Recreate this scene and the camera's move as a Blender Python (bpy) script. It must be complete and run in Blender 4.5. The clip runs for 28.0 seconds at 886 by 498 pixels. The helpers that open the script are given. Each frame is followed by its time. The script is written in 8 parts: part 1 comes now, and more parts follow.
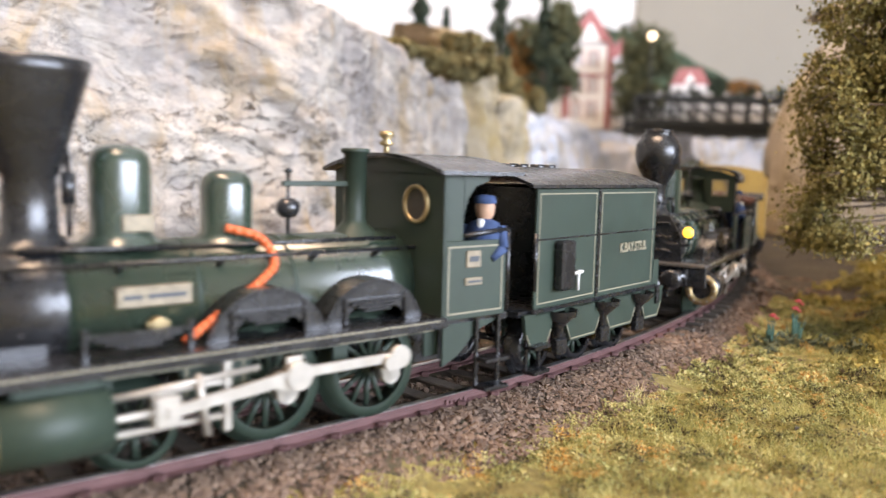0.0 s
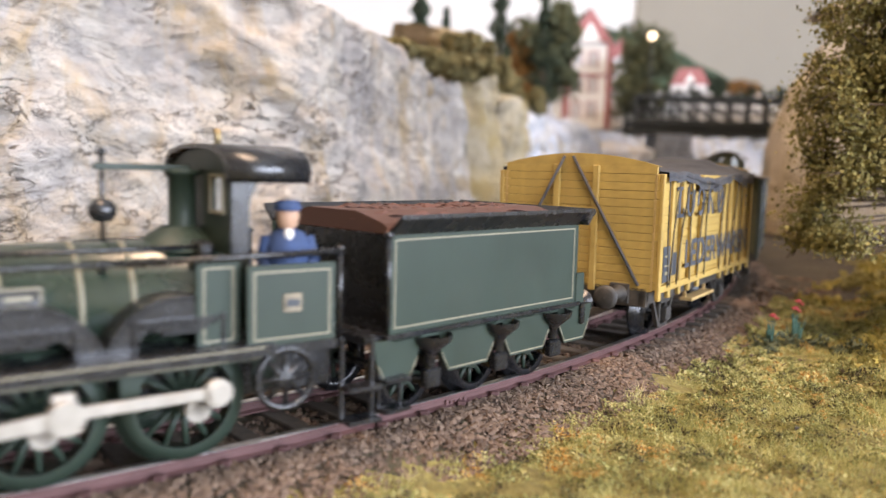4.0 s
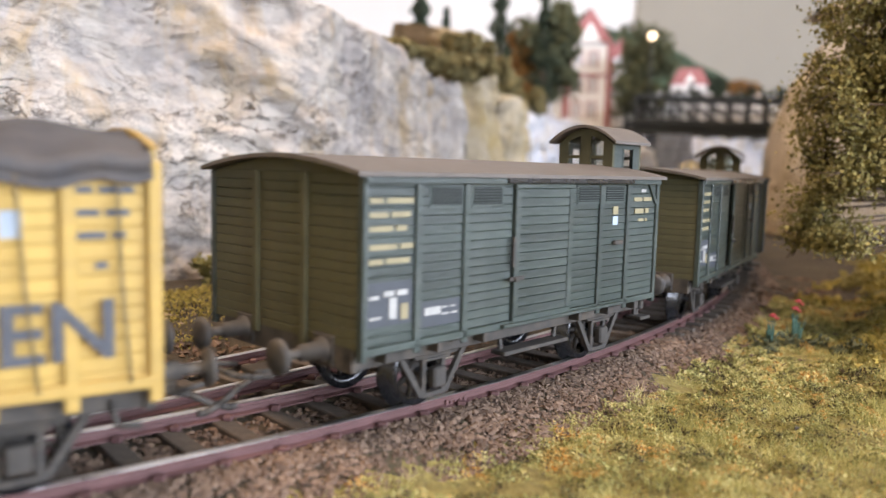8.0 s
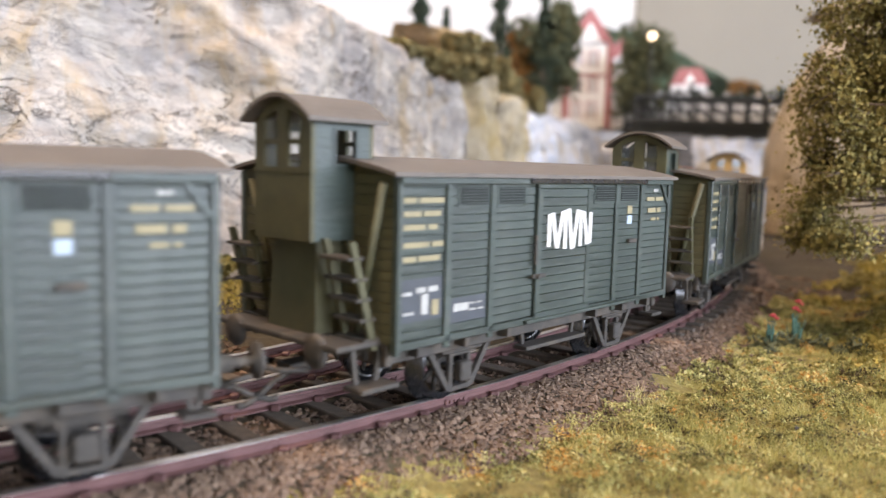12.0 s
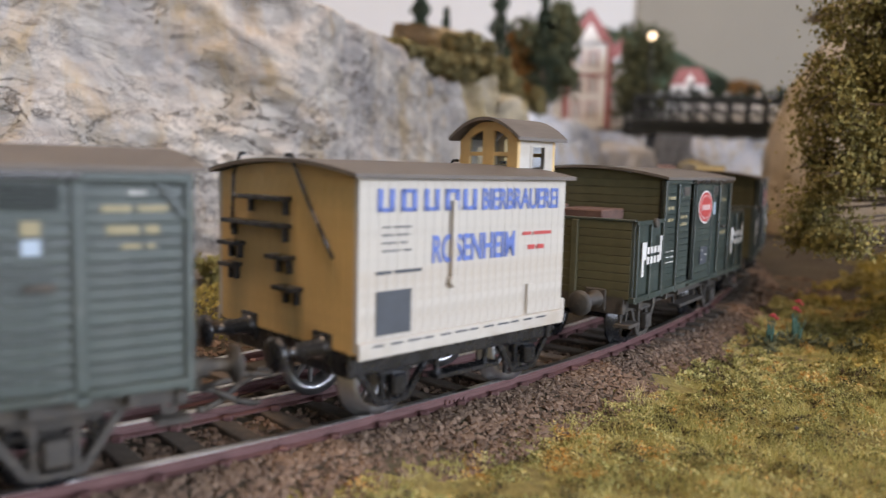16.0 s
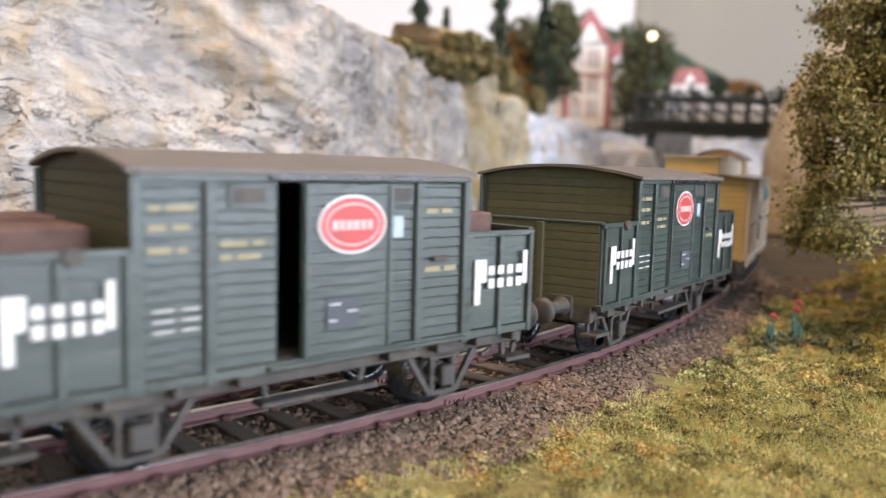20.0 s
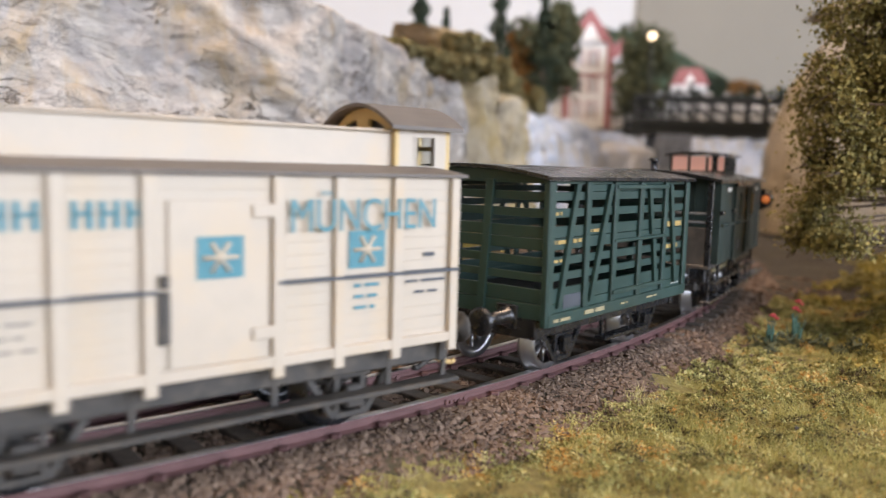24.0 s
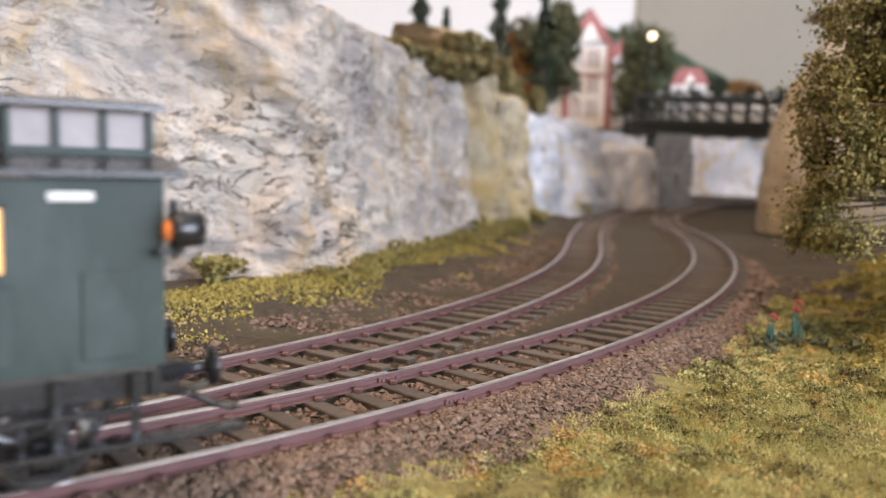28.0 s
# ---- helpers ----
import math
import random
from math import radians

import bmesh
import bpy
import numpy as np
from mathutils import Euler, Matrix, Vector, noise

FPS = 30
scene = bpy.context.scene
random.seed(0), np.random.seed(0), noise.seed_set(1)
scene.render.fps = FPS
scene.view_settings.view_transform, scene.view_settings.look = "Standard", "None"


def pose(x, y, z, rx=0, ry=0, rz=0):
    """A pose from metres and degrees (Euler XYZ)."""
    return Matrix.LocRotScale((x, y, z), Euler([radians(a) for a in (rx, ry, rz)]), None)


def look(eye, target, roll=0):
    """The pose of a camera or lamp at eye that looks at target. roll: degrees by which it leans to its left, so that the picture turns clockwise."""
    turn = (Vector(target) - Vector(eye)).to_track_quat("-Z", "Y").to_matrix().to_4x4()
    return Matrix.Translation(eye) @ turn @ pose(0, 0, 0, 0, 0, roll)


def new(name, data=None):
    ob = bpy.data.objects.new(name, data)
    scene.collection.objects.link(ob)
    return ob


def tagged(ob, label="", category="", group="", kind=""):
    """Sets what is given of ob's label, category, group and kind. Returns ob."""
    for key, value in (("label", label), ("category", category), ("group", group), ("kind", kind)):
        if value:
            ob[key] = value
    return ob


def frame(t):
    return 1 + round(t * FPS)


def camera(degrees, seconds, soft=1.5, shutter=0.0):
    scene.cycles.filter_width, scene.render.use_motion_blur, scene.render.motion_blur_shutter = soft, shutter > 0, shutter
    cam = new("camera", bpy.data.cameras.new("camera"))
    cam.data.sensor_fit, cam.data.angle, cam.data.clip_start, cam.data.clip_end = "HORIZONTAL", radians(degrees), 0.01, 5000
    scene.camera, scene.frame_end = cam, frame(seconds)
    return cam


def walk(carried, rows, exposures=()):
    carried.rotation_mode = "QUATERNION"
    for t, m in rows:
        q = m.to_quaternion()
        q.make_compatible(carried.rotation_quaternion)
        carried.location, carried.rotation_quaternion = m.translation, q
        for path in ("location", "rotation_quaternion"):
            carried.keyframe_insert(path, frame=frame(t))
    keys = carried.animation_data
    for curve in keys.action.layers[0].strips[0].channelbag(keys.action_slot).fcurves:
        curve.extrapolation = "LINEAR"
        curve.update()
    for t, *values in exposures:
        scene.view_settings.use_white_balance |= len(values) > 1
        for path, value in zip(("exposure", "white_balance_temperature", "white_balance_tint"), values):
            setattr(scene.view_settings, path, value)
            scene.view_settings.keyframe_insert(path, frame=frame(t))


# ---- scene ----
# A model railway, true size: lengths below are in millimetres, MM turns them into metres. Rail tops lie at z = 0.
MM = 0.001
cam = camera(59.1, 28.0, soft=1.2, shutter=0.38)
EYE = Vector((0, 0, 37.8)) * MM
AIM = EYE + Vector((0, math.cos(radians(5.97)), -math.sin(radians(5.97))))
cam.data.dof.use_dof = True
cam.data.dof.focus_distance = 0.148
cam.data.dof.aperture_fstop = 17.5
# the camera's own exposure, in stops, as bright wagons pass
STOPS = ((0.0, 0.03), (1.0, -0.05), (3.5, -0.12), (5.5, -0.35), (6.0, -0.58), (7.0, -0.48), (8.0, -0.16), (12.5, -0.10), (14.4, -0.25), (15.0, -0.40), (15.6, -0.65), (16.2, -0.8),
         (17.0, -0.08), (18.0, -0.2), (21.5, -0.22), (23.4, -1.0), (24.0, -0.48), (24.7, 0.0), (26.5, -0.22), (28.0, -0.36))
EXPOSURES = [(t, e, 6880, 27) for t, e in STOPS]
walk(cam, [(0.0, look(EYE, AIM, 1.52)), (28.0, look(EYE, AIM, 1.52))], EXPOSURES)

# ---- light: a window behind the camera, a ceiling lamp, and the room's daylight ----
world = bpy.data.worlds.new("world")
scene.world = world
world.use_nodes = True
wn = world.node_tree
sky = wn.nodes.new("ShaderNodeTexSky")
sky.sky_type, sky.sun_disc, sky.sun_elevation, sky.sun_rotation = "NISHITA", False, radians(40), radians(150)
wn.links.new(sky.outputs[0], wn.nodes["Background"].inputs[0])
wn.nodes["Background"].inputs[1].default_value = 0.10


def area_lamp(name, eye, target, sx, sy, watts, colour):
    data = bpy.data.lights.new(name, "AREA")
    data.shape, data.size, data.size_y, data.energy, data.color = "RECTANGLE", sx, sy, watts, colour
    ob = new(name, data)
    ob.matrix_world = look(eye, target)
    return ob


area_lamp("window_light", (1.40, -1.485, 0.56), (0.0, 0.15, 0.05), 1.2, 1.0, 58.0, (0.675, 0.858, 1.0))
area_lamp("window_light_east", (2.085, -0.62, 0.52), (0.0, -0.02, 0.05), 1.52, 0.95, 84.0, (0.675, 0.858, 1.0))
area_lamp("ceiling_light", (-0.25, -0.15, 1.60), (0.1, 0.3, 0.0), 0.9, 0.35, 31.0, (1.0, 0.78, 0.52))


# ---- the line of the tracks ----
def smooth(a, b, x):
    t = np.clip((x - a) / (b - a), 0, 1)
    return t * t * (3 - 2 * t)


class Line:
    """A track's centre line; s runs away from the camera, in mm."""

    def __init__(self, x0, y0, t0, k, lo, hi, far, out, inner):
        self.s = np.arange(-2200.0, 2200.0, 1.0)
        u = np.clip(self.s, lo, hi) / 100
        th = t0 + k[0] * u + k[1] * u ** 2 + k[2] * u ** 3
        th = th + np.where(self.s < lo, (self.s - lo) * inner[0] - np.minimum(inner[1], (lo - self.s) * 0.003), 0)
        end = t0 + k[0] * hi / 100 + k[1] * (hi / 100) ** 2 + k[2] * (hi / 100) ** 3
        th = np.where(self.s > hi, end + (far - end) * smooth(hi, hi + 320, self.s), th)
        th = np.where(self.s > out[0], np.maximum(th - (self.s - out[0]) / out[1], 0.0), th)
        x = np.concatenate([[0], np.cumsum(np.cos(th))[:-1]])
        y = np.concatenate([[0], np.cumsum(np.sin(th))[:-1]])
        i = 2200
        self.x, self.y, self.th = x - x[i] + x0, y - y[i] + y0, th

    def at(self, s, lat=0.0):
        x, y, th = (np.interp(s, self.s, v) for v in (self.x, self.y, self.th))
        return x + lat * np.sin(th), y - lat * np.cos(th)

    def heading(self, s):
        return np.interp(s, self.s, self.th)

    def near(self, x, y):
        """The nearest s and the side (right positive) of points, on arrays."""
        if len(x) > 6000:
            halves = [self.near(a, b) for a, b in zip(np.array_split(x, len(x) // 5000 + 1), np.array_split(y, len(x) // 5000 + 1))]
            return np.concatenate([h[0] for h in halves]), np.concatenate([h[1] for h in halves])
        pick = slice(1600, 4000, 6)
        px, py, ps, pt = self.x[pick], self.y[pick], self.s[pick], self.th[pick]
        d = (x[:, None] - px) ** 2 + (y[:, None] - py) ** 2
        i = d.argmin(1)
        dx, dy = x - px[i], y - py[i]
        return ps[i] + dx * np.cos(pt[i]) + dy * np.sin(pt[i]), dx * np.sin(pt[i]) - dy * np.cos(pt[i])


MAIN = Line(-8.59, 130.23, 0.7778, (0.2256, -0.01453, -0.00049), -60, 420, 1.13, (900, 270), (0.0019, 0.0))
SIDE = Line(-6.39, 183.33, 0.9904, (0.2187, 0.01567, -0.01595), -60, 300, 1.20, (850, 320), (0.0021, 0.22))

# How far the train has come, in mm, at each time
RUN_T = (0.0, 3.0, 5.0, 7.4, 8.5, 10.0, 11.0, 28.0)
RUN_V = (47.0, 46.5, 45.0, 44.5, 46.5, 50.0, 52.0, 52.2)
_t = np.arange(0, 28.001, 0.01)
_run = np.concatenate([[0], np.cumsum(np.interp(_t, RUN_T, RUN_V)[:-1] * 0.01)])


def run(t):
    return float(np.interp(t, _t, _run))


# ---- materials ----
def node_mat(name, colour, rough=0.6, metal=0.0, vary=0.25, grain=3.0, stain=0.0, stain_colour=(0.1, 0.07, 0.04), stain_scale=20.0,
             bump=0.1, bump_scale=1.5, piece=0.0, emit=0.0, gloss_vary=0.15, stretch=(1, 1, 1), coat=0.0, spec=0.5):
    """A surface with grain, stains and relief; grain, stain_scale and bump_scale are sizes in mm."""
    m = bpy.data.materials.new(name)
    m.use_nodes = True
    nt = m.node_tree
    b = nt.nodes["Principled BSDF"]
    tc = nt.nodes.new("ShaderNodeTexCoord")
    mp = nt.nodes.new("ShaderNodeMapping")
    mp.inputs["Scale"].default_value = stretch
    nt.links.new(tc.outputs["Object"], mp.inputs[0])

    def noise_at(size, detail=4.0):
        n = nt.nodes.new("ShaderNodeTexNoise")
        n.inputs["Scale"].default_value, n.inputs["Detail"].default_value = 1.0 / (size * MM), detail
        n.inputs["Roughness"].default_value = 0.62
        nt.links.new(mp.outputs[0], n.inputs["Vector"])
        return n

    g = noise_at(grain)
    ramp = nt.nodes.new("ShaderNodeMapRange")
    ramp.inputs["From Min"].default_value, ramp.inputs["From Max"].default_value = 0.28, 0.72
    ramp.inputs["To Min"].default_value, ramp.inputs["To Max"].default_value = 1 - vary, 1 + vary
    nt.links.new(g.outputs["Fac"], ramp.inputs["Value"])
    mul = nt.nodes.new("ShaderNodeMix")
    mul.data_type, mul.blend_type = "RGBA", "MULTIPLY"
    mul.inputs[0].default_value = 1.0
    mul.inputs[6].default_value = (*colour, 1)
    nt.links.new(ramp.outputs[0], mul.inputs[7])
    out = mul.outputs[2]
    if piece:
        oi = nt.nodes.new("ShaderNodeObjectInfo")
        pr = nt.nodes.new("ShaderNodeMapRange")
        pr.inputs["To Min"].default_value, pr.inputs["To Max"].default_value = 1 - piece, 1 + piece
        nt.links.new(oi.outputs["Random"], pr.inputs["Value"])
        pm = nt.nodes.new("ShaderNodeMix")
        pm.data_type, pm.blend_type = "RGBA", "MULTIPLY"
        pm.inputs[0].default_value = 1.0
        nt.links.new(out, pm.inputs[6])
        nt.links.new(pr.outputs[0], pm.inputs[7])
        out = pm.outputs[2]
    if stain:
        st = noise_at(stain_scale, 5.0)
        sr = nt.nodes.new("ShaderNodeMapRange")
        sr.inputs["From Min"].default_value, sr.inputs["From Max"].default_value = 0.48, 0.68
        sr.inputs["To Max"].default_value = stain
        nt.links.new(st.outputs["Fac"], sr.inputs["Value"])
        sm = nt.nodes.new("ShaderNodeMix")
        sm.data_type = "RGBA"
        nt.links.new(sr.outputs[0], sm.inputs[0])
        nt.links.new(out, sm.inputs[6])
        sm.inputs[7].default_value = (*stain_colour, 1)
        out = sm.outputs[2]
    nt.links.new(out, b.inputs["Base Color"])
    rr = nt.nodes.new("ShaderNodeMapRange")
    rr.inputs["To Min"].default_value, rr.inputs["To Max"].default_value = max(rough - gloss_vary, 0.03), min(rough + gloss_vary, 1)
    nt.links.new(g.outputs["Fac"], rr.inputs["Value"])
    nt.links.new(rr.outputs[0], b.inputs["Roughness"])
    b.inputs["Metallic"].default_value = metal
    b.inputs["Specular IOR Level"].default_value = spec
    if coat:
        b.inputs["Coat Weight"].default_value = coat
        b.inputs["Coat Roughness"].default_value = 0.25
    if bump:
        bn = noise_at(bump_scale, 5.0)
        bp = nt.nodes.new("ShaderNodeBump")
        bp.inputs["Strength"].default_value, bp.inputs["Distance"].default_value = 0.8, bump * MM
        nt.links.new(bn.outputs["Fac"], bp.inputs["Height"])
        nt.links.new(bp.outputs[0], b.inputs["Normal"])
    if emit:
        nt.links.new(out, b.inputs["Emission Color"])
        b.inputs["Emission Strength"].default_value = emit
    return m


def island_mat(name, low, high, rough=0.9, translucent=0.0, metal=0.0):
    """Each loose piece takes its own colour between two."""
    m = bpy.data.materials.new(name)
    m.use_nodes = True
    nt = m.node_tree
    b = nt.nodes["Principled BSDF"]
    ge = nt.nodes.new("ShaderNodeNewGeometry")
    cr = nt.nodes.new("ShaderNodeValToRGB")
    cr.color_ramp.elements[0].color, cr.color_ramp.elements[1].color = (*low[0], 1), (*high, 1)
    for i, c in enumerate(low[1:]):
        e = cr.color_ramp.elements.new((i + 1) / len(low))
        e.color = (*c, 1)
    nt.links.new(ge.outputs["Random Per Island"], cr.inputs[0])
    nt.links.new(cr.outputs[0], b.inputs["Base Color"])
    b.inputs["Roughness"].default_value = rough
    b.inputs["Metallic"].default_value = metal
    if translucent:
        b.inputs["Subsurface Weight"].default_value = 0.0
    return m


def glow_mat(name, colour, strength):
    m = bpy.data.materials.new(name)
    m.use_nodes = True
    b = m.node_tree.nodes["Principled BSDF"]
    b.inputs["Base Color"].default_value = (*colour, 1)
    b.inputs["Emission Color"].default_value = (*colour, 1)
    b.inputs["Emission Strength"].default_value = strength
    return m


def glass_mat(name, tint=(0.9, 0.95, 0.95)):
    m = bpy.data.materials.new(name)
    m.use_nodes = True
    b = m.node_tree.nodes["Principled BSDF"]
    b.inputs["Base Color"].default_value = (*tint, 1)
    b.inputs["Roughness"].default_value = 0.05
    b.inputs["Transmission Weight"].default_value = 0.95
    b.inputs["IOR"].default_value = 1.1
    return m


M_RAIL = node_mat("rail_rust_paint", (0.135, 0.066, 0.062), 0.55, 0.2, 0.2, 4, bump=0.06, bump_scale=0.7)
M_STEEL = node_mat("rail_steel", (0.74, 0.72, 0.70), 0.30, 1.0, 0.10, 3, 0.35, (0.30, 0.22, 0.18), 9, bump=0.006, gloss_vary=0.06)
M_SLEEPER = node_mat("sleeper_wood", (0.100, 0.080, 0.062), 0.8, 0, 0.35, 2.0, 0.5, (0.15, 0.115, 0.082), 9, bump=0.15, bump_scale=0.8, piece=0.25)
M_BALLAST = island_mat("ballast_stone", [(0.138, 0.088, 0.060), (0.188, 0.125, 0.086), (0.150, 0.097, 0.066), (0.245, 0.168, 0.118), (0.08, 0.051, 0.035)], (0.122, 0.077, 0.052))
M_EARTH = node_mat("earth", (0.047, 0.034, 0.019), 0.95, 0, 0.45, 1.8, 0.6, (0.074, 0.060, 0.026), 16, bump=0.8, bump_scale=1.6)


# ---- mesh building ----
class Mesh:
    """Gathers faces in mm; each face has a material slot and may be smooth."""

    def __init__(self):
        self.v, self.f, self.m, self.s = [], [], [], []

    def add(self, verts, faces, slot=0, smooth_=False):
        n = len(self.v)
        self.v += [tuple(p) for p in verts]
        self.f += [tuple(i + n for i in f) for f in faces]
        self.m += [slot] * len(faces)
        self.s += [smooth_] * len(faces)
        return self

    def box(self, x0, x1, y0, y1, z0, z1, c=0.0, slot=0):
        """A box, its edges cut by c."""
        if c <= 0:
            v = [(x, y, z) for x in (x0, x1) for y in (y0, y1) for z in (z0, z1)]
            return self.add(v, [(0, 1, 3, 2), (4, 6, 7, 5), (0, 4, 5, 1), (2, 3, 7, 6), (0, 2, 6, 4), (1, 5, 7, 3)], slot)
        v, key = [], {}
        for i, x in enumerate((x0, x1)):
            for j, y in enumerate((y0, y1)):
                for k, z in enumerate((z0, z1)):
                    sx, sy, sz = (c, -c)[i], (c, -c)[j], (c, -c)[k]
                    for a, p in enumerate(((x, y + sy, z + sz), (x + sx, y, z + sz), (x + sx, y + sy, z))):
                        key[i, j, k, a] = len(v)
                        v.append(p)
        K = lambda i, j, k, a: key[i, j, k, a]
        f = []
        for i in (0, 1):
            q = [K(i, 0, 0, 0), K(i, 1, 0, 0), K(i, 1, 1, 0), K(i, 0, 1, 0)]
            f.append(q if i else q[::-1])
            q = [K(0, i, 0, 1), K(0, i, 1, 1), K(1, i, 1, 1), K(1, i, 0, 1)]
            f.append(q if i else q[::-1])
            q = [K(0, 0, i, 2), K(1, 0, i, 2), K(1, 1, i, 2), K(0, 1, i, 2)]
            f.append(q if i else q[::-1])
        for i in (0, 1):
            for j in (0, 1):
                w = (i + j) % 2
                q = [K(i, j, 0, 0), K(i, j, 0, 1), K(i, j, 1, 1), K(i, j, 1, 0)]
                f.append(q if not w else q[::-1])
                q = [K(i, 0, j, 0), K(i, 1, j, 0), K(i, 1, j, 2), K(i, 0, j, 2)]
                f.append(q if w else q[::-1])
                q = [K(0, i, j, 1), K(1, i, j, 1), K(1, i, j, 2), K(0, i, j, 2)]
                f.append(q if not w else q[::-1])
        for i in (0, 1):
            for j in (0, 1):
                for k in (0, 1):
                    q = [K(i, j, k, 0), K(i, j, k, 1), K(i, j, k, 2)]
                    f.append(q if (i + j + k) % 2 else q[::-1])
        return self.add(v, f, slot)

    def tube(self, p0, p1, r0, r1=None, n=10, slot=0, caps=True):
        """A round bar or cone between two points."""
        r1 = r0 if r1 is None else r1
        a, b = Vector(p0), Vector(p1)
        d = (b - a).normalized()
        u = d.orthogonal().normalized()
        w = d.cross(u)
        ring = [(math.cos(2 * math.pi * i / n), math.sin(2 * math.pi * i / n)) for i in range(n)]
        v = [a + (u * c + w * s) * r0 for c, s in ring] + [b + (u * c + w * s) * r1 for c, s in ring]
        self.add(v, [(i, (i + 1) % n, n + (i + 1) % n, n + i) for i in range(n)], slot, True)
        if caps:
            k = len(self.v) - 2 * n
            self.f += [tuple(k + i for i in range(n))[::-1], tuple(k + n + i for i in range(n))]
            self.m += [slot] * 2
            self.s += [False] * 2
        return self

    def lathe(self, o, axis, prof, n=24, slot=0):
        """Turns (along, radius) pairs about an axis through o."""
        o, d = Vector(o), Vector(axis).normalized()
        u = d.orthogonal().normalized()
        w = d.cross(u)
        v = []
        for h, r in prof:
            for i in range(n):
                t = 2 * math.pi * i / n
                v.append(o + d * h + (u * math.cos(t) + w * math.sin(t)) * max(r, 0.001))
        f = [(k * n + i, k * n + (i + 1) % n, (k + 1) * n + (i + 1) % n, (k + 1) * n + i) for k in range(len(prof) - 1) for i in range(n)]
        return self.add(v, f, slot, True)

    def prism(self, poly, axis, a, b, slot=0, smooth_=False):
        """A flat outline (counter-clockwise) pushed along an axis. axis x: (y, z), y: (x, z), z: (x, y)."""
        n = len(poly)
        put = {"x": lambda p, h: (h, p[0], p[1]), "y": lambda p, h: (p[0], h, p[1]), "z": lambda p, h: (p[0], p[1], h)}[axis]
        v = [put(p, a) for p in poly] + [put(p, b) for p in poly]
        self.add(v, [(i, (i + 1) % n, n + (i + 1) % n, n + i) for i in range(n)], slot, smooth_)
        k = len(self.v) - 2 * n
        self.f += [tuple(k + i for i in range(n))[::-1], tuple(k + n + i for i in range(n))]
        self.m += [slot] * 2
        self.s += [False] * 2
        return self

    def pipe(self, pts, r, n=6, slot=0):
        for a, b in zip(pts[:-1], pts[1:]):
            self.tube(a, b, r, n=n, slot=slot)
        return self

    def data(self, name, mats):
        me = bpy.data.meshes.new(name)
        me.from_pydata([(x * MM, y * MM, z * MM) for x, y, z in self.v], [], self.f)
        for m in mats if isinstance(mats, (list, tuple)) else [mats]:
            me.materials.append(m)
        me.polygons.foreach_set("material_index", self.m)
        me.polygons.foreach_set("use_smooth", self.s)
        me.update()
        return me


def part(name, mesh, mat, parent=None, label="", at=None):
    ob = new(name, mesh.data(name, mat) if isinstance(mesh, Mesh) else mesh)
    if parent is not None:
        ob.parent = parent
    if at is not None:
        ob.location = Vector(at) * MM
    if label:
        ob["label"] = label
    return ob


def thing(name, label, category, group="", kind="", at=(0, 0, 0), turn=0):
    e = new(name)
    e.empty_display_size = 0.005
    e.matrix_basis = pose(at[0] * MM, at[1] * MM, at[2] * MM, 0, 0, turn)
    return tagged(e, label, category, group, kind)


def mesh_thing(name, mesh, mat, label, category, group="", kind="", at=(0, 0, 0)):
    ob = part(name, mesh, mat, None, "", at)
    return tagged(ob, label, category, group, kind)


# ---- ground ----
def ground_z(x, y):
    """Height of the ground on arrays, in mm."""
    s, lat = MAIN.near(x, y)
    s2, lat2 = SIDE.near(x, y)
    z = np.full(x.shape, -3.15)
    z = z + 1.05 * smooth(9.2, 10.6, lat) * (1 - smooth(14.0, 17.0, lat)) * (1 - smooth(50, 130, s))  # ballast over the sleeper ends
    z = z - 3.2 * smooth(15, 27, lat)                                    # ballast shoulder
    z = z + 1.5 * smooth(60, 130, lat) * (1 - smooth(0, 90, s))                # meadow
    z = z + 30 * smooth(42, 100, lat) * smooth(70, 150, s) * (1 - smooth(230, 330, s)) # bank below the rock
    z = z + 6 * smooth(-17, -50, lat2)                                   # verge below the cliff
    return z


def wobble(x, y, size, seed=0.0):
    return np.array([noise.noise(Vector((a / size, b / size, seed))) for a, b in zip(x, y)])


gx = np.concatenate([np.linspace(-1998, -180, 22)[:-1], np.arange(-180, 240, 3.5), np.linspace(240, 2098, 26)])
gy = np.concatenate([np.linspace(-1480, 30, 16)[:-1], np.arange(30, 460, 3.5), np.linspace(460, 1786, 46)])
GX, GY = (a.ravel() for a in np.meshgrid(gx, gy))
GZ = ground_z(GX, GY)
_s, _lat = MAIN.near(GX, GY)
_rough = smooth(14, 24, _lat) + smooth(-15, -22, SIDE.near(GX, GY)[1])
GZ = GZ + np.clip(_rough, 0, 1) * (wobble(GX, GY, 14) * 1.3 + wobble(GX, GY, 5, 3.0) * 0.7)
nx = len(gx)
G = Mesh()
G.add(list(zip(GX, GY, GZ)), [(j * nx + i, j * nx + i + 1, (j + 1) * nx + i + 1, (j + 1) * nx + i) for j in range(len(gy) - 1) for i in range(nx - 1)], 0, True)


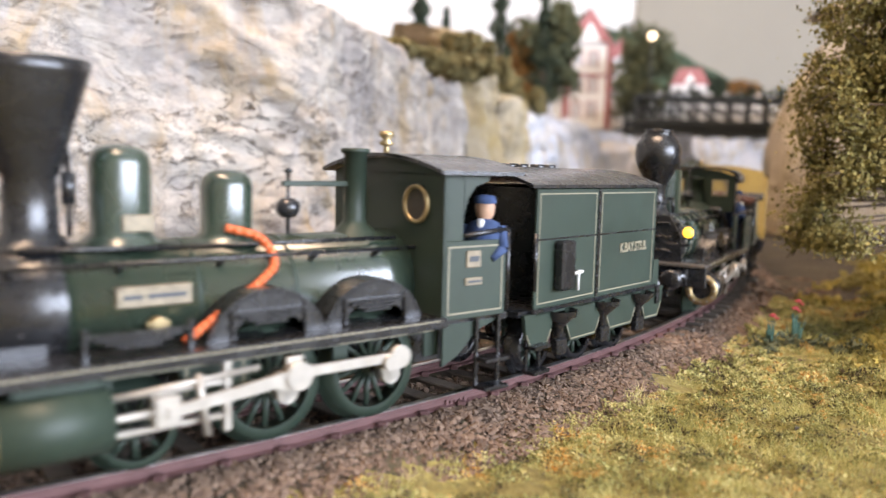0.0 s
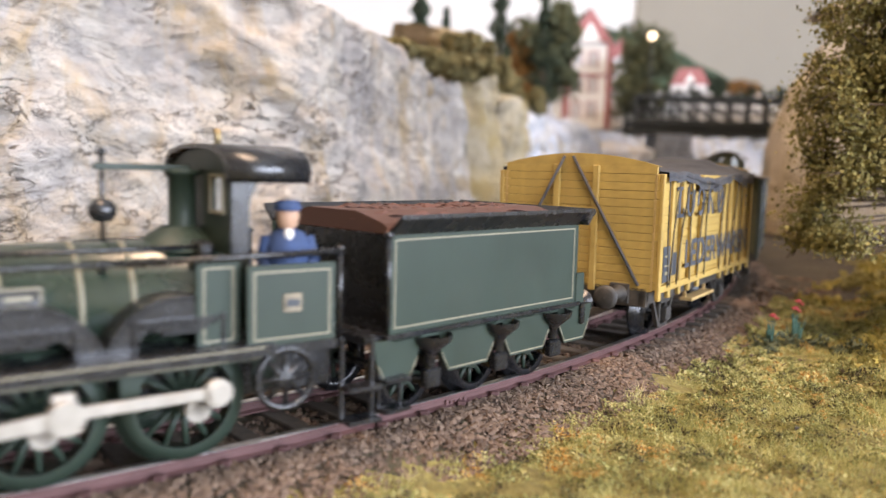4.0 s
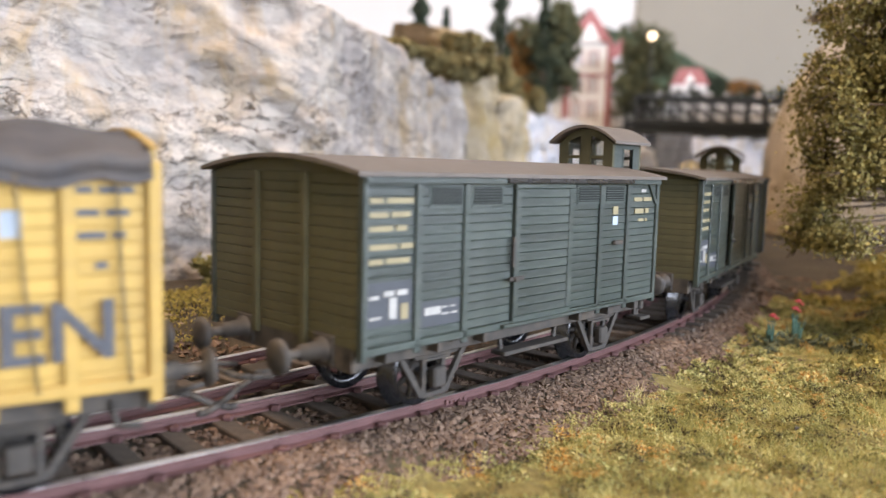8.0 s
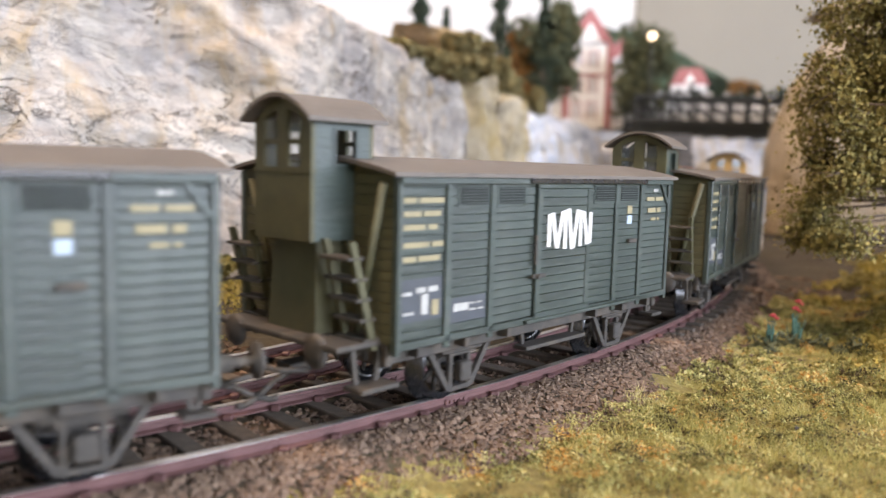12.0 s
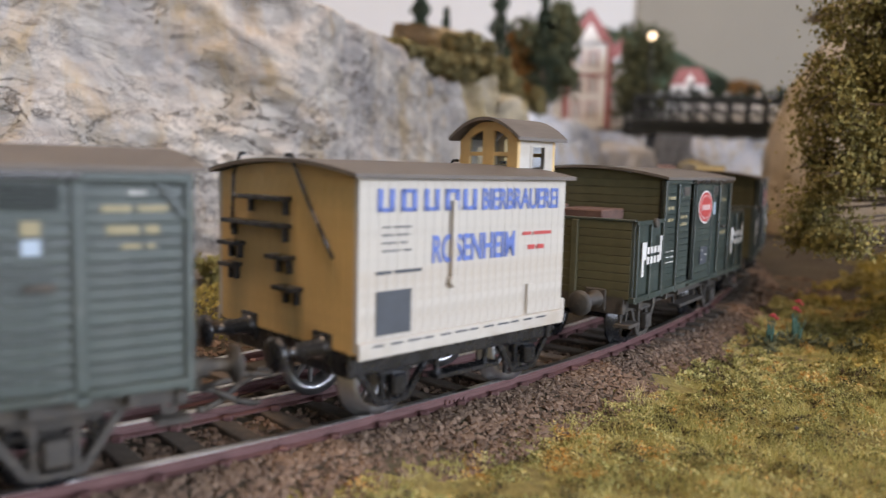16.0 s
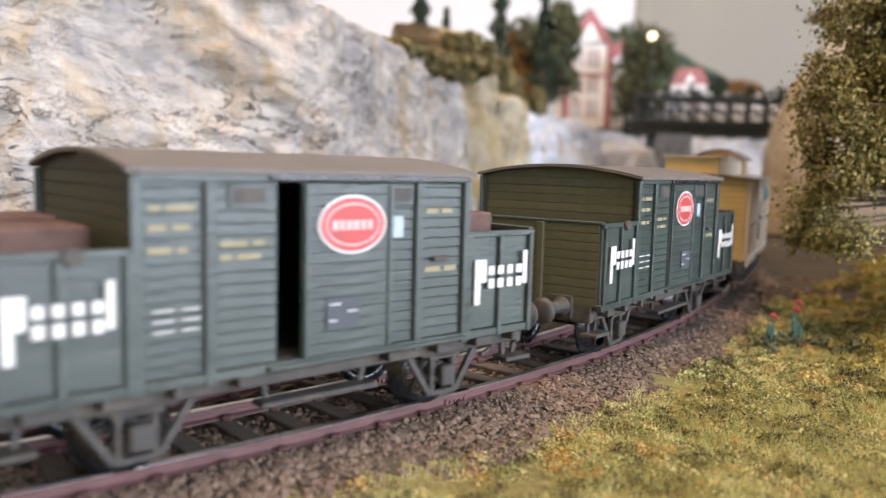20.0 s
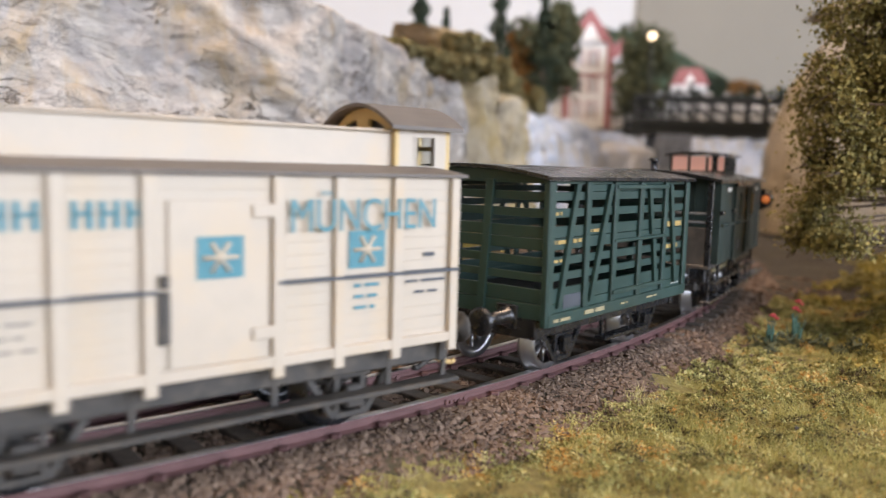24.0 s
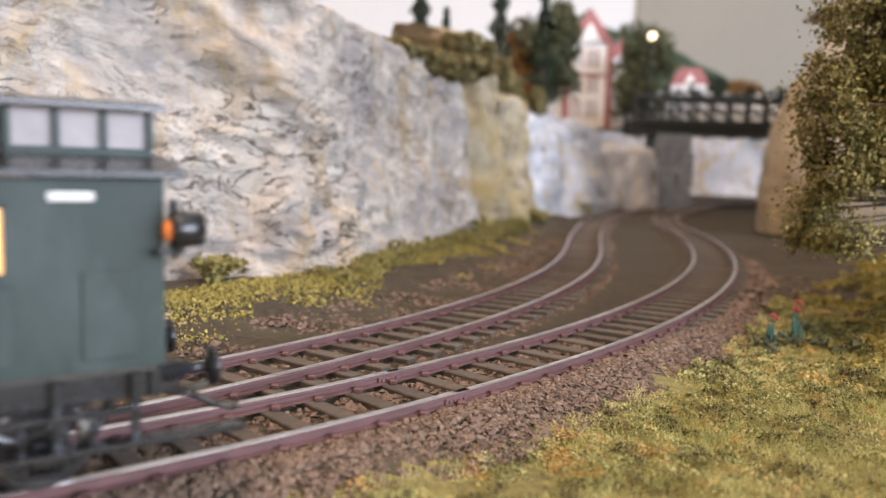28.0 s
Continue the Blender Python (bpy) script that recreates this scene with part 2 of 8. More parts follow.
_turf = (_lat > 20 + 34 * smooth(85, 130, _s) + 2.5 * wobble(GX, GY, 9, 7.0)) & (_s < 260)
G.m = [1 if _turf[f[0]] else 0 for f in G.f]
def patch_mat(name, size, stops, spread=0.5):
    """Flock whose colour drifts in patches of about size mm; each crumb strays from its patch."""
    m = bpy.data.materials.new(name)
    m.use_nodes = True
    nt = m.node_tree
    b = nt.nodes["Principled BSDF"]
    tc = nt.nodes.new("ShaderNodeTexCoord")
    n = nt.nodes.new("ShaderNodeTexNoise")
    n.inputs["Scale"].default_value, n.inputs["Detail"].default_value, n.inputs["Roughness"].default_value = 1000 / size, 4.0, 0.65
    nt.links.new(tc.outputs["Object"], n.inputs["Vector"])
    wide = nt.nodes.new("ShaderNodeMapRange")
    wide.inputs["From Min"].default_value, wide.inputs["From Max"].default_value = 0.355, 0.63
    nt.links.new(n.outputs["Fac"], wide.inputs["Value"])
    ge = nt.nodes.new("ShaderNodeNewGeometry")
    stray = nt.nodes.new("ShaderNodeMapRange")
    stray.inputs["To Min"].default_value, stray.inputs["To Max"].default_value = -spread / 2, spread / 2
    nt.links.new(ge.outputs["Random Per Island"], stray.inputs["Value"])
    add = nt.nodes.new("ShaderNodeMath")
    add.operation, add.use_clamp = "ADD", True
    nt.links.new(wide.outputs[0], add.inputs[0])
    nt.links.new(stray.outputs[0], add.inputs[1])
    cr = nt.nodes.new("ShaderNodeValToRGB")
    for k, (at, c) in enumerate(stops):
        e = cr.color_ramp.elements[k] if k < 2 else cr.color_ramp.elements.new(at)
        e.position, e.color = at, (*c, 1)
    nt.links.new(add.outputs[0], cr.inputs[0])
    nt.links.new(cr.outputs[0], b.inputs["Base Color"])
    b.inputs["Roughness"].default_value = 0.95
    b.inputs["Specular IOR Level"].default_value = 0.15
    return m


TURF_STOPS = ((0.0, (0.060, 0.045, 0.030)), (1.0, (0.56, 0.29, 0.08)), (0.14, (0.12, 0.105, 0.045)), (0.32, (0.235, 0.235, 0.085)), (0.54, (0.40, 0.375, 0.14)), (0.74, (0.56, 0.50, 0.23)), (0.90, (0.56, 0.41, 0.15)))
M_TURF = node_mat("moss_turf", (0.22, 0.185, 0.055), 0.95, 0, 0.5, 1.6, 0.8, (0.14, 0.105, 0.04), 13, bump=0.9, bump_scale=1.1)
mesh_thing("ground", G, [M_EARTH, M_TURF], "brown earth ground with mossy turf beside the tracks", "ground", kind="structure")


# ---- tracks ----
def sweep(line, s0, s1, step, prof, lat0):
    """A closed outline (lat, z) swept along a line; the upper faces take slot 1."""
    ss = np.arange(s0, s1 + step, step)
    n, v = len(prof), []
    for lat, z in prof:
        x, y = line.at(ss, lat0 + lat)
        v.append(np.stack([x, y, np.full(len(ss), z)], 1))
    v = np.stack(v, 1).reshape(-1, 3)
    me = Mesh()
    for k in range(n):
        top = prof[k][1] > -0.2 and prof[(k + 1) % n][1] > -0.2
        me.f += [(i * n + k, i * n + (k + 1) % n, (i + 1) * n + (k + 1) % n, (i + 1) * n + k) for i in range(len(ss) - 1)]
        me.m += [1 if top else 0] * (len(ss) - 1)
        me.s += [False] * (len(ss) - 1)
    me.v = [tuple(p) for p in v]
    return me


RAIL = [(-1.1, -2.02), (1.1, -2.02), (1.1, -1.8), (0.35, -1.5), (0.35, -0.85), (0.68, -0.65), (0.68, -0.14), (0.56, 0.0), (-0.56, 0.0), (-0.68, -0.14), (-0.68, -0.65), (-0.35, -0.85), (-0.35, -1.5), (-1.1, -1.8)]


def make_track(line, name, label, joints):
    t = thing(name, label, "railway track", kind="structure")
    for lat in (-8.6, 8.6):
        for a, b in joints:
            part("rail", sweep(line, a + 0.25, b - 0.25, 4.0 if b < 500 else 8.0, RAIL, lat), [M_RAIL, M_STEEL], t, "rusty model rail with a bright worn top")
    tie = Mesh().box(-1.6, 1.6, -14, 14, -1.7, 0, 0.2)
    me = tie.data("sleeper", M_SLEEPER)
    rng = random.Random(5)
    s = -170.0
    while s < 620:
        x, y = line.at(s, rng.uniform(-0.4, 0.4))
        o = part("sleeper", me, None, t)
        o.matrix_basis = pose(x * MM, y * MM, -2.04 * MM, 0, 0, math.degrees(line.heading(s)) + rng.uniform(-1.2, 1.2))
        s += 8.4
    far = Mesh()
    s = -170.0 - 8.4
    while s > -1500:
        x, y = line.at(s)
        h = line.heading(s)
        q = [(x + a * math.cos(h) + b * math.sin(h), y + a * math.sin(h) - b * math.cos(h)) for a, b in ((-1.6, -15), (-1.6, 15), (1.6, 15), (1.6, -15))]
        far.prism(q, "z", -3.8, -2.06)
        s -= 8.4
    s = 620.0
    while s < 1400:
        x, y = line.at(s)
        h = line.heading(s)
        q = [(x + a * math.cos(h) + b * math.sin(h), y + a * math.sin(h) - b * math.cos(h)) for a, b in ((-1.6, -15), (-1.6, 15), (1.6, 15), (1.6, -15))]
        far.prism(q, "z", -3.8, -2.06)
        s += 8.4
    tagged(part("far_sleepers", far, M_SLEEPER, t), kind="stuff")
    # chairs hold the rails on the sleepers nearby
    ch = Mesh()
    s = -60.0
    while s < 140:
        for lat in (-10.2, -7.0, 7.0, 10.2):
            x, y = line.at(s, lat)
            ch.box(x - 0.75, x + 0.75, y - 0.75, y + 0.75, -2.1, -1.15, 0.2)
        s += 8.4
    tagged(part("rail_chairs", ch, M_RAIL, t), kind="stuff")
    return t


TRACK = make_track(MAIN, "main_track", "curved model railway track on brown wooden sleepers", [(-1600, -62), (-62, 7), (7, 230), (230, 1500)])
TRACK_2 = make_track(SIDE, "side_track", "second curved model track beside the first", [(-1500, -40), (-40, 50), (50, 260), (260, 1400)])
# joint bars at the rail joints
for line, tr, js in ((MAIN, TRACK, (7,)), (SIDE, TRACK_2, (50,))):
    for j in js:
        for lat in (-8.6, 8.6):
            x, y = line.at(j, lat + 0.45)
            b = Mesh().box(-2.6, 2.6, -0.3, 0.3, -1.8, -0.7, 0.12)
            for k in (-1.7, -0.6, 0.6, 1.7):
                b.tube((k, -0.3, -1.25), (k, -0.62, -1.25), 0.28, n=6)
            o = part("joint_bar", b, M_RAIL, tr)
            o.matrix_basis = pose(x * MM, y * MM, 0, 0, 0, math.degrees(line.heading(j)))

# ---- ballast ----
STONE = []
for k in range(10):
    r = random.Random(k)
    pts = [Vector((r.gauss(0, 1), r.gauss(0, 1), r.gauss(0, 1))).normalized() * r.uniform(0.75, 1.2) for _ in range(9)]
    bm = bmesh.new()
    for p in pts:
        bm.verts.new((p.x * 1.15, p.y, p.z * 0.8))
    bmesh.ops.convex_hull(bm, input=bm.verts)
    bmesh.ops.delete(bm, geom=[v for v in bm.verts if not v.link_faces], context="VERTS")
    bm.verts.index_update()
    STONE.append(([tuple(v.co) for v in bm.verts], [tuple(v.index for v in f.verts) for f in bm.faces]))
    bm.free()


def scatter_stones(me, rng, line, s0, s1, lat0, lat1, per_mm2, size, lift=0.0):
    n = int((s1 - s0) * (lat1 - lat0) * per_mm2)
    s = np.array([rng.uniform(s0, s1) for _ in range(n)])
    lat = np.array([rng.uniform(lat0, lat1) for _ in range(n)])
    x, y = line.at(s, lat)
    z = ground_z(x, y)
    for i in range(n):
        if abs(abs(lat[i]) - 8.6) < 1.3:
            continue
        v, f = STONE[rng.randrange(10)]
        r = size * rng.uniform(0.55, 1.35)
        c, d = math.cos(rng.uniform(0, 6.3)), math.sin(rng.uniform(0, 6.3))
        me.add([(x[i] + r * (c * a - d * b), y[i] + r * (d * a + c * b), z[i] + lift + r * (e * 0.9 + 0.1)) for a, b, e in v], f)


rng = random.Random(11)
ST = Mesh()
scatter_stones(ST, rng, MAIN, -75, 60, 13.5, 25.0, 3.4, 0.54, 0.1)
scatter_stones(ST, rng, MAIN, 60, 140, 13.5, 26, 1.8, 0.62, 0.1)
scatter_stones(ST, rng, MAIN, 140, 300, 13, 24, 0.25, 1.3)
tagged(part("ballast_shoulder", ST, M_BALLAST), "crushed reddish-brown stone ballast along the track", "ballast", kind="stuff")
ST = Mesh()
scatter_stones(ST, rng, MAIN, -85, 70, -14, 13.5, 1.3, 0.62, 0.15)
scatter_stones(ST, rng, MAIN, -85, 120, 9.9, 15.5, 2.2, 0.50, 0.1)
scatter_stones(ST, rng, MAIN, 70, 260, -14, 13.5, 0.25, 0.9, -0.25)
scatter_stones(ST, rng, SIDE, -85, 90, -34, 17, 0.5, 0.75, -0.2)
scatter_stones(ST, rng, SIDE, 90, 300, -34, 17, 0.18, 1.0, -0.2)
scatter_stones(ST, rng, MAIN, 60, 260, 13, 46, 0.12, 0.9, -0.1)
tagged(part("ballast_bed", ST, M_BALLAST), "brown stone ballast between the sleepers", "ballast", kind="stuff")


# ---- rock cliff ----
def rock_mat(name, base, cool, warm, dark):
    m = bpy.data.materials.new(name)
    m.use_nodes = True
    nt = m.node_tree
    b = nt.nodes["Principled BSDF"]
    tc = nt.nodes.new("ShaderNodeTexCoord")

    def nz(size, detail=6.0, rough=0.6, stretch=None, dist=0.0):
        n = nt.nodes.new("ShaderNodeTexNoise")
        n.inputs["Scale"].default_value, n.inputs["Detail"].default_value = 1000 / size, detail
        n.inputs["Roughness"].default_value, n.inputs["Distortion"].default_value = rough, dist
        if stretch:
            mp = nt.nodes.new("ShaderNodeMapping")
            mp.inputs["Scale"].default_value, mp.inputs["Rotation"].default_value = stretch[0], stretch[1]
            nt.links.new(tc.outputs["Object"], mp.inputs[0])
            nt.links.new(mp.outputs[0], n.inputs["Vector"])
        else:
            nt.links.new(tc.outputs["Object"], n.inputs["Vector"])
        return n.outputs["Fac"]

    def mixed(fac, a, c, lo, hi, top=1.0):
        r = nt.nodes.new("ShaderNodeMapRange")
        r.inputs["From Min"].default_value, r.inputs["From Max"].default_value, r.inputs["To Max"].default_value = lo, hi, top
        nt.links.new(fac, r.inputs["Value"])
        x = nt.nodes.new("ShaderNodeMix")
        x.data_type = "RGBA"
        nt.links.new(r.outputs[0], x.inputs[0])
        if isinstance(a, tuple):
            x.inputs[6].default_value = (*a, 1)
        else:
            nt.links.new(a, x.inputs[6])
        x.inputs[7].default_value = (*c, 1)
        return x.outputs[2]

    col = mixed(nz(34, 5, 0.6, None, 0.6), base, cool, 0.42, 0.60)
    col = mixed(nz(20, 6, 0.65, ((1, 1, 0.5), (0, 0.5, 0.3)), 0.8), col, warm, 0.49, 0.64, 0.85)
    col = mixed(nz(3.2, 6, 0.7, ((0.6, 0.6, 1.5), (0.4, 0.3, 0)), 0.8), col, dark, 0.52, 0.80, 0.38)
    # thin cracks along the contour lines of a slanting noise, in patches
    slant = ((0.75, 0.75, 1.45), (0.35, 0.3, 0))

    def lines(size, width, strength, patch):
        n = nz(size, 5, 0.62, slant, 1.3)
        sub = nt.nodes.new("ShaderNodeMath")
        sub.operation = "SUBTRACT"
        sub.inputs[1].default_value = 0.5
        nt.links.new(n, sub.inputs[0])
        ab = nt.nodes.new("ShaderNodeMath")
        ab.operation = "ABSOLUTE"
        nt.links.new(sub.outputs[0], ab.inputs[0])
        r = nt.nodes.new("ShaderNodeMapRange")
        r.inputs["From Min"].default_value, r.inputs["From Max"].default_value = 0.0, width
        r.inputs["To Min"].default_value, r.inputs["To Max"].default_value = strength, 0.0
        nt.links.new(ab.outputs[0], r.inputs["Value"])
        k = nt.nodes.new("ShaderNodeMapRange")
        k.inputs["From Min"].default_value, k.inputs["From Max"].default_value = 0.42, 0.6
        nt.links.new(nz(patch, 3), k.inputs["Value"])
        mu = nt.nodes.new("ShaderNodeMath")
        mu.operation = "MULTIPLY"
        nt.links.new(r.outputs[0], mu.inputs[0])
        nt.links.new(k.outputs[0], mu.inputs[1])
        return mu.outputs[0]

    crack = lines(16, 0.015, 0.9, 40)
    col = mixed(crack, col, dark, 0.0, 1.0)
    fine = lines(7, 0.032, 0.65, 25)
    col = mixed(fine, col, dark, 0.0, 1.0)
    nt.links.new(col, b.inputs["Base Color"])
    b.inputs["Roughness"].default_value = 0.85
    deep = nt.nodes.new("ShaderNodeMath")
    deep.operation = "SUBTRACT"
    nt.links.new(nz(8, 10, 0.7, slant, 1.2), deep.inputs[0])
    nt.links.new(crack, deep.inputs[1])
    bp = nt.nodes.new("ShaderNodeBump")
    bp.inputs["Strength"].default_value, bp.inputs["Distance"].default_value = 1.0, 3.4 * MM
    nt.links.new(deep.outputs[0], bp.inputs["Height"])
    nt.links.new(bp.outputs[0], b.inputs["Normal"])
    return m


M_ROCK = rock_mat("plaster_rock", (0.71, 0.64, 0.56), (0.47, 0.43, 0.405), (0.56, 0.415, 0.25), (0.14, 0.11, 0.09))
M_ROCK_OCHRE = rock_mat("ochre_rock", (0.46, 0.36, 0.20), (0.50, 0.42, 0.30), (0.46, 0.33, 0.13), (0.16, 0.12, 0.08))
M_ROCK_PALE = rock_mat("pale_rock", (0.72, 0.72, 0.73), (0.58, 0.62, 0.70), (0.58, 0.46, 0.27), (0.30, 0.28, 0.27))
M_ROCK_TAN = rock_mat("tan_rock", (0.52, 0.41, 0.28), (0.46, 0.37, 0.27), (0.52, 0.40, 0.23), (0.28, 0.21, 0.14))


def rock_face(name, label, base, tops, lean, mat, cols, rows, back=160.0, rough=6.0, seed=0.0, foot=-9.0, bow=1.3):
    """A rock wall on a plan line (x, y), with a height at each corner, that leans back and rounds into a plateau."""
    seg = np.cumsum([0] + [math.dist(a, b) for a, b in zip(base[:-1], base[1:])])
    bx, by = np.array(base).T
    u = np.linspace(0, seg[-1], cols)
    # rounded corners
    ks = 9
    px, py = np.interp(u, seg, bx), np.interp(u, seg, by)
    pad = lambda a: np.convolve(np.pad(a, ks, mode="edge"), np.ones(2 * ks + 1) / (2 * ks + 1), "valid")
    px, py, top = pad(px), pad(py), pad(np.interp(u, seg, tops))
    tx, ty = np.gradient(px), np.gradient(py)
    ln = np.hypot(tx, ty)
    nxx, nyy = -ty / ln, tx / ln                    # into the hill
    v = []
    for j in range(rows + 1):
        w = j / rows
        for i in range(cols):
            if w < 0.75:
                h = w / 0.75
                z = foot + (top[i] - foot) * h
                d = lean * h ** bow
            else:
                h = (w - 0.75) / 0.25
                z = top[i] + 12 * math.sin(h * 1.5) + 4 * h
                d = lean + back * h ** 1.5
            p = Vector((px[i], py[i], z))
            q = Vector((p.x, p.y, p.z * 0.8 + seed * 50))
            fade = min(1.0, w * 9)
            n1 = noise.noise(q / 52) * 1.7 + noise.noise(q / 23)
            ridge = 1 - abs(noise.noise(Vector((q.x / 15 + q.z / 30, q.y / 15, q.z / 11))))
            n2 = noise.noise(q / 8.5) * 0.38 + noise.noise(Vector((q.x / 5.5, q.y / 5.5, q.z / 2.6 + q.x / 9))) * 0.22 + (ridge - 0.7) * 0.55
            amt = rough * (n1 * 0.75 + n2) * (0.35 + 0.65 * fade)
            d -= amt
            v.append((p.x + nxx[i] * d, p.y + nyy[i] * d, z + (noise.noise(q / 17) * 2.4 if w > 0.4 else 0)))
    f = [(j * cols + i, j * cols + i + 1, (j + 1) * cols + i + 1, (j + 1) * cols + i) for j in range(rows) for i in range(cols - 1)]
    me = Mesh()
    me.add(v, f, 0, True)
    return mesh_thing(name, me, mat, label, "rock face", kind="structure")


rock_face("cliff", "tall pale plaster rock cliff with cracks and ochre stains",
          [(-400, 120), (-220, 140), (-114, 192), (-62, 236), (-34, 246), (-18, 292), (-6, 345), (18, 415), (32, 465), (24, 540)],
          [135, 128, 122, 104, 90, 86, 86, 88, 86, 84], 14, M_ROCK, 620, 150, 220, 6.0, 1.0)
rock_face("cliff_flank", "pale rock wall inside the curve of the tracks", [(-770, 420), (-690, 260), (-560, 150), (-396, 121)], [60, 90, 120, 135], 20, M_ROCK, 60, 24, 160, 7.0, 6.0)
rock_face("cliff_edge", "ochre-stained rock rib at the end of the cliff", [(8, 428), (24, 436), (36, 468), (38, 505), (26, 560)], [92, 108, 106, 92, 88], 10, M_ROCK_OCHRE, 90, 60, 60, 6.5, 7.0)
rock_face("cliff_buttress", "weathered ochre rock buttress behind the cliff", [(34, 520), (46, 522), (70, 566), (80, 640), (70, 760)], [80, 88, 84, 80, 76], 14, M_ROCK_OCHRE, 110, 60, 160, 7.5, 2.0)
rock_face("far_cliff", "pale rock wall beside the bridge", [(66, 590), (98, 645), (138, 730), (172, 800), (205, 880), (215, 1060)], [80, 84, 86, 76, 70, 70], 22, M_ROCK_PALE, 110, 46, 260, 7.0, 3.0)
rock_face("abutment_rock", "tan rock shoulder beside the bridge abutment", [(170, 806), (205, 842), (246, 884), (250, 960)], [56, 60, 62, 64], 10, M_ROCK_PALE, 60, 36, 120, 5.0, 9.0)
rock_face("rock_behind_bridge", "pale blue-grey rock wall beyond the bridge", [(143, 1345), (393, 1321), (571, 1297), (800, 1240)], [171, 171, 167, 160], 12, M_ROCK_PALE, 80, 36, 200, 8.0, 4.0)
rock_face("right_rock", "tan rock pillar standing beside the track", [(560, 1150), (400, 900), (310, 740), (262, 652), (220, 556), (300, 530), (420, 520), (700, 500)],
          [150, 158, 164, 166, 165, 170, 170, 170], 74, M_ROCK_TAN, 190, 60, 160, 5.5, 5.0, -4.0, 3.2)
rock_face("bank_rock", "low pinkish rock outcrop above the bank", [(330, 430), (240, 365), (192, 318), (330, 262), (560, 225), (900, 200)],
          [38, 44, 46, 48, 50, 50], 16, M_ROCK_TAN, 160, 40, 120, 2.2, 8.0, -4.0)


# ---- paint and parts of the rolling stock ----
# side paint: the bluish sheen of the window is mixed into the olive
M_OLIVE = node_mat("olive_paint_window_sheen", (0.032, 0.047, 0.040), 0.42, 0, 0.26, 3.0, 0.55, (0.082, 0.096, 0.084), 3.2, bump=0.18, bump_scale=0.6, piece=0.18, stretch=(0.22, 1, 1), spec=0.6)
# the same olive on the ends, coloured as it looks without that sheen
M_OLIVE_END = node_mat("olive_paint_no_sheen", (0.080, 0.077, 0.040), 0.6, 0, 0.22, 3.5, 0.30, (0.085, 0.070, 0.040), 11, bump=0.10, bump_scale=0.9, piece=0.10, spec=0.35)
# here too the window's cool sheen is put into the side colour
M_PERSIL = node_mat("grey_green_paint_sheen", (0.032, 0.047, 0.040), 0.42, 0, 0.24, 3.5, 0.45, (0.074, 0.082, 0.066), 3.6, bump=0.14, bump_scale=0.7, piece=0.16, stretch=(0.25, 1, 1), spec=0.65)
M_GREEN = node_mat("dark_green_paint", (0.020, 0.050, 0.042), 0.42, 0, 0.14, 5, 0.18, (0.05, 0.055, 0.035), 12, bump=0.04, bump_scale=1.2, piece=0.06, spec=0.55)
M_BOILER = node_mat("glossy_green_enamel", (0.027, 0.046, 0.032), 0.25, 0, 0.14, 7, 0.15, (0.040, 0.042, 0.028), 11, bump=0.015, bump_scale=1.5, spec=1.0, gloss_vary=0.08, coat=0.35)
M_LOCO = node_mat("loco_green_enamel", (0.025, 0.041, 0.029), 0.48, 0, 0.14, 7, 0.18, (0.040, 0.040, 0.030), 11, bump=0.03, bump_scale=1.2, spec=0.38)
M_BLACK = node_mat("black_metal", (0.016, 0.017, 0.019), 0.27, 0.15, 0.25, 3, 0.3, (0.04, 0.036, 0.032), 9, bump=0.02, bump_scale=1, spec=0.8, gloss_vary=0.10)
M_CHASSIS = node_mat("weathered_grey_chassis", (0.048, 0.043, 0.037), 0.66, 0, 0.35, 2.0, 0.55, (0.105, 0.082, 0.058), 4, bump=0.10, bump_scale=0.6)
M_ROOF = node_mat("brown_grey_roof", (0.120, 0.102, 0.086), 0.6, 0, 0.2, 5, 0.35, (0.09, 0.075, 0.06), 15, bump=0.06, bump_scale=1)
M_YELLOW = node_mat("yellow_paint", (0.45, 0.295, 0.075), 0.6, 0, 0.15, 4, 0.42, (0.33, 0.20, 0.055), 6, bump=0.12, bump_scale=0.8, piece=0.08, stretch=(0.35, 1, 1))
M_CREAM = node_mat("cream_paint", (0.465, 0.40, 0.32), 0.5, 0, 0.06, 5, 0.35, (0.50, 0.345, 0.18), 10, bump=0.02, bump_scale=1, spec=0.4)
M_WHITE = node_mat("white_paint", (0.47, 0.435, 0.38), 0.55, 0, 0.08, 3, 0.45, (0.36, 0.28, 0.20), 5, bump=0.05, bump_scale=0.8, spec=0.35)
M_ENDCREAM = node_mat("yellow_cream_paint", (0.54, 0.37, 0.145), 0.55, 0, 0.08, 4, 0.25, (0.40, 0.28, 0.12), 9, bump=0.04)
M_TANWOOD = node_mat("tan_paint", (0.60, 0.40, 0.165), 0.55, 0, 0.12, 4, 0.30, (0.30, 0.18, 0.08), 9, bump=0.06)
M_TARP = node_mat("grey_tarpaulin", (0.055, 0.055, 0.06), 0.75, 0, 0.3, 6, 0.4, (0.10, 0.08, 0.06), 12, bump=0.25, bump_scale=3)
M_PEAT = island_mat("peat_block", [(0.10, 0.045, 0.030), (0.16, 0.07, 0.05), (0.07, 0.035, 0.025)], (0.13, 0.06, 0.04))
M_SCREEN = node_mat("dark_wire_screen", (0.022, 0.026, 0.024), 0.8, 0, 0.3, 0.8, bump=0.1, bump_scale=0.5, spec=0.2)
M_ROPE = node_mat("dark_rope", (0.10, 0.08, 0.05), 0.9, 0, 0.3, 1, bump=0.05)
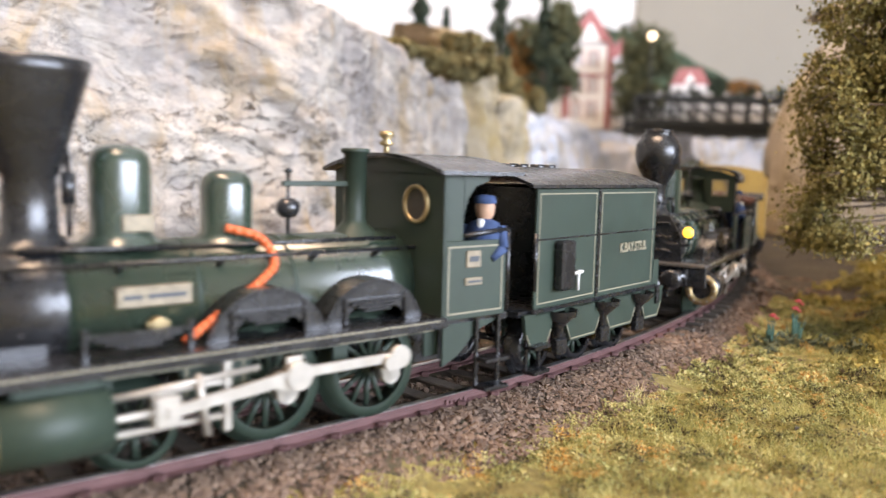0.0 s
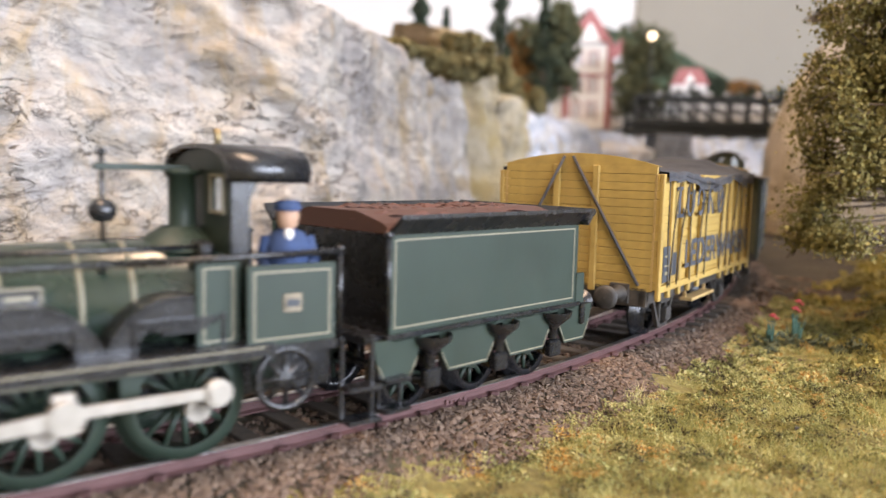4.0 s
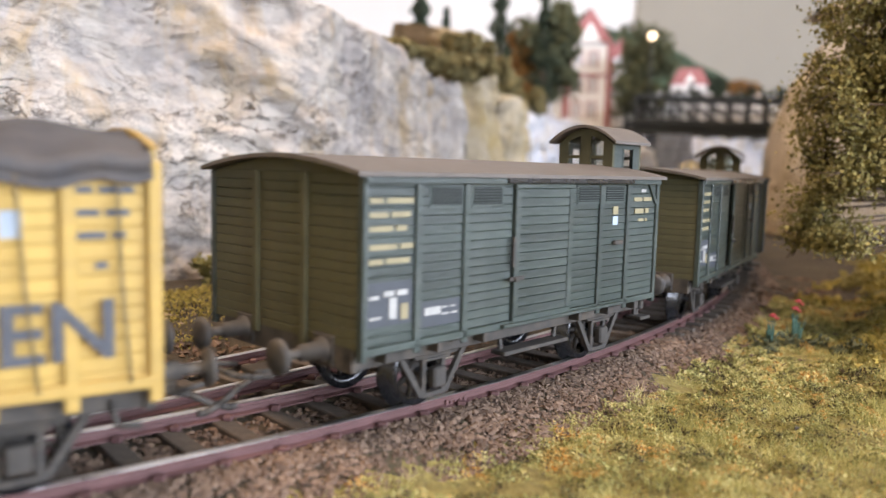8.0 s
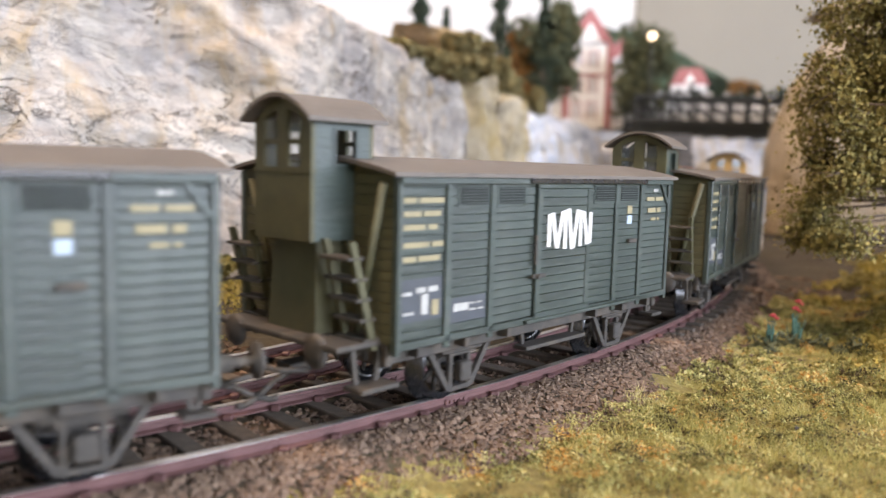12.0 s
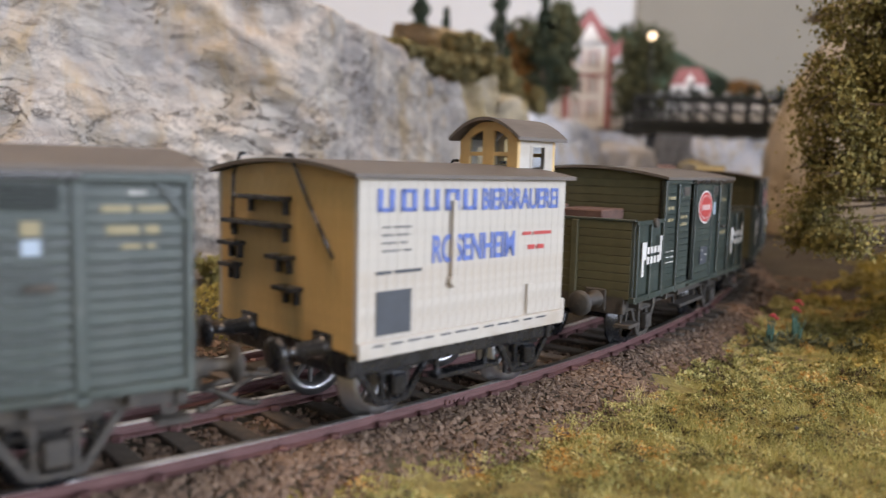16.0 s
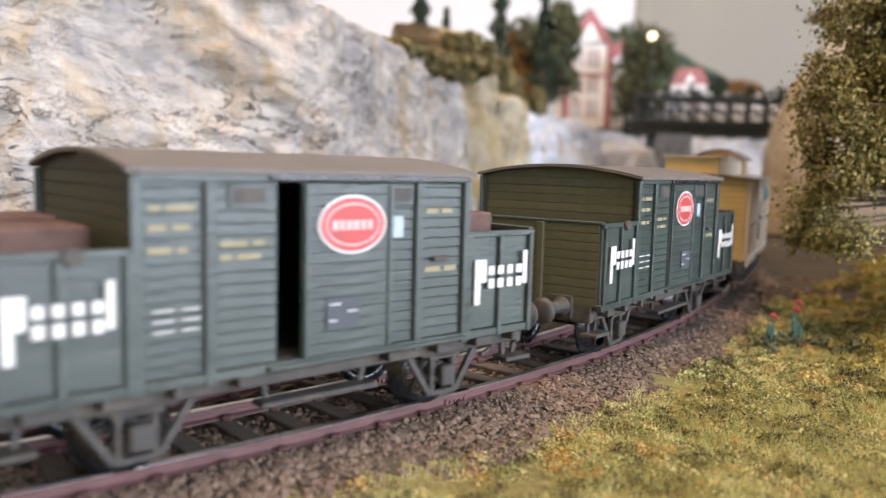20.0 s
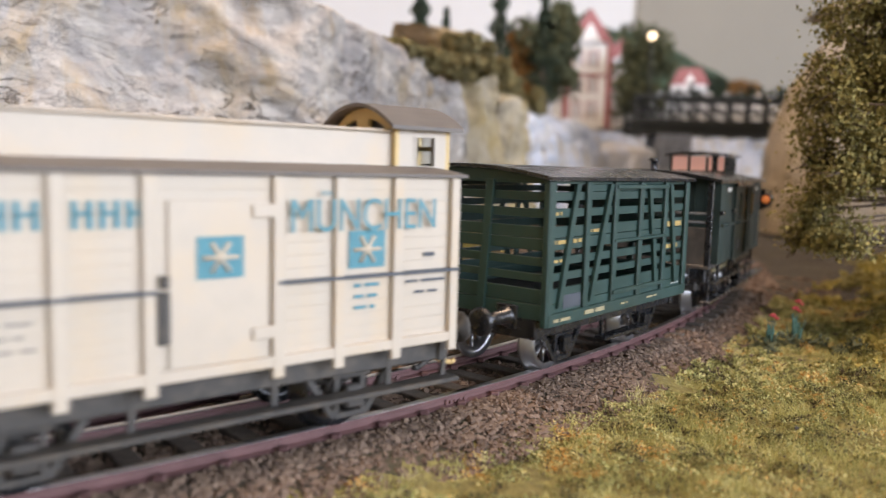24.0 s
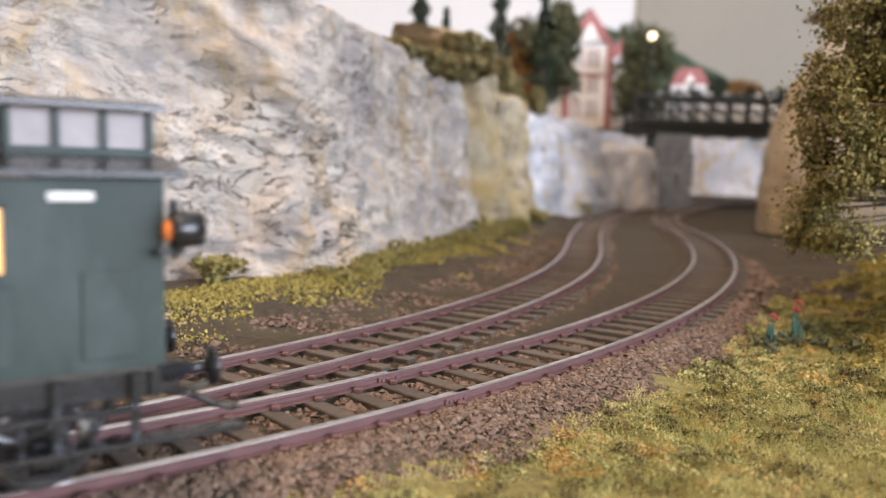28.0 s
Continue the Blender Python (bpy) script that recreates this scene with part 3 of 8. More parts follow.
M_LETTER_OCHRE = node_mat("ochre_lettering", (0.36, 0.24, 0.075), 0.6, 0, 0.25, 1.2, bump=0)
M_LETTER_CREAM = node_mat("cream_lettering", (0.27, 0.23, 0.13), 0.6, 0, 0.15, 1.5, bump=0)
M_LETTER_WHITE = node_mat("white_lettering", (0.62, 0.61, 0.58), 0.6, 0, 0.08, 1.5, bump=0)
M_LETTER_FADED = node_mat("faded_white_lettering", (0.36, 0.36, 0.34), 0.6, 0, 0.25, 1.2, bump=0)
M_LETTER_BLUE = node_mat("blue_lettering", (0.10, 0.16, 0.42), 0.6, 0, 0.15, 1.5, bump=0)
M_LETTER_NAVY = node_mat("navy_lettering", (0.065, 0.072, 0.085), 0.6, 0, 0.3, 1.5, bump=0)
M_LETTER_TEAL = node_mat("teal_lettering", (0.05, 0.20, 0.24), 0.6, 0, 0.12, 1.5, bump=0)
M_LETTER_PINK = node_mat("faded_pink_lettering", (0.60, 0.42, 0.40), 0.6, 0, 0.2, 1.5, bump=0)
M_LETTER_RED = node_mat("red_lettering", (0.44, 0.055, 0.05), 0.5, 0, 0.08, 3, bump=0)
M_SLATE = node_mat("dark_slate_panel", (0.05, 0.058, 0.068), 0.6, 0, 0.15, 2, bump=0)
M_SILVER = node_mat("silver_steel", (0.42, 0.42, 0.42), 0.34, 0.9, 0.12, 2, 0.2, (0.25, 0.2, 0.15), 5, bump=0.02)
M_ROD = node_mat("pale_nickel_rod", (0.46, 0.43, 0.38), 0.40, 0.6, 0.12, 2, 0.2, (0.35, 0.28, 0.2), 5, bump=0.02)
M_BRASS = node_mat("brass", (0.42, 0.32, 0.17), 0.42, 0.85, 0.15, 2, bump=0.02)
M_RUSTBOX = node_mat("red_brown_crate", (0.105, 0.055, 0.042), 0.85, 0, 0.3, 2.5, 0.4, (0.14, 0.09, 0.07), 5, bump=0.12)
M_ORANGE = node_mat("orange_hose", (0.62, 0.13, 0.04), 0.45, 0, 0.08, 3, bump=0.01)
# near-black: the shade inside and under the wagons is put into this colour
M_DARK = node_mat("near_black_interior_shade", (0.02, 0.018, 0.015), 0.9, 0, 0.2, 3, bump=0.02)
M_PAPER = node_mat("paper_label", (0.70, 0.69, 0.66), 0.7, 0, 0.08, 1, bump=0)
M_PAPER_BLUE = node_mat("blue_label", (0.36, 0.44, 0.52), 0.7, 0, 0.08, 1, bump=0)
M_CLOTH = node_mat("blue_cloth", (0.035, 0.065, 0.15), 0.85, 0, 0.2, 1.5, bump=0.05)
M_SKIN = node_mat("figure_paint", (0.50, 0.30, 0.20), 0.6, 0, 0.1, 1, bump=0)
M_LINE = node_mat("gilt_lining", (0.25, 0.225, 0.155), 0.5, 0.1, 0.15, 1, bump=0)
M_LAMP = glow_mat("yellow_lamp_glow", (1.0, 0.55, 0.04), 3.2)
M_WARM = glow_mat("warm_interior_glow", (1.0, 0.55, 0.20), 2.0)
M_ROOM_GLOW = glow_mat("added_room_glow", (1.0, 0.42, 0.12), 20.0)
M_VAN = node_mat("scuffed_green_paint", (0.024, 0.040, 0.034), 0.55, 0, 0.2, 3, 0.5, (0.062, 0.083, 0.080), 5, bump=0.06, bump_scale=1.2, stretch=(1, 1, 0.4), spec=0.4)
M_PLATE = node_mat("cast_plate", (0.24, 0.20, 0.14), 0.5, 0.4, 0.3, 1.2, bump=0.05, bump_scale=0.6)
M_CURTAIN = node_mat("pale_curtain", (0.31, 0.275, 0.27), 0.5, 0, 0.15, 3, bump=0)
M_WARM_SOFT = glow_mat("warm_curtain_glow", (0.60, 0.34, 0.27), 0.75)
M_BARREL = node_mat("barrel_wood", (0.30, 0.195, 0.115), 0.6, 0, 0.2, 2, 0.3, (0.2, 0.12, 0.06), 4, bump=0.05)
M_PANE = glass_mat("window_glass")

SIDE_Y, FAR_Y = 17.5, -19.5
WHEELS, RODS = [], []
_cache = {}


def shared(key, build):
    if key not in _cache:
        _cache[key] = build()
    return _cache[key]


def plank(parent, x0, x1, y0, y1, z0, z1, mat, name="plank"):
    """One board, on mesh data shared by boards of its size."""
    d = (round(x1 - x0, 2), round(y1 - y0, 2), round(z1 - z0, 2), mat.name)
    me = shared(("plank",) + d, lambda: Mesh().box(-d[0] / 2, d[0] / 2, -d[1] / 2, d[1] / 2, -d[2] / 2, d[2] / 2, 0.02 if mat in (M_CREAM, M_WHITE) else 0.07).data("plank", mat))
    return part(name, me, None, parent, "", ((x0 + x1) / 2, (y0 + y1) / 2, (z0 + z1) / 2))


def letters(parent, text, x0, x1, z0, z1, mat, y=SIDE_Y + 0.75, name="lettering", bold=0.0):
    """Raised writing on the side, from x0 (front) back to x1, fitted to the height z0 to z1."""
    cu = bpy.data.curves.new(name, "FONT")
    cu.body, cu.size, cu.extrude, cu.offset = text, 1.0, 0.02, bold
    tmp = bpy.data.objects.new(name, cu)
    scene.collection.objects.link(tmp)
    bpy.context.view_layer.update()
    me = bpy.data.meshes.new_from_object(tmp.evaluated_get(bpy.context.evaluated_depsgraph_get()))
    bpy.data.objects.remove(tmp)
    me.materials.clear()
    me.materials.append(mat)
    co = np.array([v.co for v in me.vertices])
    lo, hi = co.min(0), co.max(0)
    for v in me.vertices:
        a, b = (v.co.x - lo[0]) / (hi[0] - lo[0]), (v.co.y - lo[1]) / (hi[1] - lo[1])
        v.co = ((x0 + (x1 - x0) * a) * MM, (y + (0.10 if v.co.z > 0 else 0)) * MM, (z0 + (z1 - z0) * b) * MM)
    return part(name, me, None, parent)


def bars(parent, items, mat, y=SIDE_Y + 0.75, name="marking"):
    """Painted bars on the side: (x0, x1, z0, z1) each."""
    for n, (x0, x1, z0, z1) in enumerate(items):
        cuts = [(x0, x1)]
        if name == "marking" and abs(x1 - x0) > 3.0 and z1 - z0 < 1.3:
            f = 0.34 + 0.11 * (n % 4)
            g = 0.3 * (1 if x1 > x0 else -1)
            c = x0 + (x1 - x0) * f
            cuts = [(x0, c - g), (c + g, x1 - (x1 - x0) * 0.08 * (n % 3))]
        for a, b in cuts:
            part(name, Mesh().box(min(a, b), max(a, b), y - 0.02, y + 0.10, z0 + 0.12, z1 - 0.12), mat, parent)


def arc_roof(x0, x1, y0, y1, z_eave, rise, thick=0.7, n=14):
    """Outline of an arched roof, pushed along x."""
    up = [(y0 + (y1 - y0) * i / n, z_eave + rise * (1 - (2 * i / n - 1) ** 2)) for i in range(n + 1)]
    poly = [(y, z + thick) for y, z in up][::-1] + up
    return Mesh().prism(poly[::-1], "x", x0, x1, 0, False)


def arch_gable(parent, x0, x1, y0, y1, z_eave, rise, mat, n=12):
    up = [(y0 + (y1 - y0) * i / n, z_eave + rise * (1 - (2 * i / n - 1) ** 2)) for i in range(n + 1)]
    part("gable", Mesh().prism(up[::-1], "x", x0, x1), mat, parent)


def wheelset(parent, x, r, mid, mat=None, spokes=8, rim=None, tread=8.6):
    """An axle with two spoked wheels that turns as the train runs."""
    axle = part("wheelset", Mesh().tube((0, -13.5, 0), (0, 13.5, 0), 0.7, n=8), M_BLACK, parent, "", (x, 0, r))

    hub = mat or M_CHASSIS
    tyre = rim or M_BLACK
    ring = shared(("tyre", r, tyre.name), lambda: Mesh().lathe((0, -1.3, 0), (0, 1, 0), [(0, r * 0.80), (0, r), (1.9, r), (2.1, r + 0.9), (2.7, r + 0.9), (2.7, r * 0.80), (0, r * 0.80)], 28).data("wheel", tyre))
    boss = shared(("boss", hub.name), lambda: Mesh().tube((0, -1.2, 0), (0, 1.2, 0), 1.5, n=12).data("hub", hub))
    spoke = shared(("spoke", r, hub.name), lambda: Mesh().tube((1.1, 0, 0), (r * 0.84, 0, 0), 0.55, 0.4, 6).data("spoke", hub))
    for y in (-tread, tread):
        w = part("wheel", ring, None, axle)
        # the flange looks inward
        w.matrix_basis = pose(0, y * MM, 0, 0, 0, 180 if y > 0 else 0)
        part("hub", boss, None, axle, "", (0, y, 0))
        for k in range(spokes):
            o = part("spoke", spoke, None, axle)
            o.matrix_basis = pose(0, y * MM, 0, 0, 360.0 * k / spokes, 0)
    WHEELS.append((axle, x, r, mid))
    return axle


def axle_guard(parent, x, mat, y=13.2, top=12.0, r=5.5):
    """Forked axle guards, box and leaf spring on both sides of an axle."""
    for sy in (1, -1):
        def build():
            m = Mesh()
            m.box(-2.6, -1.7, -0.4, 0.4, r - 2.5, top, 0.1).box(1.7, 2.6, -0.4, 0.4, r - 2.5, top, 0.1)
            m.box(-2.6, 2.6, -0.45, 0.45, r - 3.2, r - 2.4, 0.1)
            for s in (-1, 1):
                m.prism([(s * 2.0, r - 3), (s * 3.1, r - 3), (s * 9.4, top), (s * 8.2, top)] if s > 0 else [(s * 8.2, top), (s * 9.4, top), (s * 3.1, r - 3), (s * 2.0, r - 3)], "y", -0.4, 0.4)
            for k in range(4):
                w = 8.0 - 1.6 * k
                m.box(-w, w, -0.9, 0.9, top - 2.2 + 0.0 - 0.55 * k, top - 1.7 - 0.55 * k, 0.1)
            m.box(-1.4, 1.4, 0.2, 1.9, r - 1.5, r + 1.7, 0.3)
            return m.data("axle_guard", mat)
        o = part("axle_guard", shared(("guard", mat.name, top, r), build), None, parent, "", (x, sy * y, 0))
        if sy < 0:
            o.rotation_euler = (0, 0, math.pi)


def buffers(parent, x, front, mat, z=12.0, half=9.8, head=2.55):
    """Two buffers on one end; front: +1 or -1."""
    for y in (half, -half):
        def build():
            m = Mesh()
            m.lathe((0, 0, 0), (1, 0, 0), [(0, 0.2), (0, 1.9), (0.8, 1.9), (1.0, 1.3), (4.2, 1.2), (4.2, 0.75), (7.2, 0.7), (7.5, head), (8.0, head), (8.4, head * 0.7), (8.5, 0.1)], 16)
            m.box(-0.3, 0.4, -2.2, 2.2, -2.2, 2.2, 0.2)
            return m.data("buffer", mat)
        o = part("buffer", shared(("buffer", mat.name, head), build), None, parent, "", (x, y, z))
        if front < 0:
            o.rotation_euler = (0, 0, math.pi)


def coupling(parent, x, front, mat):
    """The hook and wire loop of a model coupling."""
    s = front
    m = Mesh().box(min(x, x + s * 6), max(x, x + s * 6), -1.8, 1.8, 6.8, 8.3, 0.2)
    loop = [(x + s * 5, -4.5, 7.8), (x + s * 9, -5.2, 8.6), (x + s * 10.5, -4.2, 8.8), (x + s * 10.5, 4.2, 8.8), (x + s * 9, 5.2, 8.6), (x + s * 5, 4.5, 7.8)]
    m.pipe(loop, 0.42)
    part("coupling", m, mat, parent)
    h = Mesh().pipe([(x + s * 4, 0, 7.0), (x + s * 8, 0.6, 6.0), (x + s * 11, 0.8, 4.2), (x + s * 13.5, 0.8, 3.4), (x + s * 14.5, 0.8, 3.6)], 0.5)
    part("coupling_hook", h, mat, parent)


def underframe(parent, x0, x1, mat, z0=9.8, z1=12.4, head=True):
    for y in (14.6, -15.6):
        part("solebar", Mesh().box(x0, x1, y - 0.7, y + 0.7, z0, z1, 0.15), mat, parent)
    for x in ((x0, x0 + 1.4), (x1 - 1.4, x1)):
        part("headstock", Mesh().box(x[0], x[1], -16.5, 15.8, z0 - 0.2, z1 + 1.0, 0.2), mat, parent)
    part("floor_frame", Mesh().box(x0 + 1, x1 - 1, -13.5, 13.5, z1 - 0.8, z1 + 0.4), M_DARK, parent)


def step_board(parent, xa, xb, y, z, depth, mat, up=11.5):
    m = Mesh().box(min(xa, xb), max(xa, xb), y - depth, y, z - 0.35, z + 0.35, 0.1)
    for x in (xa, xb):
        d = 0.6 if x == min(xa, xb) else -0.6
        m.prism([(x + d * 2.2, z), (x + d * 3.4, z), (x + d * 2.2, up), (x + d * 1.0, up)] if d > 0 else [(x + d * 3.4, z), (x + d * 2.2, z), (x + d * 1.0, up), (x + d * 2.2, up)], "y", y - depth + 0.4, y - depth + 1.0)
    part("step_board", m, mat, parent)


def brake_cab(parent, x0, x1, y0, y1, z0, z_eave, rise, mat_side, mat_end, mat_roof, front_windows=True, sill=40.5):
    """A brakeman's cabin with an arched roof and small windows; its sides are open frames."""
    cab = part("brake_cabin", Mesh().box(x0 + 0.3, x1 - 0.3, y0 + 0.3, y1 - 0.3, z0, z0 + 0.8), mat_end, parent)
    c = (y0 + y1) / 2
    for x in (x0, x1):
        xa, xb = (x, x + 0.7) if x == x0 else (x - 0.7, x)
        m = Mesh()
        m.box(xa, xb, y0, y1, z0, sill - 3.2)
        e = (y1 - y0) * 0.17
        half = lambda yy: z_eave + (rise - 0.1) * (1 - (2 * (yy - y0) / (y1 - y0) - 1) ** 2)
        bays = ((y0 + e, c - e * 0.55), (c + e * 0.55, y1 - e))
        for ya, yb in ((y0, y0 + e), (c - e * 0.55, c + e * 0.55), (y1 - e, y1)):
            m.prism([(ya, sill - 3.2), (yb, sill - 3.2), (yb, half(yb)), (ya, half(ya))], "x", xa, xb)
        for ya, yb in bays:
            # the window's head follows the arch of the roof
            ring_ = [(ya + (yb - ya) * k / 6, half(ya + (yb - ya) * k / 6)) for k in range(7)]
            m.prism(ring_[::-1] + [(yy, zz - 1.5) for yy, zz in ring_], "x", xa, xb)
            zm = (sill - 3.2 + z_eave) / 2 + 0.4
            m.box(xa + 0.1, xb - 0.1, ya, yb, zm - 0.35, zm + 0.35)
        m.box(xa - 0.12, xb + 0.12, y0 - 0.1, y1 + 0.1, sill - 4.0, sill - 3.4)
        part("end_wall", m, mat_end, cab)
        for ya, yb in bays:
            g = part("window_pane", Mesh().box((xa + xb) / 2 - 0.05, (xa + xb) / 2 + 0.05, ya, yb, sill - 3.2, z_eave + 0.6), M_PANE, cab)
            g.visible_shadow = False
    w0, w1 = x0 + (x1 - x0) * 0.30, x0 + (x1 - x0) * 0.62
    for ya, yb in ((y0, y0 + 0.7), (y1 - 0.7, y1)):
        m = Mesh().box(x0 + 0.7, x1 - 0.7, ya, yb, z0, sill - 2.6).box(x0 + 0.7, w0, ya, yb, sill - 2.6, z_eave - 1.0).box(w1, x1 - 0.7, ya, yb, sill - 2.6, z_eave - 1.0).box(x0 + 0.7, x1 - 0.7, ya, yb, z_eave - 1.0, z_eave + 0.3)
        part("side_wall", m, mat_side, cab)
        o = 0.15 if ya > 0 else -0.15
        part("window_frame", Mesh().box(w0 - 0.5, w0, ya + o, yb + o, sill - 3, z_eave - 0.7).box(w1, w1 + 0.5, ya + o, yb + o, sill - 3, z_eave - 0.7).box(w0, w1, ya + o, yb + o, sill - 3.1, sill - 2.6), mat_side, cab)
    part("cabin_roof", arc_roof(x0 - 1.6, x1 + 1.6, y0 - 1.6, y1 + 1.6, z_eave, rise, 0.6), mat_roof, cab)
    return cab


def begin(name, label, mid, base, category="wagon", group="wagons of the train"):
    o = thing(name, label, category, group)
    TRAIN.append((o, mid, base))
    return o


TRAIN = []      # (thing, place of its middle at the start, distance between its axles)


# ---- meadow, bushes and trees ----
M_FLOCK_YELLOW = island_mat("yellow_flock", [(0.40, 0.32, 0.07), (0.30, 0.25, 0.055), (0.20, 0.165, 0.045), (0.46, 0.37, 0.10)], (0.36, 0.27, 0.06))
M_LEAF = island_mat("leaf_flock", [(0.20, 0.172, 0.052), (0.25, 0.21, 0.062), (0.165, 0.145, 0.046), (0.28, 0.228, 0.074), (0.22, 0.187, 0.056)], (0.19, 0.162, 0.05), 0.9)
M_LEAF_DARK = island_mat("dark_leaf_flock", [(0.085, 0.092, 0.045), (0.12, 0.125, 0.06), (0.06, 0.07, 0.036)], (0.10, 0.105, 0.05))
M_CONIFER = island_mat("conifer_flock", [(0.022, 0.040, 0.022), (0.035, 0.055, 0.028), (0.018, 0.03, 0.018)], (0.03, 0.045, 0.025))
M_AUTUMN = island_mat("autumn_flock", [(0.30, 0.13, 0.03), (0.22, 0.10, 0.03)], (0.26, 0.15, 0.04))
M_BARK = node_mat("bark", (0.12, 0.085, 0.06), 0.9, 0, 0.4, 1.5, bump=0.3, bump_scale=1.0)


def flake(me, rng, x, y, z, r):
    """A crumb of foam: an uneven four-sided chip."""
    v = []
    for k in range(4):
        d = Vector((rng.gauss(0, 1), rng.gauss(0, 1), rng.gauss(0, 1)))
        d = d.normalized() * r * rng.uniform(0.6, 1.3) if d.length else Vector((r, 0, 0))
        v.append((x + d.x, y + d.y, z + d.z))
    me.add(v, [(0, 1, 2), (0, 2, 3), (0, 3, 1), (1, 3, 2)])


def spot_heights(n, rng, line, s0, s1, l0, l1, power=1.0):
    s = np.array([rng.uniform(s0, s1) for _ in range(n)])
    lat = np.array([l0 + (l1 - l0) * rng.random() ** power for _ in range(n)])
    x, y = line.at(s, lat)
    return x, y, ground_z(x, y), s, lat


def crumbs(name, label, x, y, z, r, mat, seed):
    """Many four-sided foam crumbs as one sheet of turf."""
    rs = np.random.RandomState(seed)
    d = rs.normal(size=(len(x), 4, 3))
    d /= np.linalg.norm(d, axis=2, keepdims=True)
    d *= (np.asarray(r)[:, None] * rs.uniform(0.6, 1.3, (len(x), 4)))[:, :, None]
    v = (np.stack([x, y, z], 1)[:, None, :] + d).reshape(-1, 3) * MM
    f = (np.arange(len(x))[:, None, None] * 4 + np.array([(0, 1, 2), (0, 2, 3), (0, 3, 1), (1, 3, 2)])).reshape(-1, 3)
    me = bpy.data.meshes.new(name)
    me.from_pydata(v.tolist(), [], f.tolist())
    me.materials.append(mat)
    return tagged(new(name, me), label, "turf", kind="stuff")


rng = random.Random(21)
M_MEADOW = patch_mat("meadow_flock", 8.0, TURF_STOPS, 0.40)
x, y, z, s, lat = spot_heights(190000, rng, MAIN, -60, 190, 20, 130, 1.3)
keep = (y > 62) & (x * x + y * y > 4900) & (x < 0.62 * y + 26) & (lat > 23 + 3.0 * wobble(x, y, 7, 5.0))
x, y, z = x[keep], y[keep], z[keep]
lump = np.clip(wobble(x, y, 10, 2.0) + 0.6 * wobble(x, y, 4.5, 9.0) + 0.25, 0, 1.2)
fleck = np.random.RandomState(4)
z = z + (0.25 + 3.2 * lump) * fleck.uniform(0, 1, len(x)) ** 0.6
crumbs("meadow_flock", "crumbly yellow-green moss turf with ochre and dark patches", x, y, z, fleck.uniform(0.13, 0.36, len(x)) * np.where(y < 150, 1, 1.5), M_MEADOW, 8)
sparse = fleck.randint(0, len(x), 2600)
sparse = sparse[wobble(x[sparse], y[sparse], 4.0, 27.0) > 0.18]
crumbs("earth_flock", "dark brown-grey crumbs in the turf", x[sparse], y[sparse], z[sparse] + 0.35, fleck.uniform(0.2, 0.5, len(sparse)), island_mat("earth_crumbs", [(0.075, 0.055, 0.040), (0.11, 0.085, 0.055), (0.05, 0.042, 0.04)], (0.13, 0.10, 0.06)), 9)

mx, my, mz, ms, ml = spot_heights(110, rng, MAIN, -25, 120, 32, 95, 1.0)
px, py, pz, pr = [], [], [], []
for i in range(len(mx)):
    if my[i] < 75 or mx[i] > 0.62 * my[i] + 20:
        continue
    wide_, high_ = rng.uniform(1.4, 3.6), rng.uniform(1.2, 3.0)
    for _ in range(int(90 * wide_)):
        a, u = rng.uniform(0, 6.283), rng.random() ** 0.5
        px.append(mx[i] + wide_ * u * math.cos(a) * 1.2)
        py.append(my[i] + wide_ * u * math.sin(a))
        pz.append(mz[i] + 0.6 + high_ * (1 - u * u) * rng.uniform(0.55, 1.0))
        pr.append(rng.uniform(0.14, 0.34))
crumbs("moss_mounds", "small olive and ochre moss mounds in the meadow", np.array(px), np.array(py), np.array(pz), pr, patch_mat("mound_flock", 6.0, ((0.0, (0.07, 0.055, 0.03)), (1.0, (0.50, 0.27, 0.08)), (0.22, (0.13, 0.12, 0.045)), (0.45, (0.22, 0.215, 0.075)), (0.75, (0.36, 0.33, 0.12))), 0.4), 15)

# static grass: pale lime fibres, thick in patches
x, y, z, s, lat = spot_heights(110000, rng, MAIN, -55, 150, 22, 120, 1.1)
keep = (y > 62) & (x * x + y * y > 4900) & (x < 0.62 * y + 26) & (wobble(x, y, 17, 6.0) + 0.5 * wobble(x, y, 5, 8.0) + 0.012 * (lat - 50) > 0.02)
x, y, z = x[keep], y[keep], z[keep]
n_ = len(x)
a, b = fleck.uniform(0, 6.3, n_), fleck.uniform(0, 6.3, n_)
tall = fleck.uniform(0.9, 2.6, n_)
bend = fleck.uniform(0.3, 1.1, n_) * tall
w_ = 0.065
v = np.stack([np.stack([x - w_ * np.cos(a), y - w_ * np.sin(a), z - 0.2], 1), np.stack([x + w_ * np.cos(a), y + w_ * np.sin(a), z - 0.2], 1),
              np.stack([x + bend * np.cos(b), y + bend * np.sin(b), z + tall], 1)], 1).reshape(-1, 3) * MM
me = bpy.data.meshes.new("meadow_grass")
me.from_pydata(v.tolist(), [], np.arange(3 * n_).reshape(-1, 3).tolist())
me.materials.append(patch_mat("static_grass", 13, ((0.0, (0.30, 0.29, 0.10)), (1.0, (0.60, 0.52, 0.24)), (0.4, (0.46, 0.43, 0.15)), (0.7, (0.55, 0.50, 0.20))), 0.7))
tagged(new("meadow_grass", me), "short straw-green static grass on the meadow", "grass", kind="stuff")

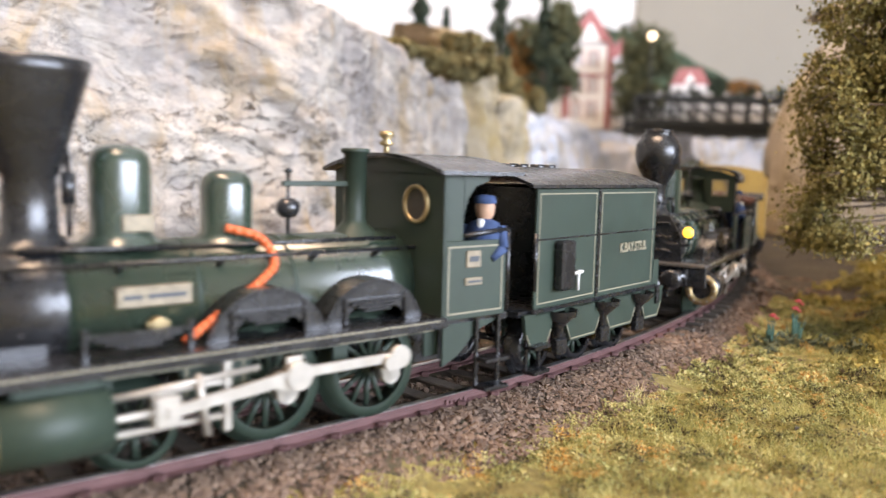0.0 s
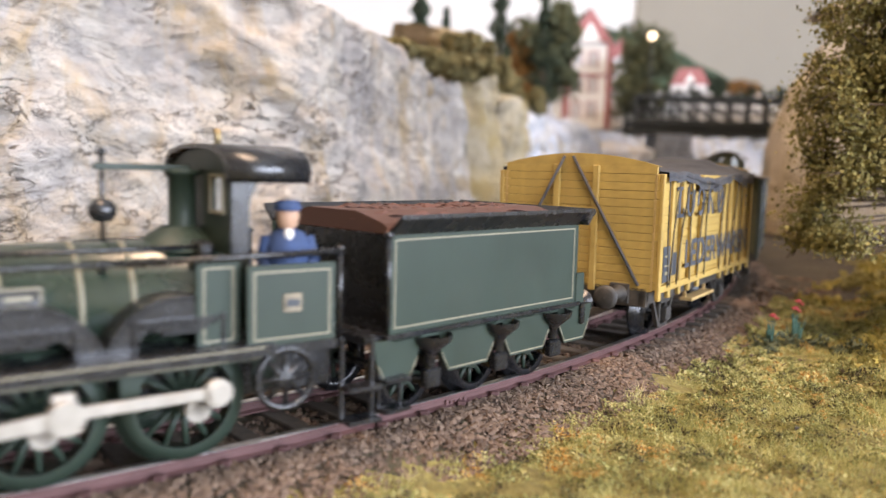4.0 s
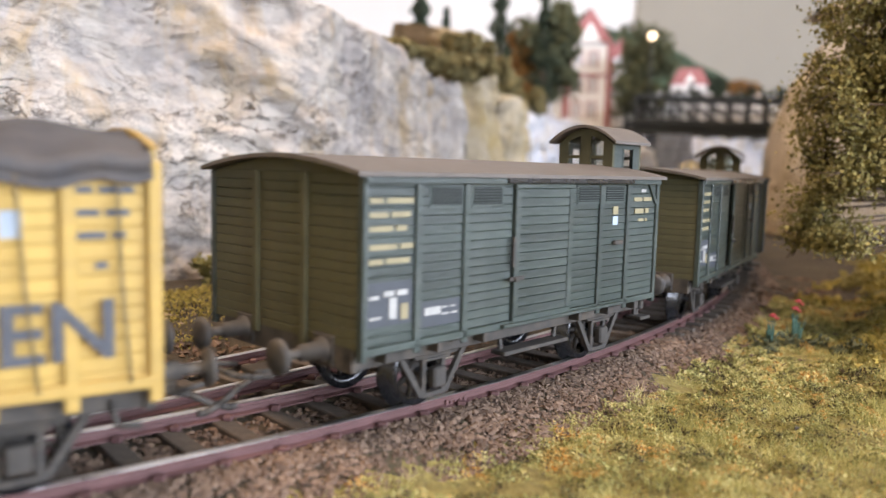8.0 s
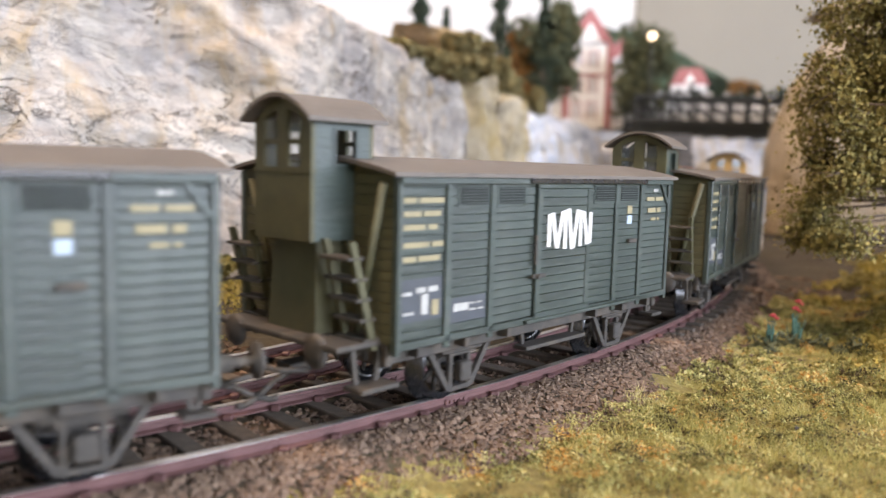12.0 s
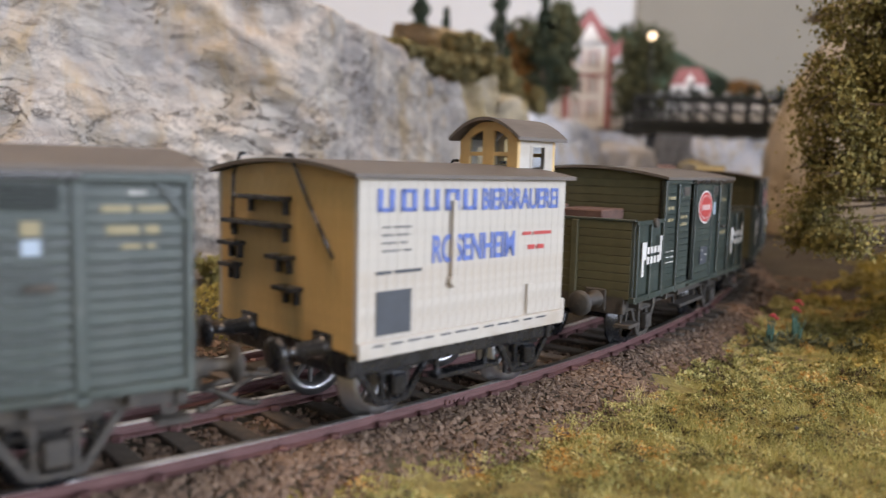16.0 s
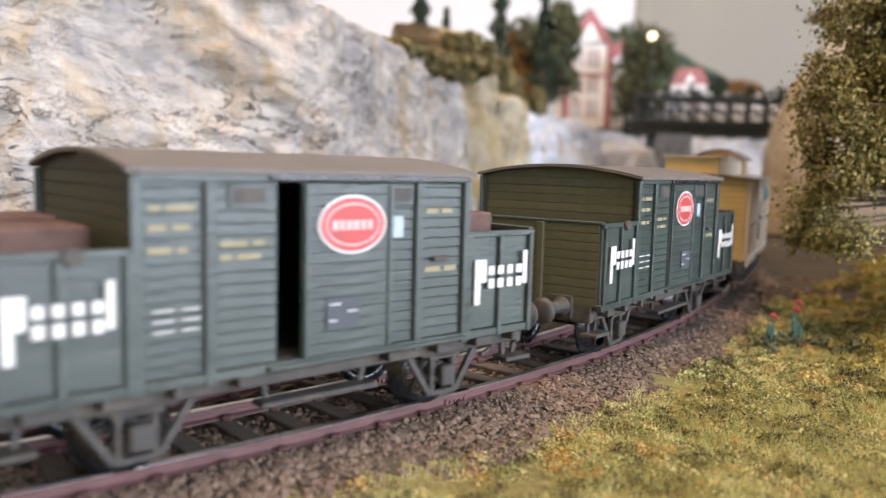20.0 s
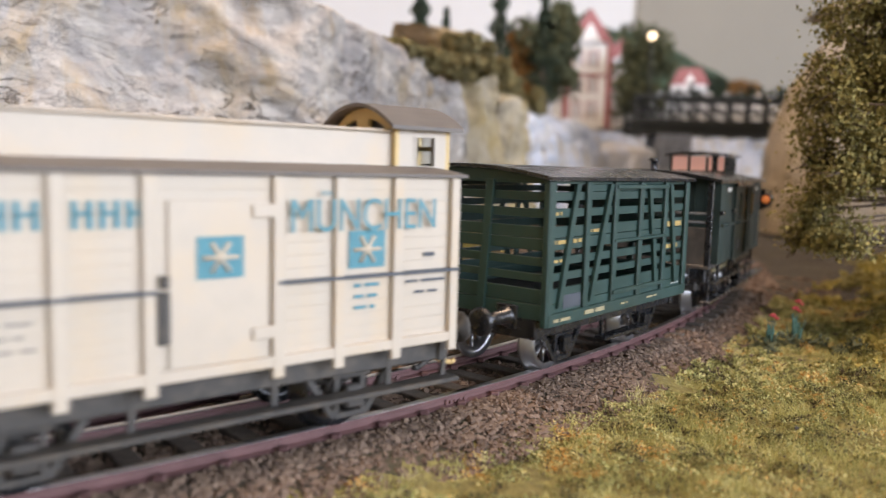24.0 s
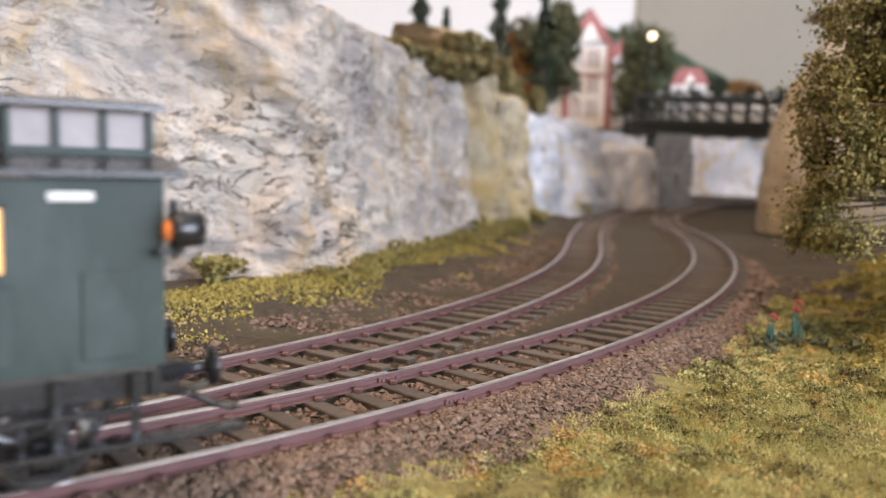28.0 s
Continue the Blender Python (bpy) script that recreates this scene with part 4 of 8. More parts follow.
verge = Mesh()
x, y, z, s, lat = spot_heights(26000, rng, SIDE, -60, 330, -26, -66, 0.8)
for i in range(len(x)):
    d = noise.noise(Vector((x[i] / 17, y[i] / 17, 12)))
    if d < 0.05 + 0.025 * (lat[i] + 42) - 0.42 * float(smooth(60, -20, s[i])) + rng.gauss(0, 0.06):
        continue
    flake(verge, rng, x[i], y[i], z[i] + rng.uniform(0, 2.4) * (0.4 + max(0, d)), rng.uniform(0.32, 0.72))
tagged(part("verge_flock", verge, M_FLOCK_YELLOW), "yellow-green tufts along the foot of the cliff", "turf", kind="stuff")
talus = Mesh()
x, y, z, s, lat = spot_heights(1500, rng, SIDE, -95, -30, -36, -72, 0.8)
for i in range(len(x)):
    if rng.random() < float(smooth(-55, -30, s[i])):
        continue
    lift = 2.5 * max(0.0, (-lat[i] - 44) / 26) * rng.random() * (1 - 0.7 * float(smooth(-75, -35, s[i])))
    v, f = STONE[rng.randrange(10)]
    r = rng.uniform(0.3, 1.0)
    talus.add([(x[i] + r * a, y[i] + r * b, z[i] + lift + r * c) for a, b, c in v], f)
tagged(part("talus", talus, island_mat("talus_stone", [(0.36, 0.27, 0.17), (0.44, 0.35, 0.24), (0.28, 0.20, 0.12)], (0.38, 0.28, 0.18))), "tan-brown broken rock at the foot of the cliff", "rubble", kind="stuff")
bank = Mesh()
x, y, z, s, lat = spot_heights(26000, rng, MAIN, 95, 320, 24, 120, 1.0)
for i in range(len(x)):
    if noise.noise(Vector((x[i] / 20, y[i] / 20, 31))) + 0.016 * (lat[i] - 56) - 0.5 * float(smooth(250, 310, s[i])) < 0:
        continue
    flake(bank, rng, x[i], y[i], z[i] + rng.uniform(0, 2.6), rng.uniform(0.5, 1.3))
tagged(part("bank_flock", bank, M_FLOCK_YELLOW), "olive and yellow turf on the bank below the rock", "turf", kind="stuff")


def bush(me, rng, c, r, n, size):
    """Crumbs in a lumpy heap; c: the middle, r: half sizes."""
    lumps = [(Vector((rng.uniform(-0.7, 0.7), rng.uniform(-0.7, 0.7), rng.uniform(-0.6, 0.7))), rng.uniform(0.3, 0.55)) for _ in range(9)]
    for _ in range(n):
        p, q = lumps[rng.randrange(9)]
        d = Vector((rng.gauss(0, 1), rng.gauss(0, 1), rng.gauss(0, 1))).normalized() * q * rng.uniform(0.6, 1.05) + p
        flake(me, rng, c[0] + d.x * r[0], c[1] + d.y * r[1], c[2] + d.z * r[2], size * rng.uniform(0.6, 1.4))


# the tree that hangs into view
def near_tree():
    t = thing("deciduous_tree", "olive-leaved model tree leaning over the meadow", "tree")
    rg = random.Random(77)
    trunk = [Vector(p) for p in ((178, 226, 8), (172, 222, 50), (164, 218, 95), (156, 214, 140), (152, 210, 180))]
    limbs = Mesh()
    for k, (a, b) in enumerate(zip(trunk[:-1], trunk[1:])):
        limbs.tube(a, b, 4.6 - 0.8 * k, 3.8 - 0.8 * k, 10)
    lv = Mesh()
    for k in range(1000):
        z = rg.uniform(20, 170) if k < 820 else rg.uniform(20, 66)
        reach = 57 - 6 * abs(z - 95) / 95 + 4 * math.sin(z / 9.0)
        ang = rg.uniform(0, 6.28)
        rr = reach * rg.uniform(0.35, 1.0) ** 0.5
        c = Vector((155.5 + math.cos(ang) * rr, 206 + math.sin(ang) * rr * 0.45, z))
        if k >= 820:
            c = Vector((rg.uniform(97, 107 + (z - 18) * 1.2), rg.uniform(192, 218), z))
        if z < 62 and c.x > 106 + (z - 18) * 1.2:
            continue
        if z < 37 and c.x > 103:
            continue
        f = min(max((z - 18) / 175.0, 0.05), 0.98) * 4
        a = trunk[int(f)].lerp(trunk[min(int(f) + 1, 4)], f - int(f))
        m = a.lerp(c, 0.55) + Vector((0, 0, rg.uniform(2, 9)))
        if k % 3 == 0:
            limbs.tube(a, m, 1.0, 0.6, 6)
        limbs.tube(m, c, 0.5, 0.2, 5)
        for _ in range(3):
            limbs.tube(c, c + Vector((rg.gauss(0, 3), rg.gauss(0, 3), rg.gauss(-1, 3))), 0.22, 0.12, 4)
        sp = rg.uniform(1.5, 3.8)
        for _ in range(int(88 * sp)):
            p = c + Vector((rg.gauss(0, sp), rg.gauss(0, sp), rg.gauss(0, sp * 0.8)))
            if p.z < 17:
                continue
            r = rg.uniform(0.36, 0.76)
            n = Vector((rg.gauss(0, 1), rg.gauss(0, 1), rg.gauss(0, 1))).normalized()
            u = n.orthogonal().normalized() * r
            w = n.cross(u)
            lv.add([p - u, p + w * 0.8 + n * r * 0.35, p + u, p - w * 0.8 + n * r * 0.35], [(0, 1, 2), (0, 2, 3)])
    part("trunk", limbs, M_BARK, t)
    part("crown", lv, M_LEAF, t, "olive and ochre leaf crumbs with gaps")


near_tree()


def flower(x, y, h, lean):
    z = float(ground_z(np.array([x]), np.array([y]))[0])
    f = thing("red_flower", "tiny red poppy on blue-green stems in the grass", "flower", "red flowers in the meadow", at=(x, y, z - 0.5))
    st = Mesh()
    rg = random.Random(int(x * 10))
    for k in range(16):
        a = rg.uniform(0, 6.3)
        r = rg.uniform(0.3, 2.2)
        st.tube((r * 0.4 * math.cos(a), r * 0.4 * math.sin(a), 0), (r * math.cos(a) + lean, r * math.sin(a), h * rg.uniform(0.35, 0.95)), 0.28, 0.12, 4)
    part("stem_tuft", st, node_mat("stem_green", (0.035, 0.10, 0.075), 0.8, 0, 0.3, 2, bump=0), f)
    for k in range(3):
        a = 2.1 * k
        pet = Mesh()
        pet.lathe((lean + 0.7 * math.cos(a), 0.7 * math.sin(a), h + 0.5 * (k - 1)), (0.2, -0.3, 1), [(0, 0.1), (0.1, 0.55), (0.35, 0.7), (0.4, 0.48), (0.2, 0.1)], 9)
        part("blossom", pet, node_mat("poppy_red", (0.33, 0.035, 0.04), 0.6, 0, 0.15, 1, bump=0), f)


for x, y, h, l in ((84.0, 196, 9.0, 0.5), (91.5, 199, 10.5, 0.0), (92.0, 201, 12.0, 1.0)):
    flower(x, y, h, l)
tuft = Mesh()
for x, y in ((81, 193), (88, 197), (96, 196), (101, 190)):
    z = float(ground_z(np.array([x]), np.array([y]))[0])
    bush(tuft, rng, (x, y, z + 1.5), (5, 4, 2.6), 120, 0.9)
tagged(part("flower_bed_tufts", tuft, M_LEAF_DARK), "dark green tufts round the flowers", "turf", kind="stuff")


# ---- things on the plateau ----
def conifer(x, y, z, h, r, seed):
    t = thing("conifer_tree", "dark green model spruce on the plateau", "tree", "conifers on the plateau", at=(x, y, z))
    rg = random.Random(seed)
    part("trunk", Mesh().tube((0, 0, -6), (0, 0, h * 0.96), 2.4, 0.4, 8), M_BARK, t)
    m = Mesh()
    for k in range(2200):
        f = rg.random() ** 0.8
        zz = h * (0.08 + 0.92 * f)
        rr = r * (1.02 - f) * rg.uniform(0.35, 1.0) * (0.8 + 0.35 * math.sin(f * 40))
        a = rg.uniform(0, 6.3)
        flake(m, rg, rr * math.cos(a), rr * math.sin(a), zz - rr * 0.25, 2.0)
    part("crown", m, M_CONIFER, t)


def leafy_tree(x, y, z, h, r, mat, seed, label):
    t = thing("leafy_tree", label, "tree", at=(x, y, z))
    rg = random.Random(seed)
    part("trunk", Mesh().tube((0, 0, -6), (0, 0, h * 0.5), 2.6, 1.4, 8).tube((0, 0, h * 0.4), (r * 0.4, 0, h * 0.7), 1.2, 0.6, 6).tube((0, 0, h * 0.4), (-r * 0.4, 3, h * 0.75), 1.2, 0.6, 6), M_BARK, t)
    m = Mesh()
    for k in range(4):
        bush(m, rg, (rg.uniform(-0.35, 0.35) * r, rg.uniform(-0.3, 0.3) * r, h * (0.38 + 0.16 * k)), (r * 0.85, r * 0.85, h * 0.24), 1100, 3.0)
    part("crown", m, mat, t)


conifer(-20, 560, 96, 95, 12, 1)
conifer(-2, 600, 96, 60, 9, 2)
conifer(41, 640, 86, 120, 17, 3)
conifer(20, 690, 90, 62, 9, 8)
conifer(86, 720, 92, 120, 20, 4)
leafy_tree(93, 745, 86, 100, 33, M_LEAF_DARK, 5, "round dark green model tree on the rock")
leafy_tree(70, 740, 96, 72, 17, M_AUTUMN, 6, "rust-orange autumn model tree")
leafy_tree(232, 950, 84, 122, 40, M_LEAF_DARK, 7, "broad green tree beside the station")
leafy_tree(494, 1476, 160, 55, 31, M_CONIFER, 9, "dark tree beyond the bridge")
leafy_tree(541, 1464, 156, 52, 31, M_AUTUMN, 10, "brown tree beyond the bridge")
top = Mesh()
for x, y, z, a, b, c in ((-24, 338, 87, 8, 8, 3), (-18, 348, 86, 9, 8, 4), (-12, 360, 86, 9, 9, 4), (-6, 376, 86, 9, 9, 4), (2, 394, 87, 9, 9, 5), (10, 414, 89, 9, 9, 5), (18, 432, 92, 9, 9, 6), (-6, 404, 92, 18, 14, 4), (10, 440, 104, 16, 16, 8), (24, 500, 98, 16, 22, 7), (46, 560, 92, 20, 22, 11), (66, 640, 90, 14, 22, 14), (-66, 252, 86, 5, 4, 4.5)):
    bush(top, rng, (x, y, z), (a, b, c), 1700, 2.0)
tagged(part("plateau_scrub", top, island_mat("scrub_flock", [(0.17, 0.135, 0.05), (0.12, 0.105, 0.04), (0.25, 0.19, 0.075)], (0.10, 0.09, 0.04))), "brown-green scrub along the cliff top", "scrub", kind="stuff")
foot = Mesh()
for k in range(26):
    u = k / 25
    bx, by = np.interp(u, (0, 0.25, 0.55, 0.8, 1), (-36, -16, 6, 28, 44)), np.interp(u, (0, 0.25, 0.55, 0.8, 1), (236, 285, 350, 420, 480))
    bz = float(ground_z(np.array([bx]), np.array([by]))[0])
    bush(foot, rng, (bx + rng.uniform(-1, 4), by + rng.uniform(-9, 3), bz + rng.uniform(0.5, 2.5)), (rng.uniform(6, 12), rng.uniform(6, 11), rng.uniform(2.5, 6.0)), 240, 0.9)
for x, y, r in ((-52, 262, 9), (-20, 340, 8), (14, 418, 12), (34, 452, 10), (60, 560, 10), (-70, 232, 9), (110, 700, 14), (232, 500, 12), (152, 300, 10)):
    z = float(ground_z(np.array([float(x)]), np.array([float(y)]))[0])
    bush(foot, rng, (x + 6, y - 6, z + 3), (r, r, 6), 300, 1.4)
tagged(part("foot_scrub", foot, M_LEAF), "low brown-green scrub at the foot of the rocks", "scrub", kind="stuff")

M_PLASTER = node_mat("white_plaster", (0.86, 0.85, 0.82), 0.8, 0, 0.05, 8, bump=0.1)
M_REDTRIM = node_mat("red_sandstone", (0.38, 0.15, 0.145), 0.8, 0, 0.15, 6, bump=0.1)
M_GREENROOF = node_mat("green_roof", (0.05, 0.12, 0.09), 0.6, 0, 0.2, 6, bump=0.1)
M_IRON = node_mat("dark_bridge_iron", (0.03, 0.035, 0.035), 0.6, 0.2, 0.2, 5, bump=0.05)
M_STATION_PANE = node_mat("curtained_pane", (0.60, 0.60, 0.60), 0.3, 0, 0.1, 5, bump=0)
M_STONE = node_mat("abutment_stone", (0.21, 0.24, 0.29), 0.85, 0, 0.2, 12, 0.5, (0.20, 0.21, 0.24), 30, bump=0.4, bump_scale=5)


def station(x, y, z):
    h = thing("station_building", "white model station with red gables and green roof", "building", at=(x, y, z), turn=8)

    def wing(x0, x1, y0, y1, za, zb, gable):
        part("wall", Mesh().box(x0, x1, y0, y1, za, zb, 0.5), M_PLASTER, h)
        c = (x0 + x1) / 2
        part("gable", Mesh().prism([(x0 - 3, zb), (x1 + 3, zb), (c, zb + gable)], "y", y0 - 3, y0), M_REDTRIM, h)
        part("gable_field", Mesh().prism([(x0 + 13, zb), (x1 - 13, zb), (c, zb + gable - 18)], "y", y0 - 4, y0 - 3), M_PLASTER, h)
        part("roof", Mesh().prism([(x0 - 3, zb), (c, zb + gable), (x1 + 3, zb), (x1 + 1, zb - 1.5), (c, zb + gable - 3), (x0 - 1, zb - 1.5)][::-1], "y", y0, y1 + 4), M_GREENROOF, h)
        for xx in (x0, x1):
            part("quoin", Mesh().box(xx - 4, xx + 4, y0 - 1.5, y0 + 3, za, zb, 0.3), M_REDTRIM, h)

    wing(-26, 30, 0, 60, 0, 108, 42)
    wing(30, 66, 14, 60, 0, 92, 24)
    for k in range(3):
        zz = 14 + 32 * k
        for xx in (-12, 8):
            w = part("window", Mesh().box(xx - 5, xx + 5, -0.8, 0.2, zz, zz + 18), M_STATION_PANE, h)
            part("window_surround", Mesh().box(xx - 6.5, xx - 5, -1.4, 0.2, zz - 1.5, zz + 19.5).box(xx + 5, xx + 6.5, -1.4, 0.2, zz - 1.5, zz + 19.5).box(xx - 5, xx + 5, -1.4, 0.2, zz + 18, zz + 19.5), M_REDTRIM, w)
    part("string_course", Mesh().box(-27, 31, -1.2, 0.4, 66, 69, 0.2), M_REDTRIM, h)


station(176, 1010, 92)


def small_house(x, y, z):
    h = thing("small_house", "small white model house with a red roof on the hill", "building", at=(x, y, z), turn=-12)
    h.scale = (1.19, 1.19, 1.19)
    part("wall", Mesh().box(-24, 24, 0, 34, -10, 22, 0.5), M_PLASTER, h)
    part("roof", Mesh().prism([(-28, 20), (28, 20), (16, 44), (-16, 44)], "y", -4, 38), M_REDTRIM, h)
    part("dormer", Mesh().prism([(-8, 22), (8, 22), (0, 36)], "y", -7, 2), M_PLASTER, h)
    for xx in (-14, 0, 14):
        part("window", Mesh().box(xx - 4, xx + 4, -0.6, 0.2, 2, 14), M_IRON, h)


small_house(431, 1416, 172)


def bridge():
    b = thing("girder_bridge", "dark iron lattice girder bridge over the tracks", "bridge", at=(0, 0, 0))
    y0 = 900
    for y in (y0, y0 + 46):
        part("girder", Mesh().box(212, 470, y - 2, y + 2, 82, 99, 0.4), M_IRON, b)
        part("top_rail", Mesh().box(212, 470, y - 1.6, y + 1.6, 121, 126, 0.3), M_IRON, b)
        part("mid_rail", Mesh().box(212, 470, y - 1, y + 1, 109.5, 111.0, 0.2), M_IRON, b)
        for k in range(13):
            x = 214 + k * 21
            part("post", Mesh().box(x - 1.6, x + 1.6, y - 1.6, y + 1.6, 99, 122, 0.2), M_IRON, b)
        for k in range(12):
            x = 214 + k * 21
            part("lattice_bar", Mesh().tube((x, y, 99), (x + 21, y, 121), 0.8, n=5), M_IRON, b)
            part("lattice_bar", Mesh().tube((x, y + 0.9, 121), (x + 21, y + 0.9, 99), 0.8, n=5), M_IRON, b)
    part("deck", Mesh().box(212, 470, y0 - 2, y0 + 104, 88, 92, 0.3), M_IRON, b)
    for k in range(9):
        x = 222 + k * 29
        part("cross_beam", Mesh().box(x - 2, x + 2, y0 - 1, y0 + 47, 80, 88, 0.2), M_IRON, b)


bridge()
ab = thing("bridge_abutment", "blue-grey masonry abutment under the bridge", "abutment", kind="structure")
rg = random.Random(9)
for j in range(9):
    x = 240.0 - (j % 2) * 1.5
    while x < 280:
        L = rg.uniform(11, 17)
        part("stone", Mesh().box(x, min(x + L - 0.7, 283), 896 - rg.uniform(0, 1), 950, -8 + j * 10.0, -8 + j * 10.0 + 9.4, 0.8), M_STONE, ab)
        x += L
# white backing added behind the lattice so that its openings look bright
pw = Mesh()
for k in range(16):
    pw.box(214 + k * 16, 229.4 + k * 16, 978, 981, 92, 127, 0.4)
mesh_thing("parapet_wall", pw, M_PLASTER, "white backing added on the bridge deck to brighten the railing's openings", "wall")
hedge = Mesh()
for k in range(16):
    bush(hedge, rg, (226 + k * 15, 994, 122), (12, 7, 27), 170, 3.0)
tagged(part("hedge", hedge, M_CONIFER), "dark hedge along the far side of the bridge", "hedge", kind="stuff")

# street lamp by the bridge
lp = thing("street_lamp", "lit globe street lamp on a thin iron post", "lamp", at=(229, 900, 92))
part("post", Mesh().tube((0, 0, -4), (0, 0, 96), 1.4, 0.9, 8), M_IRON, lp)
part("globe", Mesh().lathe((0, 0, 95), (0, 0, 1), [(0, 1.2), (1.2, 3.4), (4, 4.6), (6.5, 3.4), (8, 0.2)], 18), glow_mat("lamp_globe_glow", (1.0, 0.80, 0.52), 5.0), lp)

# wooded hill behind
hill = Mesh()
hx, hy = np.meshgrid(np.linspace(40, 900, 44), np.linspace(1460, 1780, 24))
hz = 90 + 170 * np.exp(-((hx - 260) / 300) ** 2) * smooth(1460, 1640, hy) + 90 * smooth(1460, 1600, hy) * np.exp(-((hx - 470) / 420) ** 2)
hz = hz + np.array([noise.noise(Vector((a / 60, b / 60, 4))) * 10 + noise.noise(Vector((a / 22, b / 22, 4))) * 6 for a, b in zip(hx.ravel(), hy.ravel())]).reshape(hx.shape)
hill.add(list(zip(hx.ravel(), hy.ravel(), hz.ravel())), [(j * 44 + i, j * 44 + i + 1, (j + 1) * 44 + i + 1, (j + 1) * 44 + i) for j in range(23) for i in range(43)], 0, True)
mesh_thing("far_hill", hill, node_mat("wooded_hill", (0.045, 0.075, 0.045), 0.95, 0, 0.5, 14, 0.5, (0.07, 0.10, 0.05), 50, bump=3.0, bump_scale=12), "dark green wooded hill behind the bridge", "hill", kind="structure")

# ---- the room round the layout ----
M_BOARD = node_mat("backdrop_board", (0.35, 0.325, 0.275), 0.9, 0, 0.04, 200, bump=0)
M_PALEBOARD = node_mat("pale_board_and_ceiling", (0.80, 0.80, 0.80), 0.9, 0, 0.03, 200, bump=0)
M_WALL = node_mat("room_wall_paint", (0.62, 0.58, 0.50), 0.9, 0, 0.04, 300, bump=0)
M_FLOOR = node_mat("room_floor", (0.22, 0.16, 0.11), 0.7, 0, 0.15, 60, bump=0)


def slab(name, x0, x1, y0, y1, z0, z1, mat, label):
    return mesh_thing(name, Mesh().box(x0, x1, y0, y1, z0, z1), mat, label, "wall", kind="structure")


# the backdrop's brightly lit left part is given as a paler board
slab("backdrop_pale", -2000, 420, 1800, 1830, -900, 1700, M_PALEBOARD, "pale board behind the layout, its brighter light put into the paint")
slab("backdrop_grey", 420, 2100, 1790, 1830, -900, 1700, M_BOARD, "grey-beige board behind the layout")
slab("wall_west", -2060, -2000, -1500, 1830, -900, 1700, M_WALL, "plain room wall")
south = Mesh().box(-2060, 740, -1560, -1500, -900, 1700).box(2060, 2160, -1560, -1500, -900, 1700).box(740, 2060, -1560, -1500, -900, 20).box(740, 2060, -1560, -1500, 1120, 1700)
mesh_thing("wall_south", south, M_WALL, "plain room wall with a window opening", "wall", kind="structure")
east = Mesh().box(2100, 2160, -1500, -1400, -900, 1700).box(2100, 2160, 170, 1790, -900, 1700).box(2100, 2160, -1400, 170, -900, 20).box(2100, 2160, -1400, 170, 1020, 1700)
mesh_thing("wall_east", east, M_WALL, "plain room wall with a window opening", "wall", kind="structure")
fr = Mesh().box(2088, 2118, -1410, -1384, 10, 1030).box(2088, 2118, 145, 180, 10, 1030).box(2088, 2118, -1384, 145, 995, 1030).box(2088, 2118, -1384, 145, 10, 45)
mesh_thing("window_2", fr, M_WHITE, "white window frame in the room wall", "window", kind="structure")
fr = Mesh().box(730, 770, -1520, -1490, 10, 1130).box(2030, 2070, -1520, -1490, 10, 1130).box(770, 2030, -1520, -1490, 1095, 1130).box(770, 2030, -1520, -1490, 10, 45)
mesh_thing("window_1", fr, M_WHITE, "white window frame in the room wall", "window", kind="structure")
slab("ceiling", -2060, 2160, -1560, 1830, 1700, 1740, M_PALEBOARD, "plain white ceiling")
slab("floor", -2060, 2160, -1560, 1830, -940, -900, M_FLOOR, "brown room floor")
cl = thing("ceiling_lamp", "long warm ceiling lamp over the layout", "lamp", at=(-250, -150, 1650))
part("housing", Mesh().box(-480, 480, -200, 200, 0, 50, 8), M_WHITE, cl)


# ---- covered goods wagons ----
def planked_wall(w, x0, x1, y, z0, z1, n, mat, gap=None, inside=True):
    """Boards along a side; gap: an opening (x0, x1) between the floor and z."""
    p = (z1 - z0) / n
    ya, yb = (y - 0.7, y) if y > 0 else (y, y + 0.7)
    for k in range(n):
        j = 0.01 if mat == M_CREAM else 0.03
        a, b = z0 + k * p + j, z0 + (k + 1) * p - j
        if gap:
            plank(w, gap[1], x1, ya, yb, a, b, mat)
            plank(w, x0, gap[0], ya, yb, a, b, mat)
        else:
            plank(w, x0, x1, ya, yb, a, b, mat)
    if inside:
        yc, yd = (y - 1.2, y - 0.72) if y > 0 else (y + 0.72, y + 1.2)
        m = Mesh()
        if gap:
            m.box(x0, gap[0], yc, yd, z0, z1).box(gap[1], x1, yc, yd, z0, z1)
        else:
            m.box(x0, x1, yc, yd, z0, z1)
        # near-black lining holds the inner shade; only the yellow wagon's is tan
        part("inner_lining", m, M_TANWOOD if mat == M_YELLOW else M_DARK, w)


def planked_end(w, x, y0, y1, z0, z1, n, mat, posts=(), post_mat=None):
    p = (z1 - z0) / n
    xa, xb = (x - 0.7, x) if x > 0 else (x, x + 0.7)
    for k in range(n):
        plank(w, xa, xb, y0 + 0.75, y1 - 0.75, z0 + k * p + 0.04, z0 + (k + 1) * p - 0.04, mat)
    xc, xd = (x - 1.2, x - 0.72) if x > 0 else (x + 0.72, x + 1.2)
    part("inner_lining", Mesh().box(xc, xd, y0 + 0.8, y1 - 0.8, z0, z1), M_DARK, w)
    for py in posts:
        a, b = (x - 0.1, x + 0.6) if x > 0 else (x - 0.6, x + 0.1)
        part("end_post", Mesh().box(a, b, py - 0.75, py + 0.75, z0 - 0.8, z1, 0.15), post_mat or mat, w)


